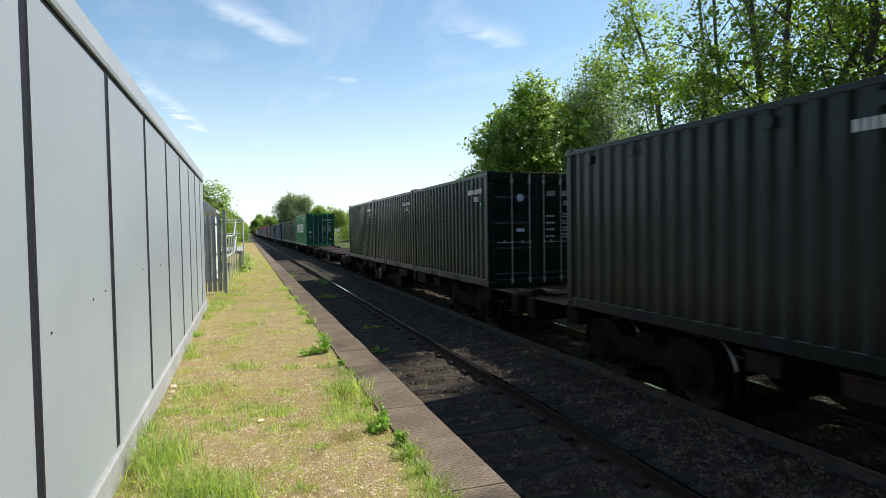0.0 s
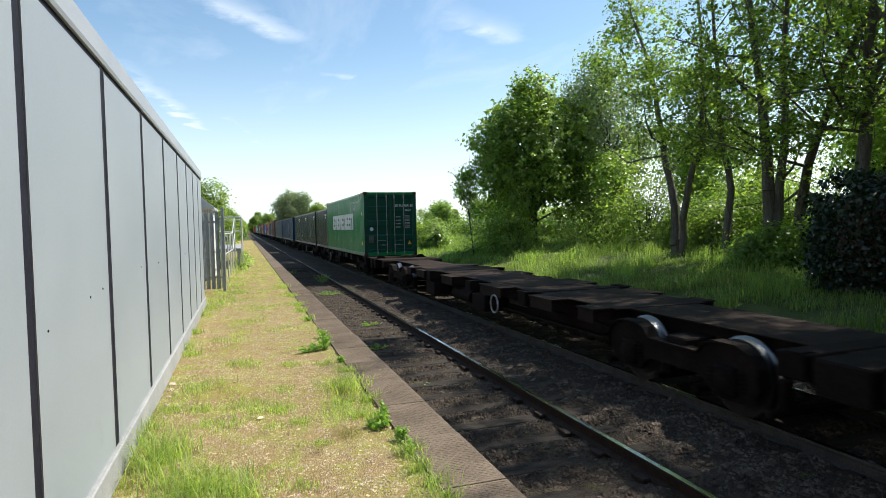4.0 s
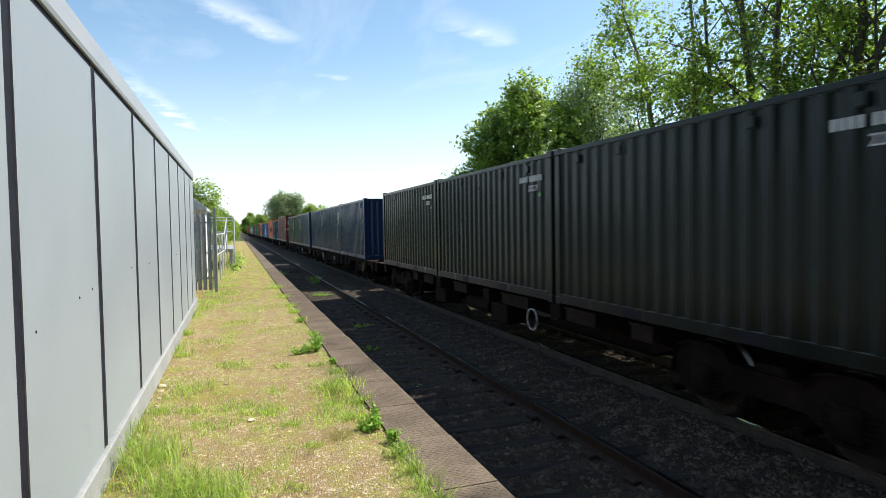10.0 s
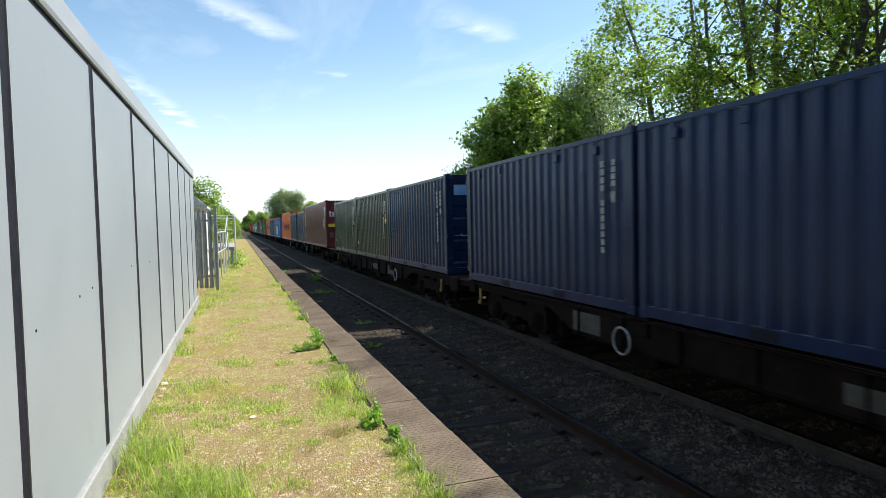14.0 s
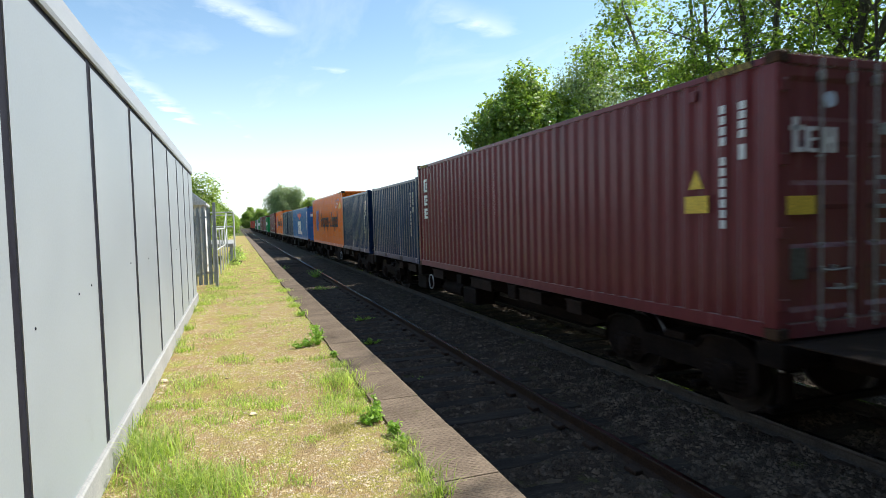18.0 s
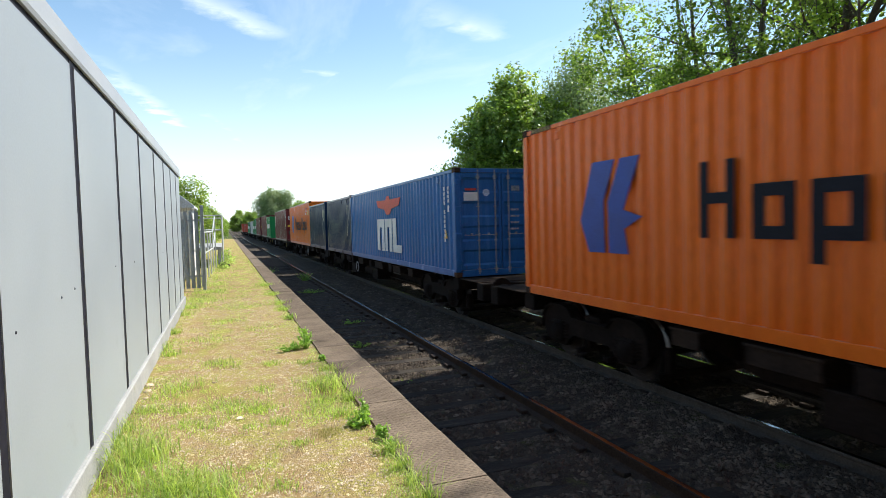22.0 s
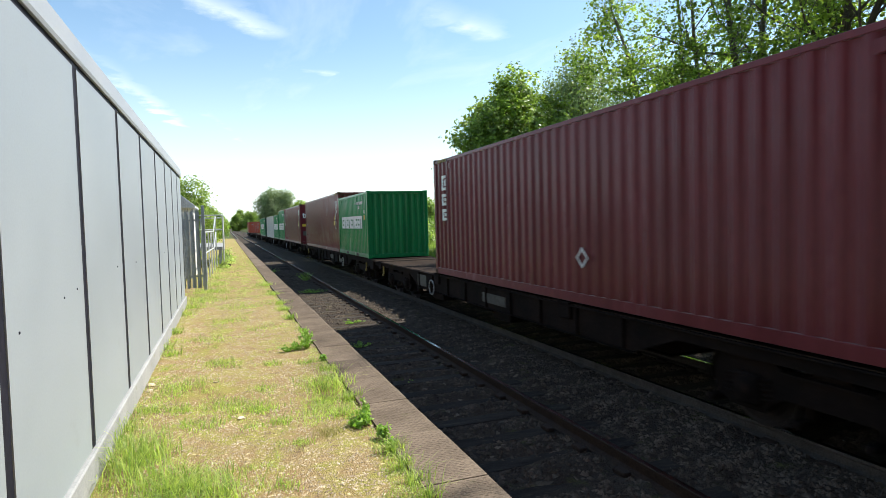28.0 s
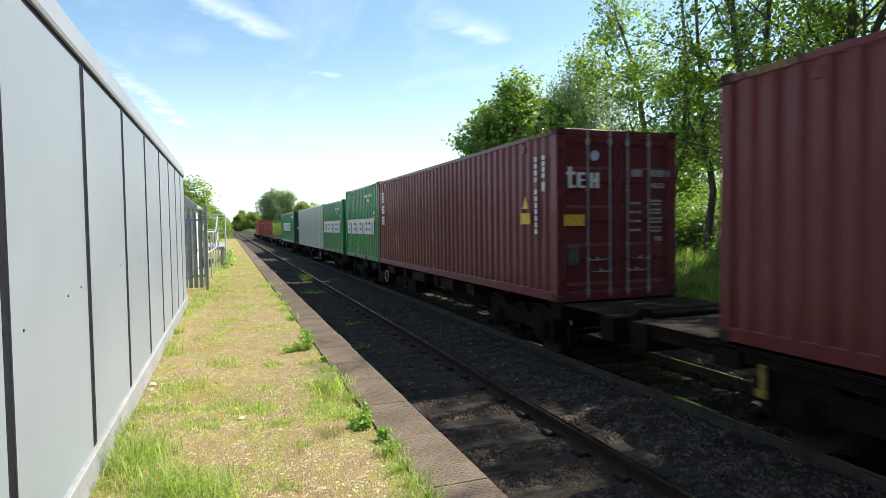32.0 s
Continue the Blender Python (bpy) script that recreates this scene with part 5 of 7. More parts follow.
def wagon(outer_near, outer_far, number, sided):
    """A low container flat: bed from y = 0 to BED, z = 0 on the rails, bogies under both ends. sided: with deep
    side sills and a full deck; otherwise a narrow spine with cross beams."""
    wg = holder("container_wagon", "grimy brown flat wagon with deep side sills" if sided else
                "grimy brown spine wagon with open bogies", "rail wagon", "wagons of the train")
    lo, hi = (-1.32 if outer_near else -0.3), BED + (1.32 if outer_far else (0.95 if sided else 0.3))
    ends = (outer_near, outer_far, sided)

    def sill(s):
        b = Build()
        y0, y1 = lo + 0.12, hi - 0.12
        x = s * 1.13
        web = [(y0, 0.94), (y0, 0.80), (3.6, 0.80), (4.4, 0.50), (BED - 4.4, 0.50), (BED - 3.6, 0.80), (y1, 0.80), (y1, 0.94)]
        b.prism(web, "x", x - 0.012, x + 0.012)
        b.box(x - 0.07, y0, 0.93, x + 0.07, y1, 0.955, 0.004)
        for a, c, d, e in ((4.4, 0.49, BED - 4.4, 0.49),):
            b.quad_strip([[(x - 0.07, a, c), (x + 0.07, a, c)], [(x - 0.07, d, e), (x + 0.07, d, e)]])
        for k in range(9):
            yy = 4.6 + k * (BED - 9.2) / 8
            b.box(x - 0.065, yy - 0.008, 0.50, x + 0.065, yy + 0.008, 0.93)
        return b.mesh("side_sill", M["steel"])

    def spine():
        b = Build()
        for x in (-0.5, 0.5):
            b.prism([(lo + 0.1, 0.95), (lo + 0.1, 0.68), (3.5, 0.68), (4.4, 0.40), (BED - 4.4, 0.40), (BED - 3.5, 0.68), (hi - 0.1, 0.68), (hi - 0.1, 0.95)], "x", x - 0.012, x + 0.012)
        b.box(-0.62, 4.3, 0.385, 0.62, BED - 4.3, 0.40)
        return b.mesh("centre_sill", M["steel"])

    part("centre_sill", cached(("spine",) + ends, spine), None, wg)
    if sided:
        for s in (-1, 1):
            part("side_sill", cached(("sill", s) + ends, lambda s=s: sill(s)), None, wg)

    def deck(a, c):
        b = Build()
        w = 1.16 if sided else (0.86 if 3.4 < (a + c) / 2 < BED - 3.4 else 0.64)
        z = 0.952
        b.box(-w, a, z, w, c, z + 0.018, 0.004)
        return b.mesh("deck_plate", M["deck"])

    for a, c in ((lo + 0.13, 3.4), (3.44, 7.0), (7.04, BED - 7.04), (BED - 7.0, BED - 3.44), (BED - 3.4, hi - 0.13)):
        part("deck_plate", cached(("deck", a, c) + ends, lambda a=a, c=c: deck(a, c)), None, wg, "rusty deck plate")

    def beam():
        b = Build().box(-1.2, -0.17, 0.72, 1.2, 0.17, 0.985, 0.015)
        return b.mesh("cross_beam", M["steel"])

    def bracket():
        b = Build().prism([(-0.16, 0.72), (-0.16, 0.949), (0.16, 0.949), (0.16, 0.72)], "x", -1.13, 1.13)
        return b.mesh("cross_beam", M["steel"])

    def outrigger(s, long_):
        b = Build().box(s * 0.862, 0, 0.935, s * 1.2, long_, 0.966, 0.004)
        b.box(s * 1.14, 0.03, 0.74, s * 1.18, long_ - 0.03, 0.934, 0.004)
        for k in (0.06, long_ - 0.08):
            b.prism([(s * 0.52, 0.55), (s * 0.52, 0.933), (s * 1.13, 0.933), (s * 1.13, 0.8)], "y", k, k + 0.014)
        return b.mesh("outrigger", M["deck"])

    if not sided:
        for y, long_ in ((3.6, 0.5), (4.9, 0.9), (7.1, 1.2), (10.2, 0.9), (12.7, 0.9), (14.2, 0.5)):
            for s in (-1, 1):
                part("outrigger", cached(("outrigger", s, long_), lambda s=s, long_=long_: outrigger(s, long_)), None, wg, "rusty side outrigger plate").matrix_basis = pose(0, y, 0)
    L1, L2 = L20 + GAP / 2, 2 * L20 + 1.5 * GAP
    for y in (0.12, L1, L2, BED - 0.12):
        part("cross_beam", cached("beam", beam), None, wg).matrix_basis = pose(0, y, 0)
    for y in (7.6, 9.2, 10.8):
        part("cross_beam", cached("bracket", bracket), None, wg).matrix_basis = pose(0, y, 0)

    def headstock():
        b = Build().box(-1.22, -0.16, 0.62, 1.22, 0.16, 0.99, 0.02)
        b.box(-1.0, -0.17, 0.8, -0.86, -0.155, 0.9).box(0.86, -0.17, 0.8, 1.0, -0.155, 0.9)
        return b.mesh("headstock", M["steel"])

    def end_deck():
        return Build().box(-1.2, 0, 0.985, 1.2, 1.1, 1.002, 0.004).mesh("end_plate", M["deck"])

    def buffer(s, d):
        b = Build().tube((s * 0.87, 0, 0.9), (s * 0.87, d * 0.28, 0.9), 0.10, n=14)
        b.lathe([(0.0, d * 0.38), (0.15, d * 0.37), (0.22, d * 0.34), (0.22, d * 0.32), (0.075, d * 0.31), (0.075, d * 0.2)], (s * 0.87, 0, 0.9), "y", 20)
        return b.mesh("buffer", M["steel"], True)

    def hook(d):
        b = Build().box(-0.04, 0, 0.78, 0.04, d * 0.3, 0.9, 0.01)
        return b.mesh("coupling", M["steel"])

    def hose(d):
        b = Build()
        pts = [Vector((0.35, d * (0.02 + 0.42 * i / 8), 0.74 - 0.32 * math.sin(math.pi * i / 8))) for i in range(9)]
        for p, q in zip(pts, pts[1:]):
            b.tube(p, q, 0.024, n=6, caps=False)
        return b.mesh("brake_hose", M["gasket_and_shade"], True)

    for y, d, outer in ((lo, -1, outer_near), (hi, 1, outer_far)):
        part("headstock", cached("headstock", headstock), None, wg).matrix_basis = pose(0, y, 0)
        part("coupling", cached(("hook", d), lambda d=d: hook(d)), None, wg, "coupling hook").matrix_basis = pose(0, y, 0)
        part("brake_hose", cached(("hose", d), lambda d=d: hose(d)), None, wg, "black rubber hose").matrix_basis = pose(0, y, 0)
        if outer:
            part("end_plate", cached("end_deck", end_deck), None, wg, "rusty end plate").matrix_basis = pose(0, y + 0.1 if d < 0 else y - 1.2, 0)
            for s in (-1, 1):
                part("buffer", cached(("buffer", s, d), lambda s=s, d=d: buffer(s, d)), None, wg, "round steel buffer").matrix_basis = pose(0, y, 0)

    def spigot():
        b = Build().box(-0.1, -0.09, 0.98, 0.1, 0.09, 1.003, 0.006)
        return b.mesh("spigot", M["steel"])

    for y in (0.09, L20 - 0.09, L20 + GAP + 0.09, 2 * L20 + GAP - 0.09, 2 * (L20 + GAP) + 0.09, BED - 0.09):
        for s in (-1, 1):
            part("spigot", cached("spigot", spigot), None, wg).matrix_basis = pose(s * 1.1, y, 0)

    def hand_wheel():
        b = Build().ring((0, 0, 0), "x", 0.19, 0.017, 28, 8)
        return b.mesh("hand_wheel", M["white_worn"], True)

    hw = part("hand_wheel", cached("hand_wheel", hand_wheel), None, wg, "white brake hand wheel")
    hw.matrix_basis = pose(-1.21, ((12.6 if number % 2 else 5.4) if sided else (11.15 if number % 2 else (6.9 if number in (4, 8) else 7.4))), 0.6)

    def spokes():
        b = Build().tube((0.35, 0, 0), (-0.02, 0, 0), 0.03, n=8)
        for k in range(3):
            a = k * math.pi / 3
            b.tube((0, -0.19 * math.cos(a), -0.19 * math.sin(a)), (0, 0.19 * math.cos(a), 0.19 * math.sin(a)), 0.01, n=5)
        return b.mesh("spoke", M["steel"])

    part("spoke", cached("spokes", spokes), None, hw)

    def brake_box():
        return Build().box(-1.1, 0, 0.30, -0.62, 0.8, 0.68, 0.02).mesh("brake_gear_box", M["steel"])

    def tank():
        b = Build().tube((-0.85, 0, 0.5), (-0.85, 1.3, 0.5), 0.17, n=14)
        return b.mesh("air_tank", M["steel"], True)

    def panel_(z0, z1, w):
        return Build().box(-1.16, 0, z0, -1.146, w, z1, 0.003).mesh("data_panel", M["data"])

    def lever():
        b = Build().box(-1.19, 0, 0.56, -1.15, 0.07, 0.84, 0.008).box(-1.21, -0.03, 0.5, -1.17, 0.1, 0.58, 0.008)
        return b.mesh("lever", M["yellow_dull"])

    part("brake_gear_box", cached("brake_box", brake_box), None, wg).matrix_basis = pose(0, 8.2, 0)
    part("brake_gear_box", cached("brake_box", brake_box), None, wg).matrix_basis = pose(0, 12.0, 0)
    part("air_tank", cached("tank", tank), None, wg).matrix_basis = pose(0, 9.4, 0)
    if sided:
        part("data_panel", cached("panel_a", lambda: panel_(0.55, 0.86, 0.75)), None, wg, "grey-white data panel").matrix_basis = pose(0, 5.9 if number % 2 == 0 else 13.2, 0)
        part("data_panel", cached("panel_b", lambda: panel_(0.6, 0.8, 1.1)), None, wg, "faded grey-green panel").matrix_basis = pose(0, 8.3, 0)
        part("lever", cached("lever", lever), None, wg, "dull yellow lever").matrix_basis = pose(0, 0.6, 0)
        part("lever", cached("lever", lever), None, wg, "dull yellow lever").matrix_basis = pose(0, BED - 0.6, 0)
    else:
        part("data_panel", cached("panel_c", lambda: Build().box(-0.53, 0, 0.5, -0.513, 0.9, 0.76, 0.003).mesh("data_panel", M["data"])), None, wg, "grey-white data panel").matrix_basis = pose(0, 7.2, 0)
    sets = []
    bogie(wg, 1.75 if outer_near else 2.0, sets)
    bogie(wg, BED - (1.75 if outer_far else 2.0), sets)
    return wg, sets


DARK = "dark green corrugated shipping container on a flat wagon"
NAVY = "navy blue corrugated shipping container on a flat wagon"
OXIDE = "oxide-red corrugated tall container with white lettering"
FREIGHT = []   # thing, place along the train, height over the ground
WHEELS = []


def build_train():
    s = -62.6
    # outer end first on even wagons; each entry: its load from front to back, then the gap behind it
    D = lambda end="wall": small_box("olive", end, DARK)
    plan = [
        ([D(), D(), D()], 3.35),
        ([D("doors"), D(), D()], 0.85),
        ([], 3.35),
        ([green_box(L40, HIGH, "doors", "bright green tall container with white block lettering", 9.55, 2.75, 1.2, 2.0, "door_green_shaded"), D()], 0.85),
        ([D("doors"), D(), D()], 3.35),
        ([small_box("blue", "wall", NAVY, "upright") for _ in range(3)], 1.5),
        ([small_box("blue", "doors", "navy blue container with a pale sticker on its door", "upright", True),
          small_box("moss", "wall", "olive green corrugated shipping container", "upright"), small_box("moss", "wall", "olive green corrugated shipping container", "upright")], 3.35),
        ([oxide_box(OXIDE), small_box("blue", "wall", NAVY, "upright")], 0.85),
        ([small_box("blue", "doors", "navy blue container with a pale sticker on its door", "upright", True), orange_box("orange tall container with dark block lettering")], 3.35),
        ([blue_box("mid blue container with white lettering and a red emblem"), small_box("blue", "wall", NAVY, "upright")], 0.85),
        ([small_box("blue", "doors", "navy blue container with a pale sticker on its door", "upright", True), orange_box("orange tall container with dark block lettering")], 3.35),
        ([diamond(oxide_box(OXIDE, sign=0.66)), None], 1.5),
        ([green_box(L20, LOW, "wall", "bright green short container with white block lettering", 5.15, 0.95, 1.15, 1.66), oxide_box("red-brown corrugated tall container beside a green one", "wall", "brown", HIGH, False)], 3.35),
        ([oxide_box(OXIDE), green_box(L20, HIGH, "wall", "bright green container with a white lettered band", 5.6, 0.6, 1.0, 1.6)], 0.85),
        ([green_box(L20, LOW, "wall", "bright green container with a white lettered band", 5.6, 0.6, 1.0, 1.6), container("pale", L40, LOW, "wall", "pale grey weathered container")], 3.35),
        ([green_box(L40, LOW, "doors", "bright green container with white block lettering", 9.5, 3, 1.0, 1.7, "door_green_shaded"), None], 0.85),
        ([], 3.35),
        ([], 0.85),
        ([container("coral", L40, LOW, "doors", "coral red container at the end of the train")], 3.35),
    ]
    for n, (boxes, gap) in enumerate(plan):
        w, sets = wagon(n % 2 == 1, n % 2 == 0, n, n in (5, 6, 11, 12))
        FREIGHT.append((w, s, RAIL))
        WHEELS.extend((ob, s + y) for ob, y in sets)
        at = s
        for c in boxes:
            if c is None:
                continue
            FREIGHT.append((c, at, CONT_Z))
            long_ = any(ch.name.startswith("side_wall") and ch.dimensions.y > 8 for ch in c.children) or max(v.co.y for v in c.children[0].data.vertices) > 8
            at += (L40 if long_ else L20) + GAP
        s += BED - 0.008 + gap


build_train()


def motions():
    """The train rolls towards the camera and past it; its wheels turn."""
    for ob, s, z in FREIGHT:
        walk(ob, [(t, pose(FAR, s - run(t), z)) for t in STEPS])
    for ob, s in WHEELS:
        m = ob.matrix_basis.copy()
        place = m.translation.copy()
        # turning is keyed while the wheel is near enough to be seen
        ts = [0.1 * i / 1.25 for i in range(401)]
        near = [t for t in ts if -9 < s - run(t) < 30]
        if not near:
            continue
        rows = [(0.0, 0.0)] if near[0] > 0 else []
        for t in near:
            rows.append((t, (run(t) - run(near[0])) / 0.456))
        if rows[-1][0] < 32:
            rows.append((32.0, rows[-1][1]))
        seen, keyed = set(), []
        for t, a in rows:
            if frame(t) not in seen:
                seen.add(frame(t))
                keyed.append((t, Matrix.Translation(place) @ Matrix.Rotation(a, 4, "X")))
        walk(ob, keyed)


# ---- trees and plants ----
def leaves(points, size, rnd, droop=0.3, shape_=1.3, normals=None, wild=0.5):
    """Small pointed leaves at the points: numpy arrays of vertices, and faces. normals: the way that the leaves face on the whole."""
    n = len(points)
    if normals is None:
        normals = np.tile((0.0, 0.0, 1.0), (n, 1))
        wild = 1.1
    face = normals + rnd.normal(0, wild, (n, 3))
    face /= np.linalg.norm(face, axis=1, keepdims=True) + 1e-9
    d = np.cross(face, rnd.normal(0, 1, (n, 3)))
    d[:, 2] -= droop * np.linalg.norm(d, axis=1)
    d /= np.linalg.norm(d, axis=1, keepdims=True) + 1e-9
    side = np.cross(d, face)
    side /= np.linalg.norm(side, axis=1, keepdims=True) + 1e-9
    s = (size * rnd.uniform(0.55, 1.35, n))[:, None]
    w = side * s * 0.5 / shape_ * 1.15
    p = points
    v = np.stack([p, p + d * s * 0.3 + w, p + d * s * 0.62 + w * 0.8, p + d * s, p + d * s * 0.62 - w * 0.8, p + d * s * 0.3 - w], 1).reshape(-1, 3)
    return v, np.arange(6 * n).reshape(-1, 6)


def leaf_mesh(name, v, f, material):
    me = bpy.data.meshes.new(name)
    me.vertices.add(len(v))
    me.vertices.foreach_set("co", np.asarray(v, np.float32).ravel())
    k = f.shape[1]
    me.loops.add(f.size)
    me.loops.foreach_set("vertex_index", f.astype(np.int32).ravel())
    me.polygons.add(len(f))
    me.polygons.foreach_set("loop_start", np.arange(0, f.size, k, dtype=np.int32))
    me.update(calc_edges=True)
    me.validate()
    me.materials.append(material)
    return me


def sprays(tips, count, each, reach, leaf_size, rnd, low=0.0):
    """Leaves in flat layers about the twigs, each layer tilted a little its own way."""
    knots = tips[rnd.randint(0, len(tips), max(count // 7, 1))]
    centre = knots[rnd.randint(0, len(knots), count)] + rnd.normal(0, reach * 0.75, (count, 3)) * (1, 1, 0.7)
    lean = rnd.normal(0, 0.42, (count, 3)) + (0, 0, 1)
    lean /= np.linalg.norm(lean, axis=1, keepdims=True)
    u = np.cross(lean, rnd.normal(0, 1, (count, 3)))
    u /= np.linalg.norm(u, axis=1, keepdims=True) + 1e-9
    w = np.cross(lean, u)
    a, r = rnd.uniform(0, 2 * np.pi, (count, each)), reach * np.sqrt(rnd.rand(count, each)) * rnd.uniform(0.6, 1.2, (count, 1))
    pts = centre[:, None] + u[:, None] * (r * np.cos(a))[..., None] + w[:, None] * (r * np.sin(a) * 0.7)[..., None] + lean[:, None] * rnd.normal(0, 0.06, (count, each, 1))
    pts = pts.reshape(-1, 3)
    facing = np.repeat(lean, each, 0)
    keep = pts[:, 2] > low
    return leaves(pts[keep], leaf_size, rnd, 0.35, 1.2, facing[keep], 0.42)


def bank_tree(x, y, stems, radius, reach, leaf_count, leaf_size, leaf_key, seed, label, bare=0.3, low=2.0, limbs=13):
    """A tall tree on the bank. stems: for each stem the points (east, north, up from the root) that it grows through."""
    rnd = np.random.RandomState(seed)
    b, tips = Build(), []

    def grow(p, d, length, r, level):
        steps = 3
        pts = [(p, r)]
        q, w = p.copy(), d.copy()
        for i in range(steps):
            w = w + rnd.normal(0, 0.24, 3)
            w[2] += 0.1
            w /= np.linalg.norm(w)
            q = q + w * length / steps
            pts.append((q.copy(), max(r * (1 - 0.68 * (i + 1) / steps), 0.004)))
        for (a, ra), (c, rc) in zip(pts, pts[1:]):
            b.tube(a, c, ra, rc, (6, 4, 3)[min(level - 1, 2)], False)
        if level >= 2:
            tips.extend(a for a, _ in pts[1:])
        if level == 3:
            return
        for _ in range(rnd.randint(4, 7) if level == 1 else rnd.randint(3, 5)):
            k = rnd.randint(0, steps)
            a = pts[k][0] + (pts[k + 1][0] - pts[k][0]) * rnd.rand()
            e = w * 0.7 + rnd.normal(0, 0.62, 3) + (0, 0, 0.12)
            e /= np.linalg.norm(e)
            grow(a, e, length * rnd.uniform(0.4, 0.7), max(pts[k][1] * rnd.uniform(0.28, 0.5), 0.004), level + 1)

    for n_, way in enumerate(stems):
        pts = [np.array((0.0, 0.0, -0.3))] + [np.array(p, float) for p in way]
        fine = []
        for a, c in zip(pts, pts[1:]):
            fine += [a + (c - a) * k / 3 for k in range(3)]
        fine.append(pts[-1])
        fine = [p + rnd.normal(0, 0.045, 3) * (k > 0) for k, p in enumerate(fine)]
        r0 = radius * (1.0 if n_ == 0 else 0.8)
        rad = [r0 * (1.0 - 0.78 * k / (len(fine) - 1)) * (1.25 if k == 0 else 1) for k in range(len(fine))]
        for k in range(len(fine) - 1):
            b.tube(fine[k], fine[k + 1], rad[k], rad[k + 1], 10, False)
        top = fine[-1][2]
        for j in range(limbs):
            t = bare + (1 - bare) * (j + rnd.rand()) / limbs
            k = min(int(t * (len(fine) - 1)), len(fine) - 2)
            a = fine[k] + (fine[k + 1] - fine[k]) * (t * (len(fine) - 1) - k)
            ang = 2.4 * j + seed + rnd.normal(0, 0.4)
            d = np.array((math.cos(ang), math.sin(ang), rnd.uniform(0.15, 0.75)))
            d /= np.linalg.norm(d)
            grow(a, d, reach * rnd.uniform(0.65, 1.1) * (1.15 - 0.45 * max(0.0, (a[2] / top - 0.6) / 0.4)), max(rad[k] * 0.36, 0.016), 1)
        grow(fine[-1], np.array((0.0, 0.0, 1.0)), reach * 0.6, rad[-1], 1)
    t = holder("tree", label, "tree", "trees beside the line")
    t.matrix_basis = pose(x, y, lie(x, y))
    part("trunk", b, M["bark"], t, "grey-brown trunk and limbs", True)
    v, f = sprays(np.array(tips), leaf_count // 9, 9, 0.3, leaf_size, rnd, low)
    part("crown", leaf_mesh("crown", v, f, M[leaf_key]), None, t, "leafy green crown with gaps")
    return t


def tree(name, x, y, height, spread, radius, leaf_count, leaf_size, leaf_key, seed, label, stems=1, bare=0.3, lean=(0, 0),
         levels=4, category="tree", clump=0.45, upright=0.5, low=0.0, z=None):
    """Tapered trunk, forking limbs, and a crown of leaf clumps about the twigs."""
    rnd = np.random.RandomState(seed)
    b = Build()
    tips, parts_ = [], []

    def limb(p, d, length, r, level):
        steps = 4 if level < 2 else 3
        pts = [(p, r)]
        q, w = p.copy(), d.copy()
        for i in range(steps):
            w = w + rnd.normal(0, 0.16 if level == 0 else 0.22, 3)
            w[2] += 0.05 if level < 2 else 0.02
            w /= np.linalg.norm(w)
            q = q + w * length / steps
            pts.append((q.copy(), r * (1 - (0.5 if level == 0 else 0.62) * (i + 1) / steps)))
        n = 9 if level == 0 else (6 if level == 1 else 4)
        for (a, ra), (c, rc) in zip(pts, pts[1:]):
            parts_.append((a, c, ra, rc, n))
        if level >= levels - 2:
            for a, _ in pts[1:]:
                tips.append((a, level))
        if level == levels:
            return
        kids = rnd.randint(3, 6) if level else rnd.randint(6, 9)
        for _ in range(kids):
            t = rnd.uniform(bare if level == 0 else 0.3, 1.0)
            k = min(int(t * steps), steps - 1)
            a = pts[k][0] + (pts[k + 1][0] - pts[k][0]) * (t * steps - k)
            ang = rnd.uniform(0, 2 * np.pi)
            out = np.array([np.cos(ang), np.sin(ang), rnd.uniform(-0.1, 0.9) + upright * 0.4])
            e = 0.55 * w + out * (0.75 if level else 0.8) * np.array([spread / height * 2, spread / height * 2, 1])
            e /= np.linalg.norm(e)
            limb(a, e, length * rnd.uniform(0.42, 0.68) * (1.0 if level else 1.15 - 0.4 * t), max(pts[k][1] * rnd.uniform(0.4, 0.62), 0.006), level + 1)
        limb(pts[-1][0], w, length * 0.5, pts[-1][1], level + 1)

    for s in range(stems):
        a = 2 * np.pi * s / max(stems, 1) + seed
        off = 0.0 if stems == 1 else 0.22
        d = np.array([lean[0] + off * np.cos(a) * 1.1, lean[1] + off * np.sin(a) * 1.1, 1.0])
        d /= np.linalg.norm(d)
        limb(np.array([off * np.cos(a), off * np.sin(a), -0.15]), d, height * 0.62, radius * (1.0 if s == 0 else rnd.uniform(0.6, 0.9)), 0)
    # true size: the twigs end at the given height and spread
    tip = np.array([p for p, _ in tips])
    axis = np.array(lean) * height * 0.3
    wide = spread * 0.92 / np.percentile(np.hypot(tip[:, 0] - axis[0], tip[:, 1] - axis[1]), 96)
    tall = (height - clump) / np.percentile(tip[:, 2], 99.5)
    grow = np.array((wide, wide, tall))
    for a, c, ra, rc, n in parts_:
        b.tube(a * grow, c * grow, ra, rc, n, False)
    tip = tip * (wide, wide, tall)
    t = holder(name, label, category, "trees beside the line")
    t.matrix_basis = pose(x, y, lie(x, y) if z is None else z)
    part("trunk", b, M["bark"], t, "grey-brown trunk and limbs", True)
    v, f = sprays(tip, leaf_count // 9, 9, clump, leaf_size, rnd, low)
    part("crown", leaf_mesh("crown", v, f, M[leaf_key]), None, t, "leafy green crown")
    return t


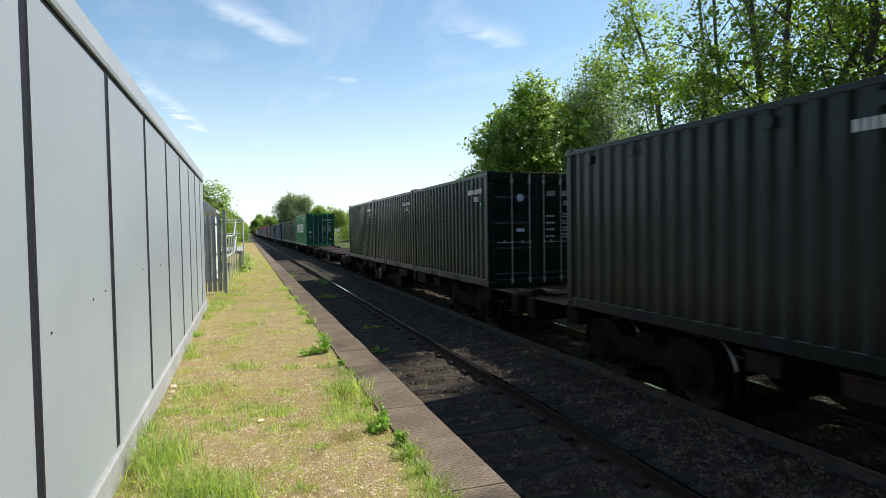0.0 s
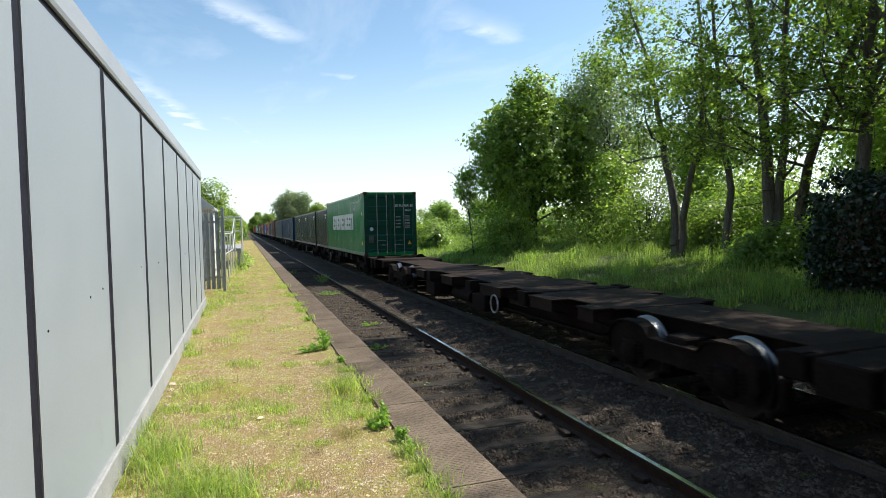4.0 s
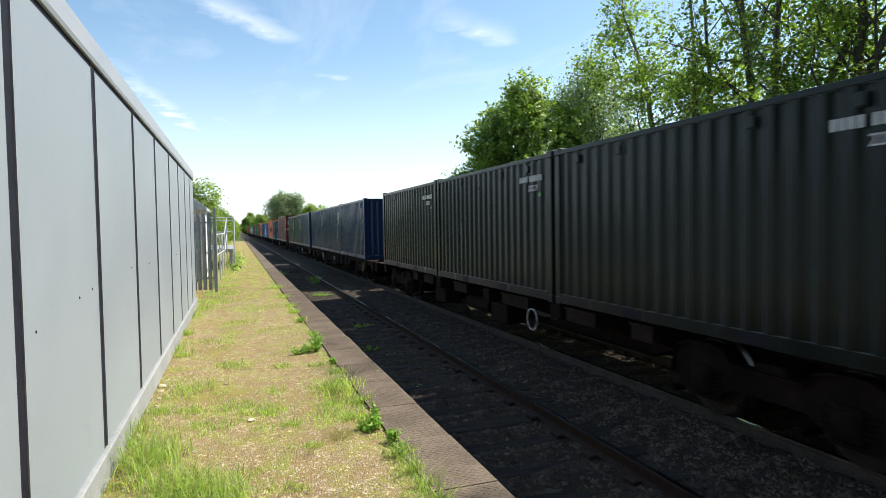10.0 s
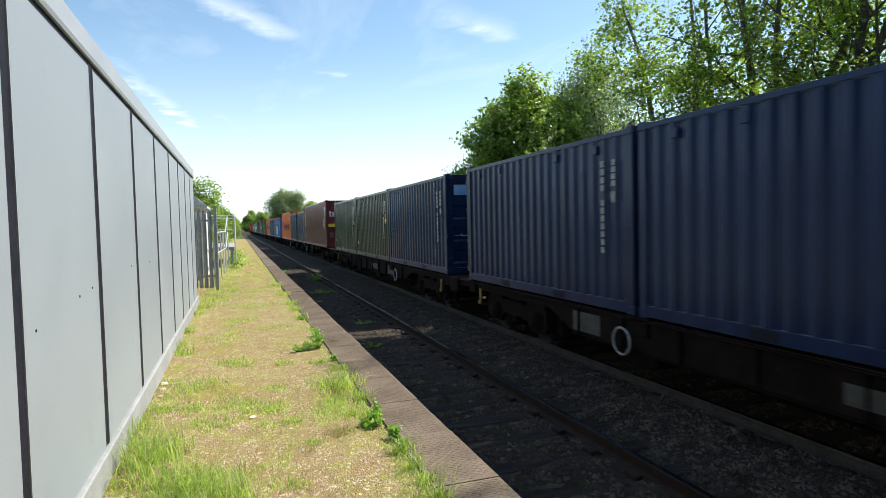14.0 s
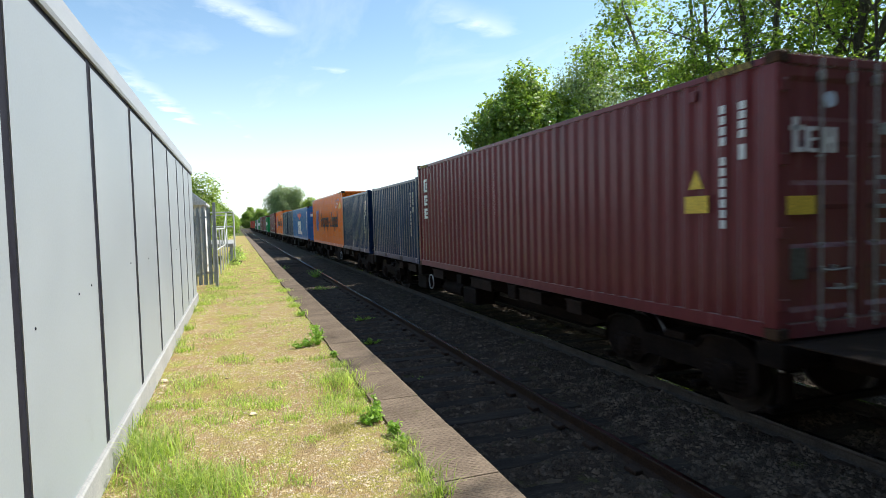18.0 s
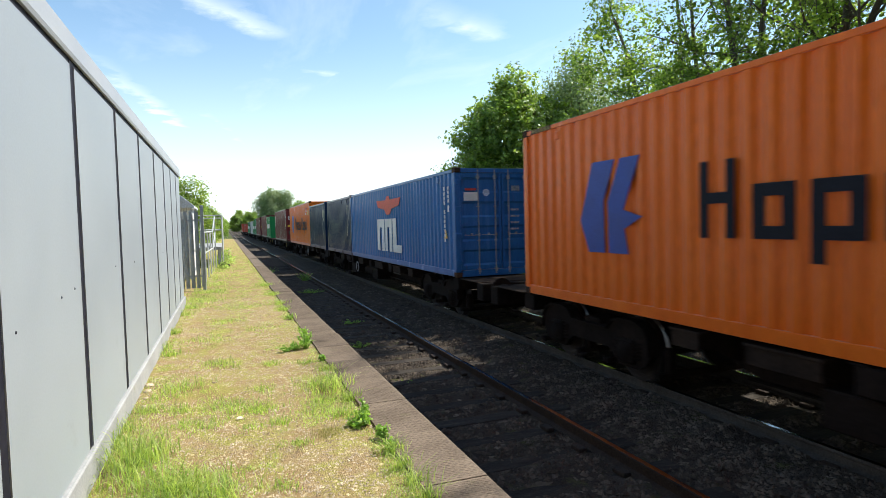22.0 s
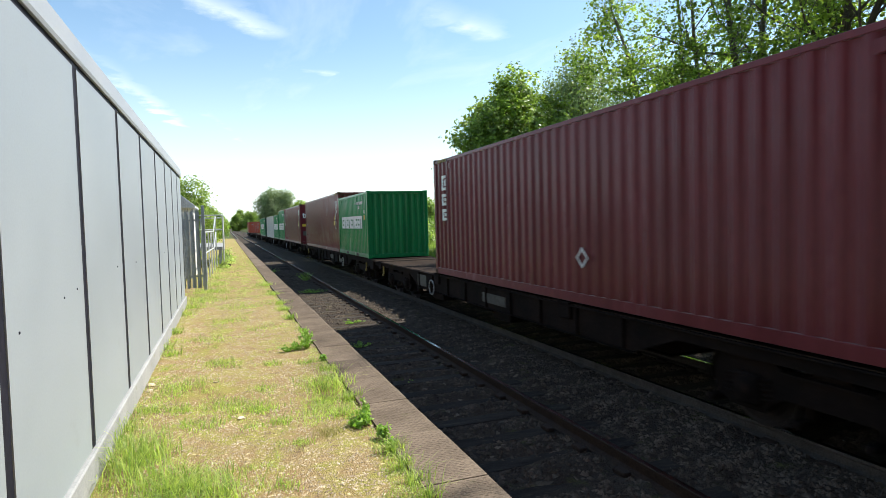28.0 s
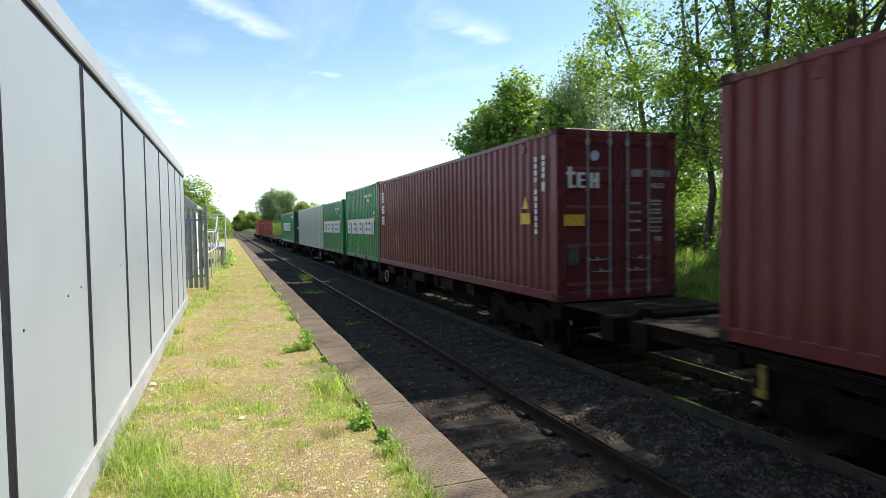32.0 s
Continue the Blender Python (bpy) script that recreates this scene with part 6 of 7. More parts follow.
def bush(name, x, y, rx, ry, h, count, leaf_size, key, seed, label, z=None, hollow=0.5, group="bushes beside the line"):
    """A shrub: thin stems from one root and leaf clumps in an uneven mound."""
    rnd = np.random.RandomState(seed)
    b = Build()
    ends = []
    for i in range(14):
        a, u = rnd.uniform(0, 6.28), rnd.uniform(0.3, 1)
        e = Vector((math.cos(a) * rx * 0.7 * u, math.sin(a) * ry * 0.7 * u, h * rnd.uniform(0.5, 0.95)))
        m = e * 0.5 + Vector((rnd.normal(0, 0.1), rnd.normal(0, 0.1), h * 0.1))
        b.tube((0, 0, -0.1), m, 0.03, 0.02, 5, False).tube(m, e, 0.02, 0.008, 4, False)
    n = count // 8
    d = rnd.normal(0, 1, (n, 3))
    d[:, 2] = np.abs(d[:, 2])
    d /= np.linalg.norm(d, axis=1, keepdims=True)
    r = hollow + (1 - hollow) * rnd.rand(n) ** 0.5
    bump = 1 + 0.28 * np.sin(d[:, 0] * 5 + seed) * np.cos(d[:, 1] * 4 + seed) + 0.12 * rnd.normal(0, 1, n)
    c = d * (r * bump)[:, None] * (rx, ry, h)
    c[:, 2] *= 0.95
    k = 0.12 * (rx + h)
    pts = np.repeat(c, 8, 0) + rnd.normal(0, k * 0.6, (n * 8, 3))
    facing = np.repeat(d + (0, 0, 0.5), 8, 0)
    keep = pts[:, 2] > 0.02
    v, f = leaves(pts[keep], leaf_size, rnd, 0.3, 1.3, facing[keep], 0.5)
    t = holder(name, label, "bush", group)
    t.matrix_basis = pose(x, y, lie(x, y) if z is None else z)
    part("stem", b, M["bark"], t)
    part("foliage", leaf_mesh("foliage", v, f, M[key]), None, t)
    return t


def dome_tree(name, x, y, height, radius, count, leaf_size, key, seed, label, lobes=22, low=0.0, loose=0.16, trunk=0.2, squash=1.0, shoots=6, taper=0.0):
    """A full-crowned tree: trunk and limbs inside a crown of leafy lobes with an uneven outline."""
    rnd = np.random.RandomState(seed)
    mid, half = (height + low) / 2, (height - low) / 2
    d = rnd.normal(0, 1, (lobes, 3))
    d /= np.linalg.norm(d, axis=1, keepdims=True)
    reach = rnd.uniform(0.45, 0.72, lobes)[:, None]
    centres = d * reach * (radius, radius * squash, half) + (0, 0, mid)
    centres[:, :2] *= (1 - taper * (centres[:, 2:] - mid) / half)
    size = rnd.uniform(0.26, 0.44, lobes) * min(radius, half) * min(1.0, (34 / lobes) ** 0.5)
    which = rnd.choice(lobes, count // 7, p=size ** 2 / (size ** 2).sum())
    e = rnd.normal(0, 1, (len(which), 3))
    e /= np.linalg.norm(e, axis=1, keepdims=True)
    r = size[which] * (0.55 + 0.55 * rnd.rand(len(which)) ** 0.5)
    core = centres[which] + e * r[:, None]
    pts = np.repeat(core, 7, 0) + rnd.normal(0, loose, (len(core) * 7, 3))
    facing = np.repeat(e + (0, 0, 0.6), 7, 0)
    # shoots that stand out of the crown
    k = rnd.choice(lobes, lobes * shoots)
    e = rnd.normal(0, 1, (len(k), 3)) + (0, 0, 0.7)
    e /= np.linalg.norm(e, axis=1, keepdims=True)
    base = centres[k] + e * size[k][:, None] * 0.9
    reach = (size[k] * rnd.uniform(0.25, 0.75, len(k)))[:, None]
    for j in range(16):
        u = rnd.rand(len(k))[:, None]
        pts = np.concatenate([pts, base + e * reach * u + rnd.normal(0, 1, base.shape) * reach * 0.16 * (1.3 - u)])
        facing = np.concatenate([facing, e + (0, 0, 0.6)])
    keep = pts[:, 2] > 0.05
    b = Build()
    b.tube((0, 0, -0.2), (0, 0, mid * 0.9), trunk, trunk * 0.5, 8, False)
    for c in centres:
        z = min(c[2] * 0.55, mid * 0.9)
        b.tube((0, 0, z), (c[0], c[1], c[2]), trunk * 0.3, 0.015, 5, False)
    t = holder(name, label, "tree", "trees beside the line")
    t.matrix_basis = pose(x, y, lie(x, y))
    part("trunk", b, M["bark"], t, "grey-brown trunk and limbs", True)
    v, f = leaves(pts[keep], leaf_size, rnd, 0.35, 1.25, facing[keep], 0.48)
    part("crown", leaf_mesh("crown", v, f, M[key]), None, t, "leafy green crown")
    return t


MAPLE = "tall broadleaf tree with a grey trunk and backlit leaves"
# the row of tall trees on the bank
bank_tree(14.0, 16.6, [[(0, 0.2, 1.7), (-0.1, 0.7, 4.1), (0, 1.4, 6.6), (-0.2, 2.2, 8.9)], [(0, -0.35, 1.9), (0, -1.0, 3.6), (0, -1.1, 5.8), (-0.1, -0.9, 9.6)]],
          0.17, 2.3, 14000, 0.092, "leaf_mid", 11, "forked broadleaf tree leaning over the bank", bare=0.36, low=1.6)
bank_tree(14.0, 14.4, [[(0, 0.1, 2.0), (0, 0.3, 4.0), (0, 0.6, 6.6), (0, 0.8, 11.4)]], 0.13, 2.1, 8500, 0.092, "leaf_mid", 12, "slim pale-barked tree with open limbs", bare=0.3, low=2.4)
bank_tree(14.0, 12.9, [[(0, 0.1, 2.0), (0, 0.35, 4.6), (0, 0.6, 6.6), (0, 1.2, 12.6)], [(0.2, -0.15, 2.0), (0.2, -0.2, 5.6), (0.3, -0.6, 12.0)]],
          0.2, 2.4, 14000, 0.092, "leaf_mid", 13, MAPLE, bare=0.32, low=2.2)
bank_tree(15.5, 13.3, [[(0, -0.1, 1.8), (0.1, -0.8, 4.2), (-0.2, -2.2, 6.4), (-0.3, -2.6, 11.6)]], 0.17, 2.4, 8500, 0.092, "leaf_mid", 14, MAPLE, bare=0.26, low=1.8)
bank_tree(14.0, 10.45, [[(0, -0.1, 2.2), (0, -0.25, 4.4), (-0.2, -0.4, 6.6), (-0.3, -0.8, 13.2)], [(0, -0.1, 2.2), (0, -0.3, 4.2), (0.3, -1.2, 6.6), (0.5, -2.0, 12.5)]],
          0.19, 2.8, 21000, 0.092, "leaf_mid", 15, MAPLE, bare=0.34, low=2.4, limbs=15)
bank_tree(17.0, 7.4, [[(0, 0, 4.0), (0.2, 0.2, 9.0), (0, 0.1, 14.6)]], 0.19, 3.2, 15000, 0.1, "leaf_mid", 16, MAPLE, bare=0.2, low=1.8, limbs=18)
bank_tree(15.0, 3.6, [[(0, 0, 4.0), (-0.3, 0.3, 8.5), (-0.2, 0.4, 14.0)]], 0.2, 3.4, 13000, 0.12, "leaf_mid", 17, MAPLE, bare=0.3, low=3.0, limbs=18)
bank_tree(15.6, -2.5, [[(0, 0, 4.0), (-0.2, -0.2, 8.0), (-0.1, 0.2, 12.6)]], 0.19, 3.6, 9000, 0.12, "leaf_mid", 18, MAPLE, bare=0.3, low=2.4, limbs=18)
for i, (x, y, h, r) in enumerate(((19.0, 17.4, 2.8, 1.4), (18.6, 20.4, 4.2, 1.6), (18.6, 13.0, 5.5, 1.9), (18.0, 11.4, 6.5, 1.8), (20.4, 11.2, 4.0, 1.7), (20.6, 8.0, 3.6, 1.8))):
    dome_tree("tree", x, y, h, r, int(1700 * r * r), 0.095, "leaf_fresh", 140 + i, "young airy tree behind the taller trunks", lobes=24, low=0.5, loose=0.26, trunk=0.05)
dome_tree("tree", 18.6, 8.6, 7.0, 2.3, 6500, 0.1, "leaf_fresh", 152, "leafy tree behind the front row", lobes=34, low=1.0, loose=0.28)
dome_tree("tree", 18.4, 5.2, 8.5, 2.8, 8000, 0.11, "leaf_fresh", 153, "leafy tree behind the front row", lobes=34, low=1.0, loose=0.28)
dome_tree("tree", 19.4, 21.2, 6.0, 2.0, 7000, 0.12, "leaf_fresh", 21, "slender pale green tree behind the bank", low=0.5, trunk=0.12)
# the dense rounded tree and the pale airy ones behind it
dome_tree("tree", 14.0, 27.2, 9.7, 3.7, 34000, 0.14, "leaf_dark", 31, "dense bushy tree leafed almost to the ground", lobes=72, low=0.1, shoots=8, loose=0.1, taper=0.55)
dome_tree("tree", 18.0, 26.5, 10.8, 3.0, 24000, 0.115, "leaf_pale", 32, "airy pale green willow with thin twigs", lobes=30, low=0.6, loose=0.3, trunk=0.14)
dome_tree("tree", 16.6, 24.5, 4.6, 2.0, 14000, 0.11, "leaf_fresh", 36, "young fresh green tree on the bank", low=0.1, trunk=0.08)
tree("sapling", 10.9, 27.8, 5.2, 0.75, 0.035, 1500, 0.11, "leaf_fresh", 34, "thin sapling bent above the bank", bare=0.45, lean=(-0.2, 0.0), levels=3, clump=0.3, category="sapling", low=2.4)
# undergrowth along the foot of the trees
SHRUB = "shady hazel undergrowth below the trees"
for i, (x, y, rx, h, key) in enumerate(((15.6, 20.5, 1.9, 3.0, "leaf_dark"), (18.0, 17.8, 2.0, 2.8, "leaf_fresh"), (17.2, 15.4, 1.7, 2.3, "leaf_fresh"), (18.9, 13.0, 2.0, 2.0, "leaf_fresh"),
                                        (16.9, 10.8, 1.6, 2.6, "leaf_mid"), (19.2, 8.2, 2.2, 3.4, "leaf_mid"), (18.4, 4.0, 2.2, 3.2, "leaf_mid"), (15.6, 23.4, 1.7, 2.8, "leaf_dark"), (21.5, 20.0, 2.2, 2.6, "leaf_mid"),
                                        (22.8, 14.5, 2.2, 2.0, "leaf_fresh"), (23.8, 7.0, 2.4, 2.2, "leaf_mid"), (12.8, 29.0, 1.7, 1.9, "leaf_dark"), (12.3, 26.0, 1.6, 2.2, "leaf_dark"), (13.6, 12.7, 0.8, 0.9, "leaf_fresh"), (14.3, 11.4, 0.9, 1.1, "leaf_fresh"), (19, -1, 2.5, 3, "leaf_mid"), (23, 1, 3, 3.5, "leaf_mid"),
                                        (15.4, 16.4, 0.9, 1.4, "leaf_mid"), (16.1, 18.4, 1.1, 1.8, "leaf_fresh"))):
    bush("bush", x, y, rx, rx * 1.1, h, 6500, 0.095, key, 50 + i, SHRUB)


def ivy_block():
    """An old wall overgrown with ivy on the bank."""
    rnd = np.random.RandomState(77)
    x0, y0, x1, y1, h = 10.9, 6.0, 13.0, 9.0, 1.9
    t = holder("ivy_wall", "old brick wall smothered in dark glossy ivy", "ivy wall")
    t.matrix_basis = pose(0, 0, 0.25)
    b = Build().box(x0 + 0.18, y0 + 0.18, -0.5, x1 - 0.18, y1 - 0.18, h - 0.15, 0.1)
    part("masonry", b, M["brick"], t, "hidden old brickwork")
    n = 26000
    face = rnd.randint(0, 5, n)
    u, v = rnd.rand(n), rnd.rand(n)
    p = np.zeros((n, 3))
    lump = 0.16 * rnd.normal(0, 1, n)
    for k in range(n):
        a, c = u[k], v[k]
        w = 0.12 * math.sin(a * 9) + 0.1 * math.sin(c * 7 + a * 4) + abs(lump[k])
        if face[k] == 0:
            p[k] = (x0 - w, y0 + a * (y1 - y0), c * h)
        elif face[k] == 1:
            p[k] = (x1 + w, y0 + a * (y1 - y0), c * h)
        elif face[k] == 2:
            p[k] = (x0 + a * (x1 - x0), y0 - w, c * h)
        elif face[k] == 3:
            p[k] = (x0 + a * (x1 - x0), y1 + w, c * h)
        else:
            p[k] = (x0 + a * (x1 - x0), y0 + c * (y1 - y0), h + w)
    vv, ff = leaves(p, 0.072, rnd, 0.7, 1.15)
    part("ivy", leaf_mesh("ivy", vv, ff, M["leaf_ivy"]), None, t, "dark glossy ivy leaves")


ivy_block()

# far along the line
FARTREE = "distant rounded tree beside the line"
dome_tree("tree", 11.8, 150, 12.4, 5.4, 26000, 0.27, "leaf_pale", 41, "large pale willow far along the line", low=0.5, loose=0.35, trunk=0.4)
dome_tree("tree", 18.5, 150, 7.4, 4.4, 14000, 0.3, "leaf_dark", 42, FARTREE, low=0.3, loose=0.35, trunk=0.3)
for i, (x, y, h, r, key) in enumerate(((16.5, 104, 5.2, 3.2, "leaf_dark"), (21, 100, 5.5, 3.0, "leaf_dark"), (24.5, 96, 5.2, 3, "leaf_mid"), (29, 88, 5.0, 3.4, "leaf_dark"), (34, 80, 5.2, 4, "leaf_dark"), (23, 68, 3.6, 2.6, "leaf_fresh"),
                                       (28, 60, 4.2, 3, "leaf_dark"), (-1.3, 200, 7.4, 2.7, "leaf_fresh"), (6.5, 432, 12, 6, "leaf_dark"), (12.5, 450, 14, 8, "leaf_dark"), (20, 430, 13, 7, "leaf_dark"), (28, 425, 13, 10, "leaf_dark"), (30, 300, 11, 8, "leaf_dark"), (-12, 430, 13, 9, "leaf_mid"), (-3.4, 150, 6.6, 2.8, "leaf_mid"), (-1.7, 112, 4.5, 2.3, "leaf_fresh"), (-3.0, 86, 4.4, 2.2, "leaf_mid"), (15, 400, 11, 5, "leaf_dark"), (-6, 400, 10, 5, "leaf_dark"), (24, 230, 9, 6, "leaf_dark"),
                                       (-3.6, 84, 3.7, 2.4, "leaf_mid"), (-6.5, 120, 5.5, 3.5, "leaf_mid"), (-9, 200, 8.0, 5, "leaf_dark"), (-11, 300, 10, 6, "leaf_mid"))):
    dome_tree("tree", x, y, h, r, 9000, max(0.2, 0.0016 * y), key, 60 + i, FARTREE, lobes=16, low=0.1, loose=0.09 * r)
for i, (x, y, r, h) in enumerate(((11, 95, 2.4, 2.2), (14, 75, 2.4, 2.2), (17, 55, 2.4, 1.5), (18.5, 46, 2.2, 1.3), (22, 40, 2.6, 1.8), (10.5, 130, 3, 2.6), (26, 50, 3.4, 2.2), (19, 34, 2.2, 1.7), (13.2, 42, 1.2, 1.1), (11.6, 36, 0.9, 0.8))):
    bush("bush", x, y, r, r * 1.4, h, 6500, 0.16, "leaf_mid" if i % 2 else "leaf_dark", 90 + i, "sunlit scrub along the fence line")
# behind the wall and the railings
dome_tree("tree", -3.3, 36.5, 5.6, 2.5, 36000, 0.1, "leaf_dark", 81, "leafy garden tree behind the railings", low=0.1)
dome_tree("tree", -2.3, 44, 4.0, 2.0, 34000, 0.085, "leaf_mid", 82, "leafy garden tree behind the railings", low=0.1)
dome_tree("tree", -1.9, 58, 3.7, 1.9, 22000, 0.11, "leaf_mid", 83, "leafy garden tree behind the railings", low=0.1)
for i, (x, y, r, h) in enumerate(((-2.6, 30, 1.2, 1.7), (-2.4, 38, 1.2, 1.6), (-2.2, 52, 1.4, 1.6), (-2.6, 66, 1.6, 2.0), (-3.2, 84, 2, 2.5))):
    bush("bush", x, y, r, r * 1.6, h, 3200, 0.14, "leaf_fresh", 120 + i, "overgrown shrub behind the railings")


# ---- grass ----
def blades(spots, height, width, rnd, lean=0.5, per=1):
    """Curved, pointed blades of grass on the spots."""
    n = len(spots)
    a = rnd.uniform(0, 2 * np.pi, n)
    h = height * rnd.uniform(0.4, 1.3, n)
    l = rnd.uniform(0.1, 1.0, n) * lean * h
    side = np.stack([-np.sin(a), np.cos(a), 0 * a], 1) * (width * rnd.uniform(0.6, 1.2, n))[:, None]

    def at(out, up):
        return spots + np.stack([np.cos(a) * l * out, np.sin(a) * l * out, h * up], 1)

    low, mid, top = at(0.12, 0.42), at(0.45, 0.8), at(1.0, 0.96)
    v = np.stack([spots - side, spots + side, low + side * 0.85, mid + side * 0.6, top + side * 0.1, top - side * 0.1, mid - side * 0.6, low - side * 0.85], 1).reshape(-1, 3)
    f = (np.arange(n) * 8)[:, None, None] + np.array(((0, 1, 2, 7), (7, 2, 3, 6), (6, 3, 4, 5)))
    return v, f.reshape(-1, 4)


def meadow():
    """Long grass on the bank."""
    rnd = np.random.RandomState(9)
    out = []
    while len(out) < 90000:
        x, y = 8.7 + 8.5 * rnd.rand() ** 1.1, 3 + 45 * rnd.rand() ** 1.7
        if 10.9 < x < 13 and 6 < y < 9.3:
            continue
        if noise.noise(Vector((x * 0.6, y * 0.6, 4))) < -0.25:
            continue
        out.append((x, y, lie(x, y) - 0.01))
    out = np.array(out)
    tall = np.array([noise.noise(Vector((p[0] * 0.9, p[1] * 0.9, 11))) > 0.12 for p in out])
    v, f = blades(out[~tall], 0.19, 0.0055, rnd, 1.0)
    thing("meadow_grass", leaf_mesh("meadow_grass", v, f, M["grass"]), None, "knee-low sunlit grass on the bank", "grass", kind="stuff")
    v, f = blades(out[tall], 0.4, 0.0055, rnd, 0.9)
    thing("long_grass", leaf_mesh("long_grass", v, f, M["grass"]), None, "long sunlit meadow grass on the bank", "grass", kind="stuff")
    d = np.array([out[i] for i in rnd.choice(len(out), 14000)]) + rnd.normal(0, 0.1, (14000, 3)) * (1, 1, 0)
    d = d[(d[:, 0] < 11) & (d[:, 1] < 14)]
    v, f = blades(d, 0.24, 0.004, rnd, 1.1)
    thing("dry_grass", leaf_mesh("dry_grass", v, f, M["straw"]), None, "dry straw-coloured stalks among the grass", "grass", kind="stuff")


meadow()


def turf():
    """Thin short grass in patches on the platform."""
    rnd = np.random.RandomState(10)
    out = []
    while len(out) < 46000:
        y = 3.3 + 34 * rnd.rand() ** 2.0
        x = rnd.uniform(-0.9, 1.07)
        k = noise.noise(Vector((x * 2.3, y * 1.5, 2))) + 0.6 * noise.noise(Vector((x * 6, y * 6, 6)))
        edge = max(0.0, 1 - abs(x + 0.8) / 0.3) + 0.9 * max(0.0, 1 - abs(x - 1.0) / 0.2)
        if k + 0.5 * edge + min(0.3, 0.03 * (y - 5)) < 0.3 + 0.2 * rnd.rand():
            continue
        out.append((x, y, earth_top(x, y) - 0.004))
    v, f = blades(np.array(out), 0.026, 0.0016, rnd, 1.3)
    thing("short_grass", leaf_mesh("short_grass", v, f, M["turf"]), None, "short trodden grass on the platform", "grass", kind="stuff")
    far = np.stack([rnd.uniform(-2.2, 1.0, 16000), 15 + 60 * rnd.rand(16000) ** 1.5, np.full(16000, -0.02)], 1)
    far = far[[noise.noise(Vector((p[0] * 1.6, p[1] * 0.9, 2))) + (0.5 if p[0] < -0.3 else 0) + (0.25 if p[0] > 0.8 else 0) > 0.12 for p in far]]
    v, f = blades(far, 0.06, 0.004, rnd, 1.0)
    thing("rough_grass", leaf_mesh("rough_grass", v, f, M["turf"]), None, "rough grass along the platform", "grass", kind="stuff")


turf()


def tuft(x, y, spread, height, count, seed, key="turf", width=0.0034, label="bright tuft of grass on the platform", group="grass tufts"):
    rnd = np.random.RandomState(seed)
    p = np.stack([rnd.normal(0, spread, count), rnd.normal(0, spread, count), np.zeros(count)], 1)
    v, f = blades(p, height, width, rnd, 1.7)
    o = thing("grass_tuft", leaf_mesh("grass_tuft", v, f, M[key]), None, label, "grass", group, kind="stuff")
    o.matrix_basis = pose(x, y, earth_top(x, y) - 0.006)
    return o


def weed(x, y, r, h, count, seed, label="leafy green weed at the platform edge"):
    """A broad-leaved weed: thin stems with toothed leaves along them."""
    rnd = np.random.RandomState(seed)
    b = Build()
    pts = []
    for i in range(max(6, count // 9)):
        a, u = rnd.uniform(0, 6.28), rnd.uniform(0.2, 1)
        e = Vector((math.cos(a) * r * u, math.sin(a) * r * u, h * rnd.uniform(0.4, 1.0)))
        b.tube((0, 0, -0.02), e, 0.004, 0.002, 4, False)
        for k in range(14):
            t = rnd.uniform(0.3, 1.05)
            q = e * t
            pts.append((q.x + rnd.normal(0, 0.012), q.y + rnd.normal(0, 0.012), max(q.z, 0.01)))
    v, f = leaves(np.array(pts), 0.03, rnd, 0.15, 1.6)
    o = holder("weed", label, "weed", "weeds on the platform")
    o.matrix_basis = pose(x, y, -0.015)
    tagged(part("stem", b, M["weed"], o), kind="stuff")
    tagged(part("foliage", leaf_mesh("foliage", v, f, M["weed"]), None, o), kind="stuff")
    return o


def palisade():
    """Steel palisade fence across the platform, ending in a post."""
    fence = holder("palisade_fence", "galvanised steel palisade fence with pointed pales", "fence")
    y = 17.25
    post = Build().box(-0.64, y - 0.05, -0.3, -0.56, y + 0.05, 2.27, 0.006)
    part("fence_post", post, M["galv"], fence)
    for z in (0.35, 1.85):
        part("fence_rail", Build().box(-3.3, y - 0.012, z, -0.64, y + 0.03, z + 0.05, 0.004), M["galv"], fence)
    for i in range(18):
        x = -0.745 - i * 0.13
        b = Build()
        prof = [(x - 0.048, y - 0.02), (x - 0.016, y - 0.045), (x + 0.016, y - 0.045), (x + 0.048, y - 0.02), (x + 0.043, y - 0.016), (x + 0.014, y - 0.04), (x - 0.014, y - 0.04), (x - 0.043, y - 0.016)]
        b.prism(prof, "z", 0.06, 2.1)
        for dx in (-0.026, 0.0, 0.026):
            k = len(b.v)
            b.v += [(x + dx - 0.012, y - 0.035, 2.1), (x + dx + 0.012, y - 0.035, 2.1), (x + dx * 1.6, y - 0.045, 2.22), (x + dx, y - 0.03, 2.1)]
            b.f += [(k, k + 1, k + 2), (k + 1, k + 3, k + 2), (k + 3, k, k + 2)]
        part("pale", b, M["galv"], fence)


palisade()


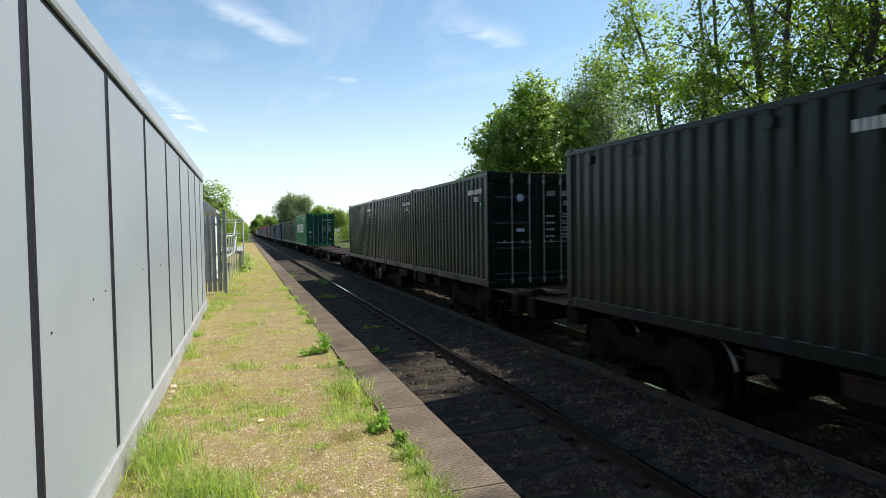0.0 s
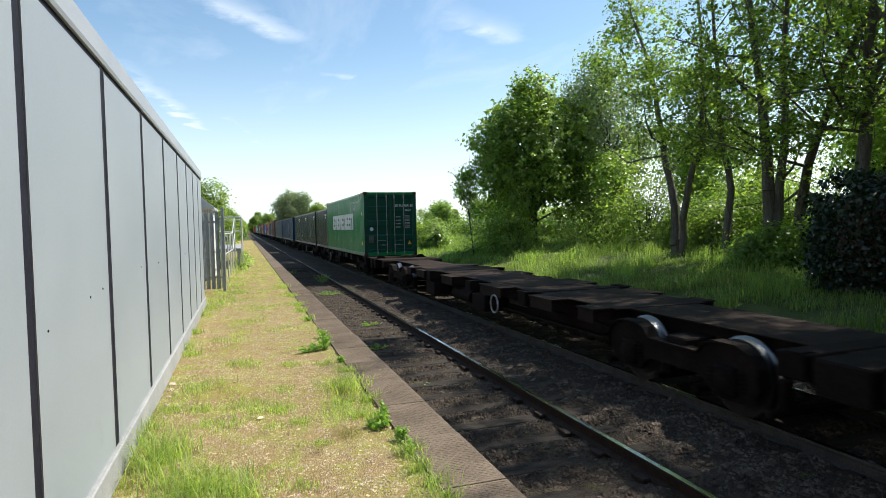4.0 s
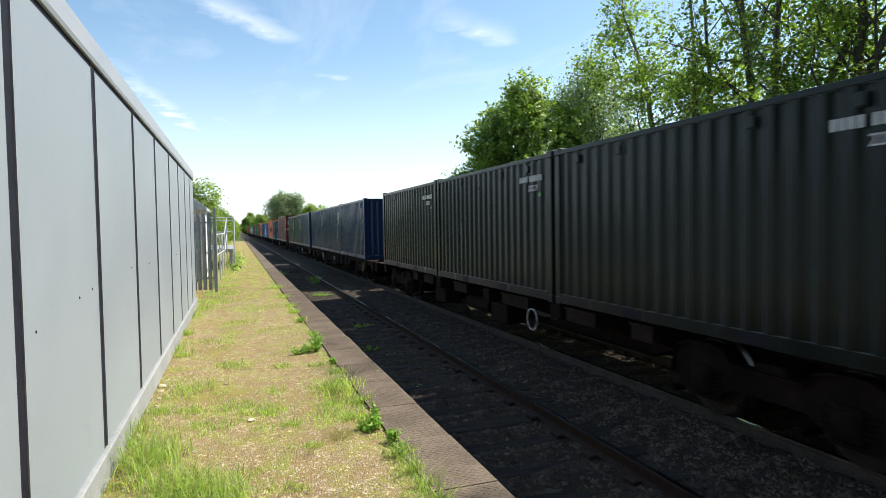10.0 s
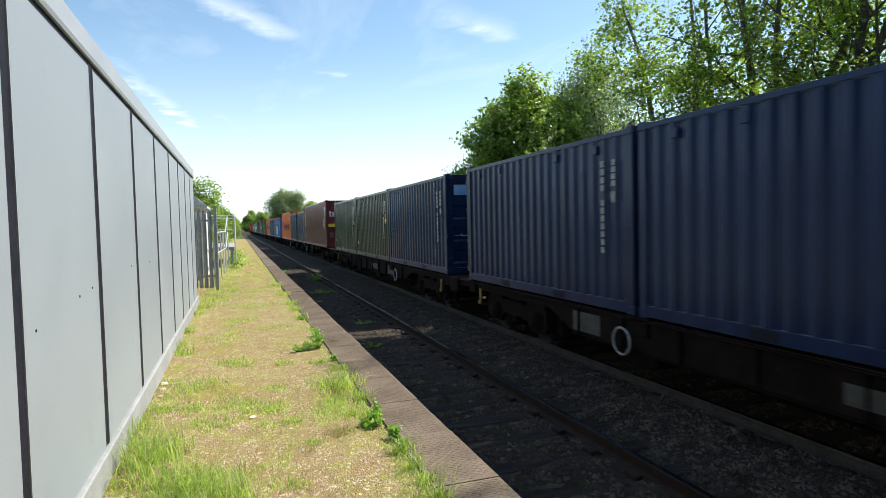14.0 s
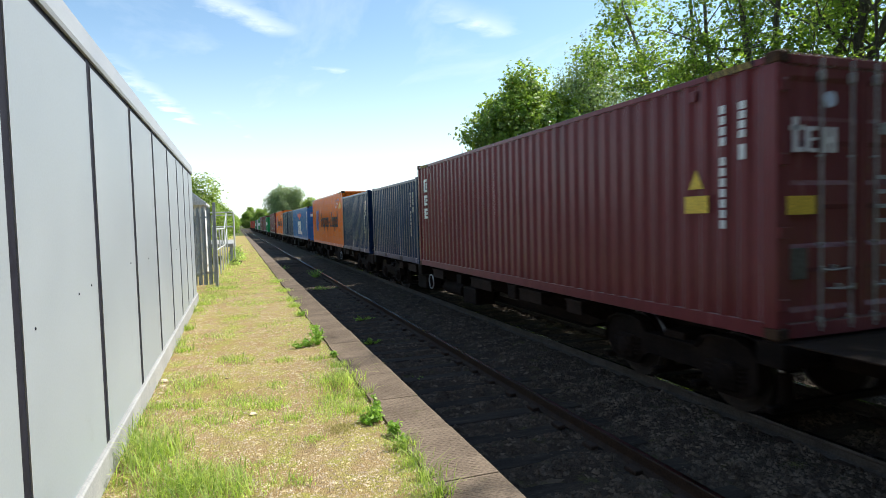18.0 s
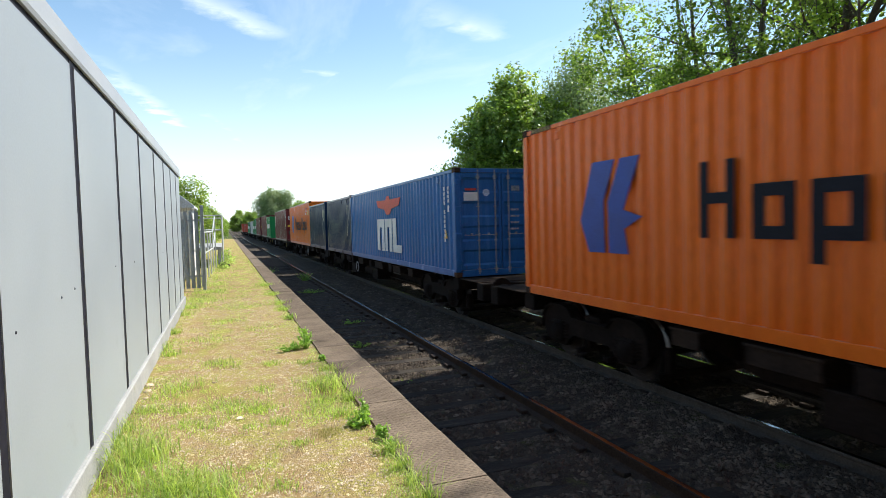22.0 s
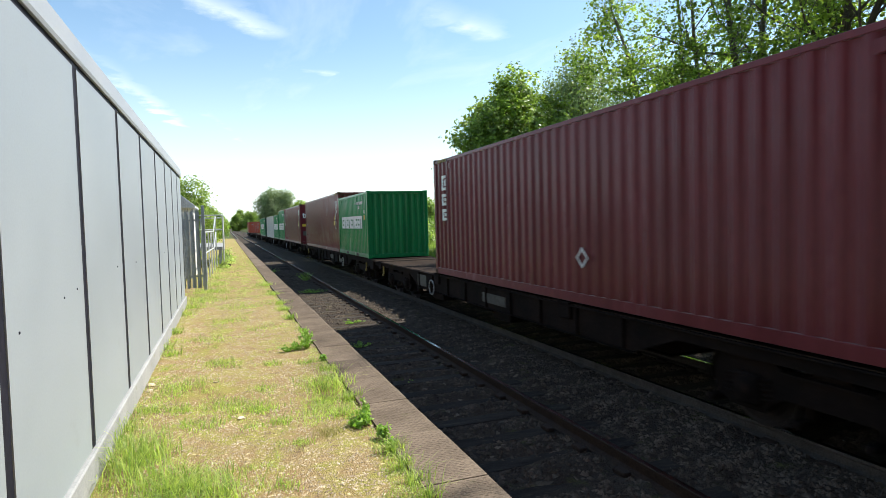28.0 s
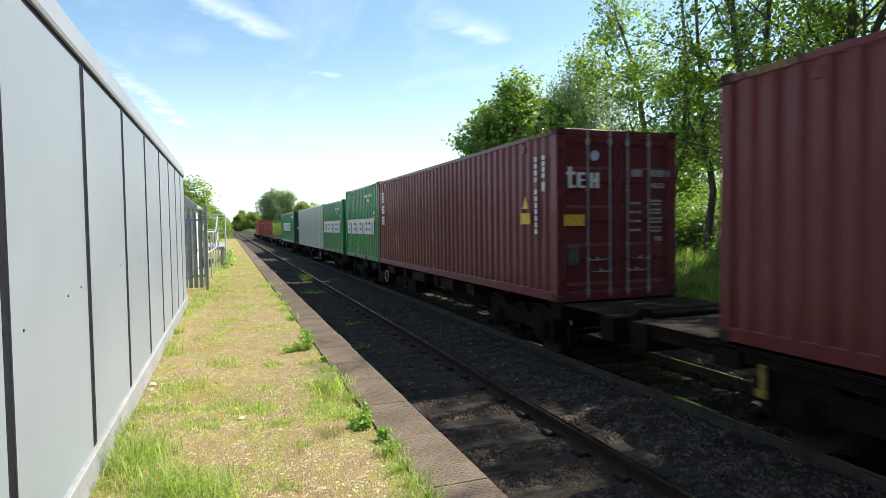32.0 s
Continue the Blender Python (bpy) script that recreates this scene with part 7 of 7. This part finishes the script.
def ramp_rails():
    """Tubular handrails of a stepped access ramp and its landing."""
    r = holder("handrail", "weathered pale tubular handrails round a raised landing", "handrail")
    tube = 0.024

    def across(y):
        return -0.70 + 0.03 * (y - 18.5)

    def rise(y):
        return float(np.interp(y, [18, 25, 27], [0.0, 0.0, 0.63]))

    for y in (18.5, 20.1, 21.7, 23.3, 24.9, 26.9):
        part("rail_post", Build().tube((across(y), y, -0.2), (across(y), y, rise(y) + 1.53), tube, n=8), M["rail_white"], r)
    for h in (1.53, 0.88):
        for y, e in ((18.5, 25.0), (25.0, 27.0)):
            part("rail_bar", Build().tube((across(y), y, rise(y) + h), (across(e), e, rise(e) + h), tube, n=8), M["rail_white"], r)
    for x, y in ((-0.16, 27.0), (-0.16, 28.5), (-0.16, 30.0), (-0.16, 31.5), (-0.16, 33.0), (-0.16, 34.5), (-1.3, 34.5), (-1.3, 27.0)):
        part("rail_post", Build().tube((x, y, -0.2), (x, y, 2.2), tube, n=8), M["rail_white"], r)
    for h in (2.2, 1.58):
        part("rail_bar", Build().tube((-0.16, 27.0, h), (-0.16, 34.5, h), tube, n=8), M["rail_white"], r)
        part("rail_bar", Build().tube((-0.16, 27.0, h), (-1.3, 27.0, h), tube, n=8), M["rail_white"], r)
        part("rail_bar", Build().tube((-0.16, 34.5, h), (-1.3, 34.5, h), tube, n=8), M["rail_white"], r)
    part("landing", Build().box(-1.6, 27.05, 0.72, -0.2, 34.4, 0.86, 0.01), M["concrete"], r, "pale concrete landing")
    for y in (27.2, 30.7, 34.2):
        part("landing_post", Build().box(-0.36, y - 0.06, -0.2, -0.24, y + 0.06, 0.72, 0.008), M["galv"], r)


ramp_rails()
bush("bush", -0.1, 26.5, 0.22, 0.7, 0.34, 1000, 0.05, "turf", 131, "clump of nettles beside the handrail", z=-0.05)
bush("bush", -0.1, 30.0, 0.4, 1.6, 0.6, 1500, 0.08, "turf", 132, "clump of nettles beside the handrail", z=-0.05)


def cabin():
    """A small pale cabin with a pitched roof behind the fence."""
    c = holder("cabin", "small pale cabin with a shallow pitched roof behind the fence", "cabin")
    part("wall", Build().box(-2.2, 21.5, -0.2, -1.08, 24.3, 2.38, 0.01), M["cabin"], c)
    part("roof", Build().prism([(-2.3, 2.35), (-2.3, 2.42), (-1.62, 2.98), (-0.97, 2.42), (-0.97, 2.35)], "y", 21.35, 24.45), M["slate"], c, "pale sheet roof")
    part("door", Build().box(-2.05, 21.45, 0.0, -1.3, 21.496, 1.98, 0.008), M["galv"], c, "grey door")


cabin()

# tufts and weeds that stand out on the platform: place, half width, height, blades
TUFTS = (
    (-0.73, 4.79, 0.10, 0.20, 620), (-0.60, 4.95, 0.09, 0.18, 520), (-0.84, 5.3, 0.05, 0.17, 260), (-0.66, 4.5, 0.08, 0.14, 320), (-0.86, 5.65, 0.04, 0.13, 160),
    (-0.42, 4.3, 0.10, 0.15, 620), (-0.25, 4.2, 0.10, 0.13, 560), (-0.10, 4.08, 0.09, 0.12, 460), (-0.52, 4.1, 0.08, 0.13, 360), (-0.3, 3.9, 0.1, 0.14, 420), (0.28, 4.05, 0.05, 0.05, 90),
    (0.06, 5.87, 0.13, 0.055, 460), (0.2, 5.75, 0.07, 0.05, 200), (-0.08, 6.1, 0.09, 0.045, 220), (-0.48, 6.89, 0.12, 0.06, 340), (-0.62, 6.6, 0.09, 0.05, 200), (-0.15, 7.84, 0.12, 0.05, 300),
    (-0.25, 5.47, 0.09, 0.05, 240), (-0.4, 5.6, 0.06, 0.045, 140), (0.34, 5.3, 0.05, 0.06, 130), (0.13, 5.24, 0.05, 0.04, 110), (-0.53, 5.99, 0.09, 0.05, 220), (-0.78, 6.12, 0.06, 0.06, 180),
    (0.72, 5.46, 0.12, 0.055, 340), (0.9, 5.3, 0.07, 0.06, 200), (0.8, 5.75, 0.08, 0.06, 200), (0.29, 6.43, 0.07, 0.04, 150), (0.46, 4.7, 0.035, 0.045, 110), (0.43, 7.58, 0.06, 0.05, 140), (0.82, 7.4, 0.06, 0.05, 140),
    (0.87, 6.07, 0.10, 0.13, 420), (1.0, 6.3, 0.08, 0.15, 380), (0.78, 6.4, 0.09, 0.07, 220), (1.03, 5.75, 0.04, 0.09, 150), (1.0, 6.9, 0.06, 0.07, 160),
    (1.05, 4.3, 0.035, 0.09, 170), (1.05, 4.0, 0.035, 0.11, 210), (1.055, 3.75, 0.035, 0.12, 220), (1.055, 3.5, 0.035, 0.12, 200),
    (-0.86, 9.09, 0.05, 0.13, 240), (-0.8, 8.7, 0.08, 0.08, 200), (-0.85, 10.4, 0.05, 0.1, 160), (-0.84, 12.5, 0.06, 0.13, 200), (-0.57, 14.5, 0.2, 0.09, 420), (-0.75, 13.6, 0.1, 0.1, 240),
    (0.25, 13.16, 0.16, 0.06, 300), (0.01, 11.27, 0.14, 0.05, 260), (0.5, 10.2, 0.14, 0.045, 240), (-0.35, 9.6, 0.15, 0.05, 260), (0.98, 11.0, 0.06, 0.12, 220), (1.0, 12.2, 0.06, 0.1, 200), (1.0, 13.2, 0.07, 0.1, 200), (1.0, 15.0, 0.08, 0.09, 220), (0.95, 17.5, 0.1, 0.1, 240),
    (-0.5, 16.6, 0.2, 0.1, 320), (-0.45, 18.5, 0.2, 0.16, 320), (-0.35, 21, 0.2, 0.2, 320), (-0.3, 24, 0.2, 0.24, 360), (-0.25, 28, 0.2, 0.26, 360), (-0.2, 31, 0.25, 0.26, 360))
for i, (x, y, spread, h, n) in enumerate(TUFTS):
    tuft(x, y, spread * 1.15, h, int(n * (0.36 if h > 0.1 else 0.9)), 200 + i)
tuft(0.68, 4.87, 0.07, 0.035, 700, 290, "moss_tuft", 0.001, "olive cushion of fine dry moss on the platform")
WEEDS = (
    (0.66, 8.17, 0.11, 0.10, 90), (0.80, 8.2, 0.12, 0.12, 110), (0.93, 8.28, 0.12, 0.2, 150), (1.0, 8.7, 0.10, 0.2, 120), (1.02, 9.2, 0.08, 0.15, 90), (1.0, 10.9, 0.07, 0.12, 60), (1.03, 7.46, 0.06, 0.1, 50),
    (1.0, 4.95, 0.08, 0.15, 130), (0.92, 4.93, 0.08, 0.1, 110), (1.03, 5.15, 0.06, 0.16, 90), (1.06, 4.6, 0.05, 0.12, 90), (1.06, 4.4, 0.05, 0.09, 70))
for i, (x, y, r, h, n) in enumerate(WEEDS):
    weed(x, y, r, h, n, 300 + i)
for i, (x, y, r, h, n) in enumerate(((3.25, 27.3, 0.42, 0.42, 420), (2.89, 22.2, 0.55, 0.12, 320), (2.46, 11.9, 0.22, 0.12, 130), (2.85, 14.7, 0.3, 0.08, 130), (2.2, 33.0, 0.4, 0.3, 160), (2.6, 9.0, 0.16, 0.06, 60))):
    o = weed(x, y, r, h, n, 340 + i, "leafy weed growing between the sleepers")
    o.matrix_basis = pose(x, y, lie(x, y) - 0.01)

motions()
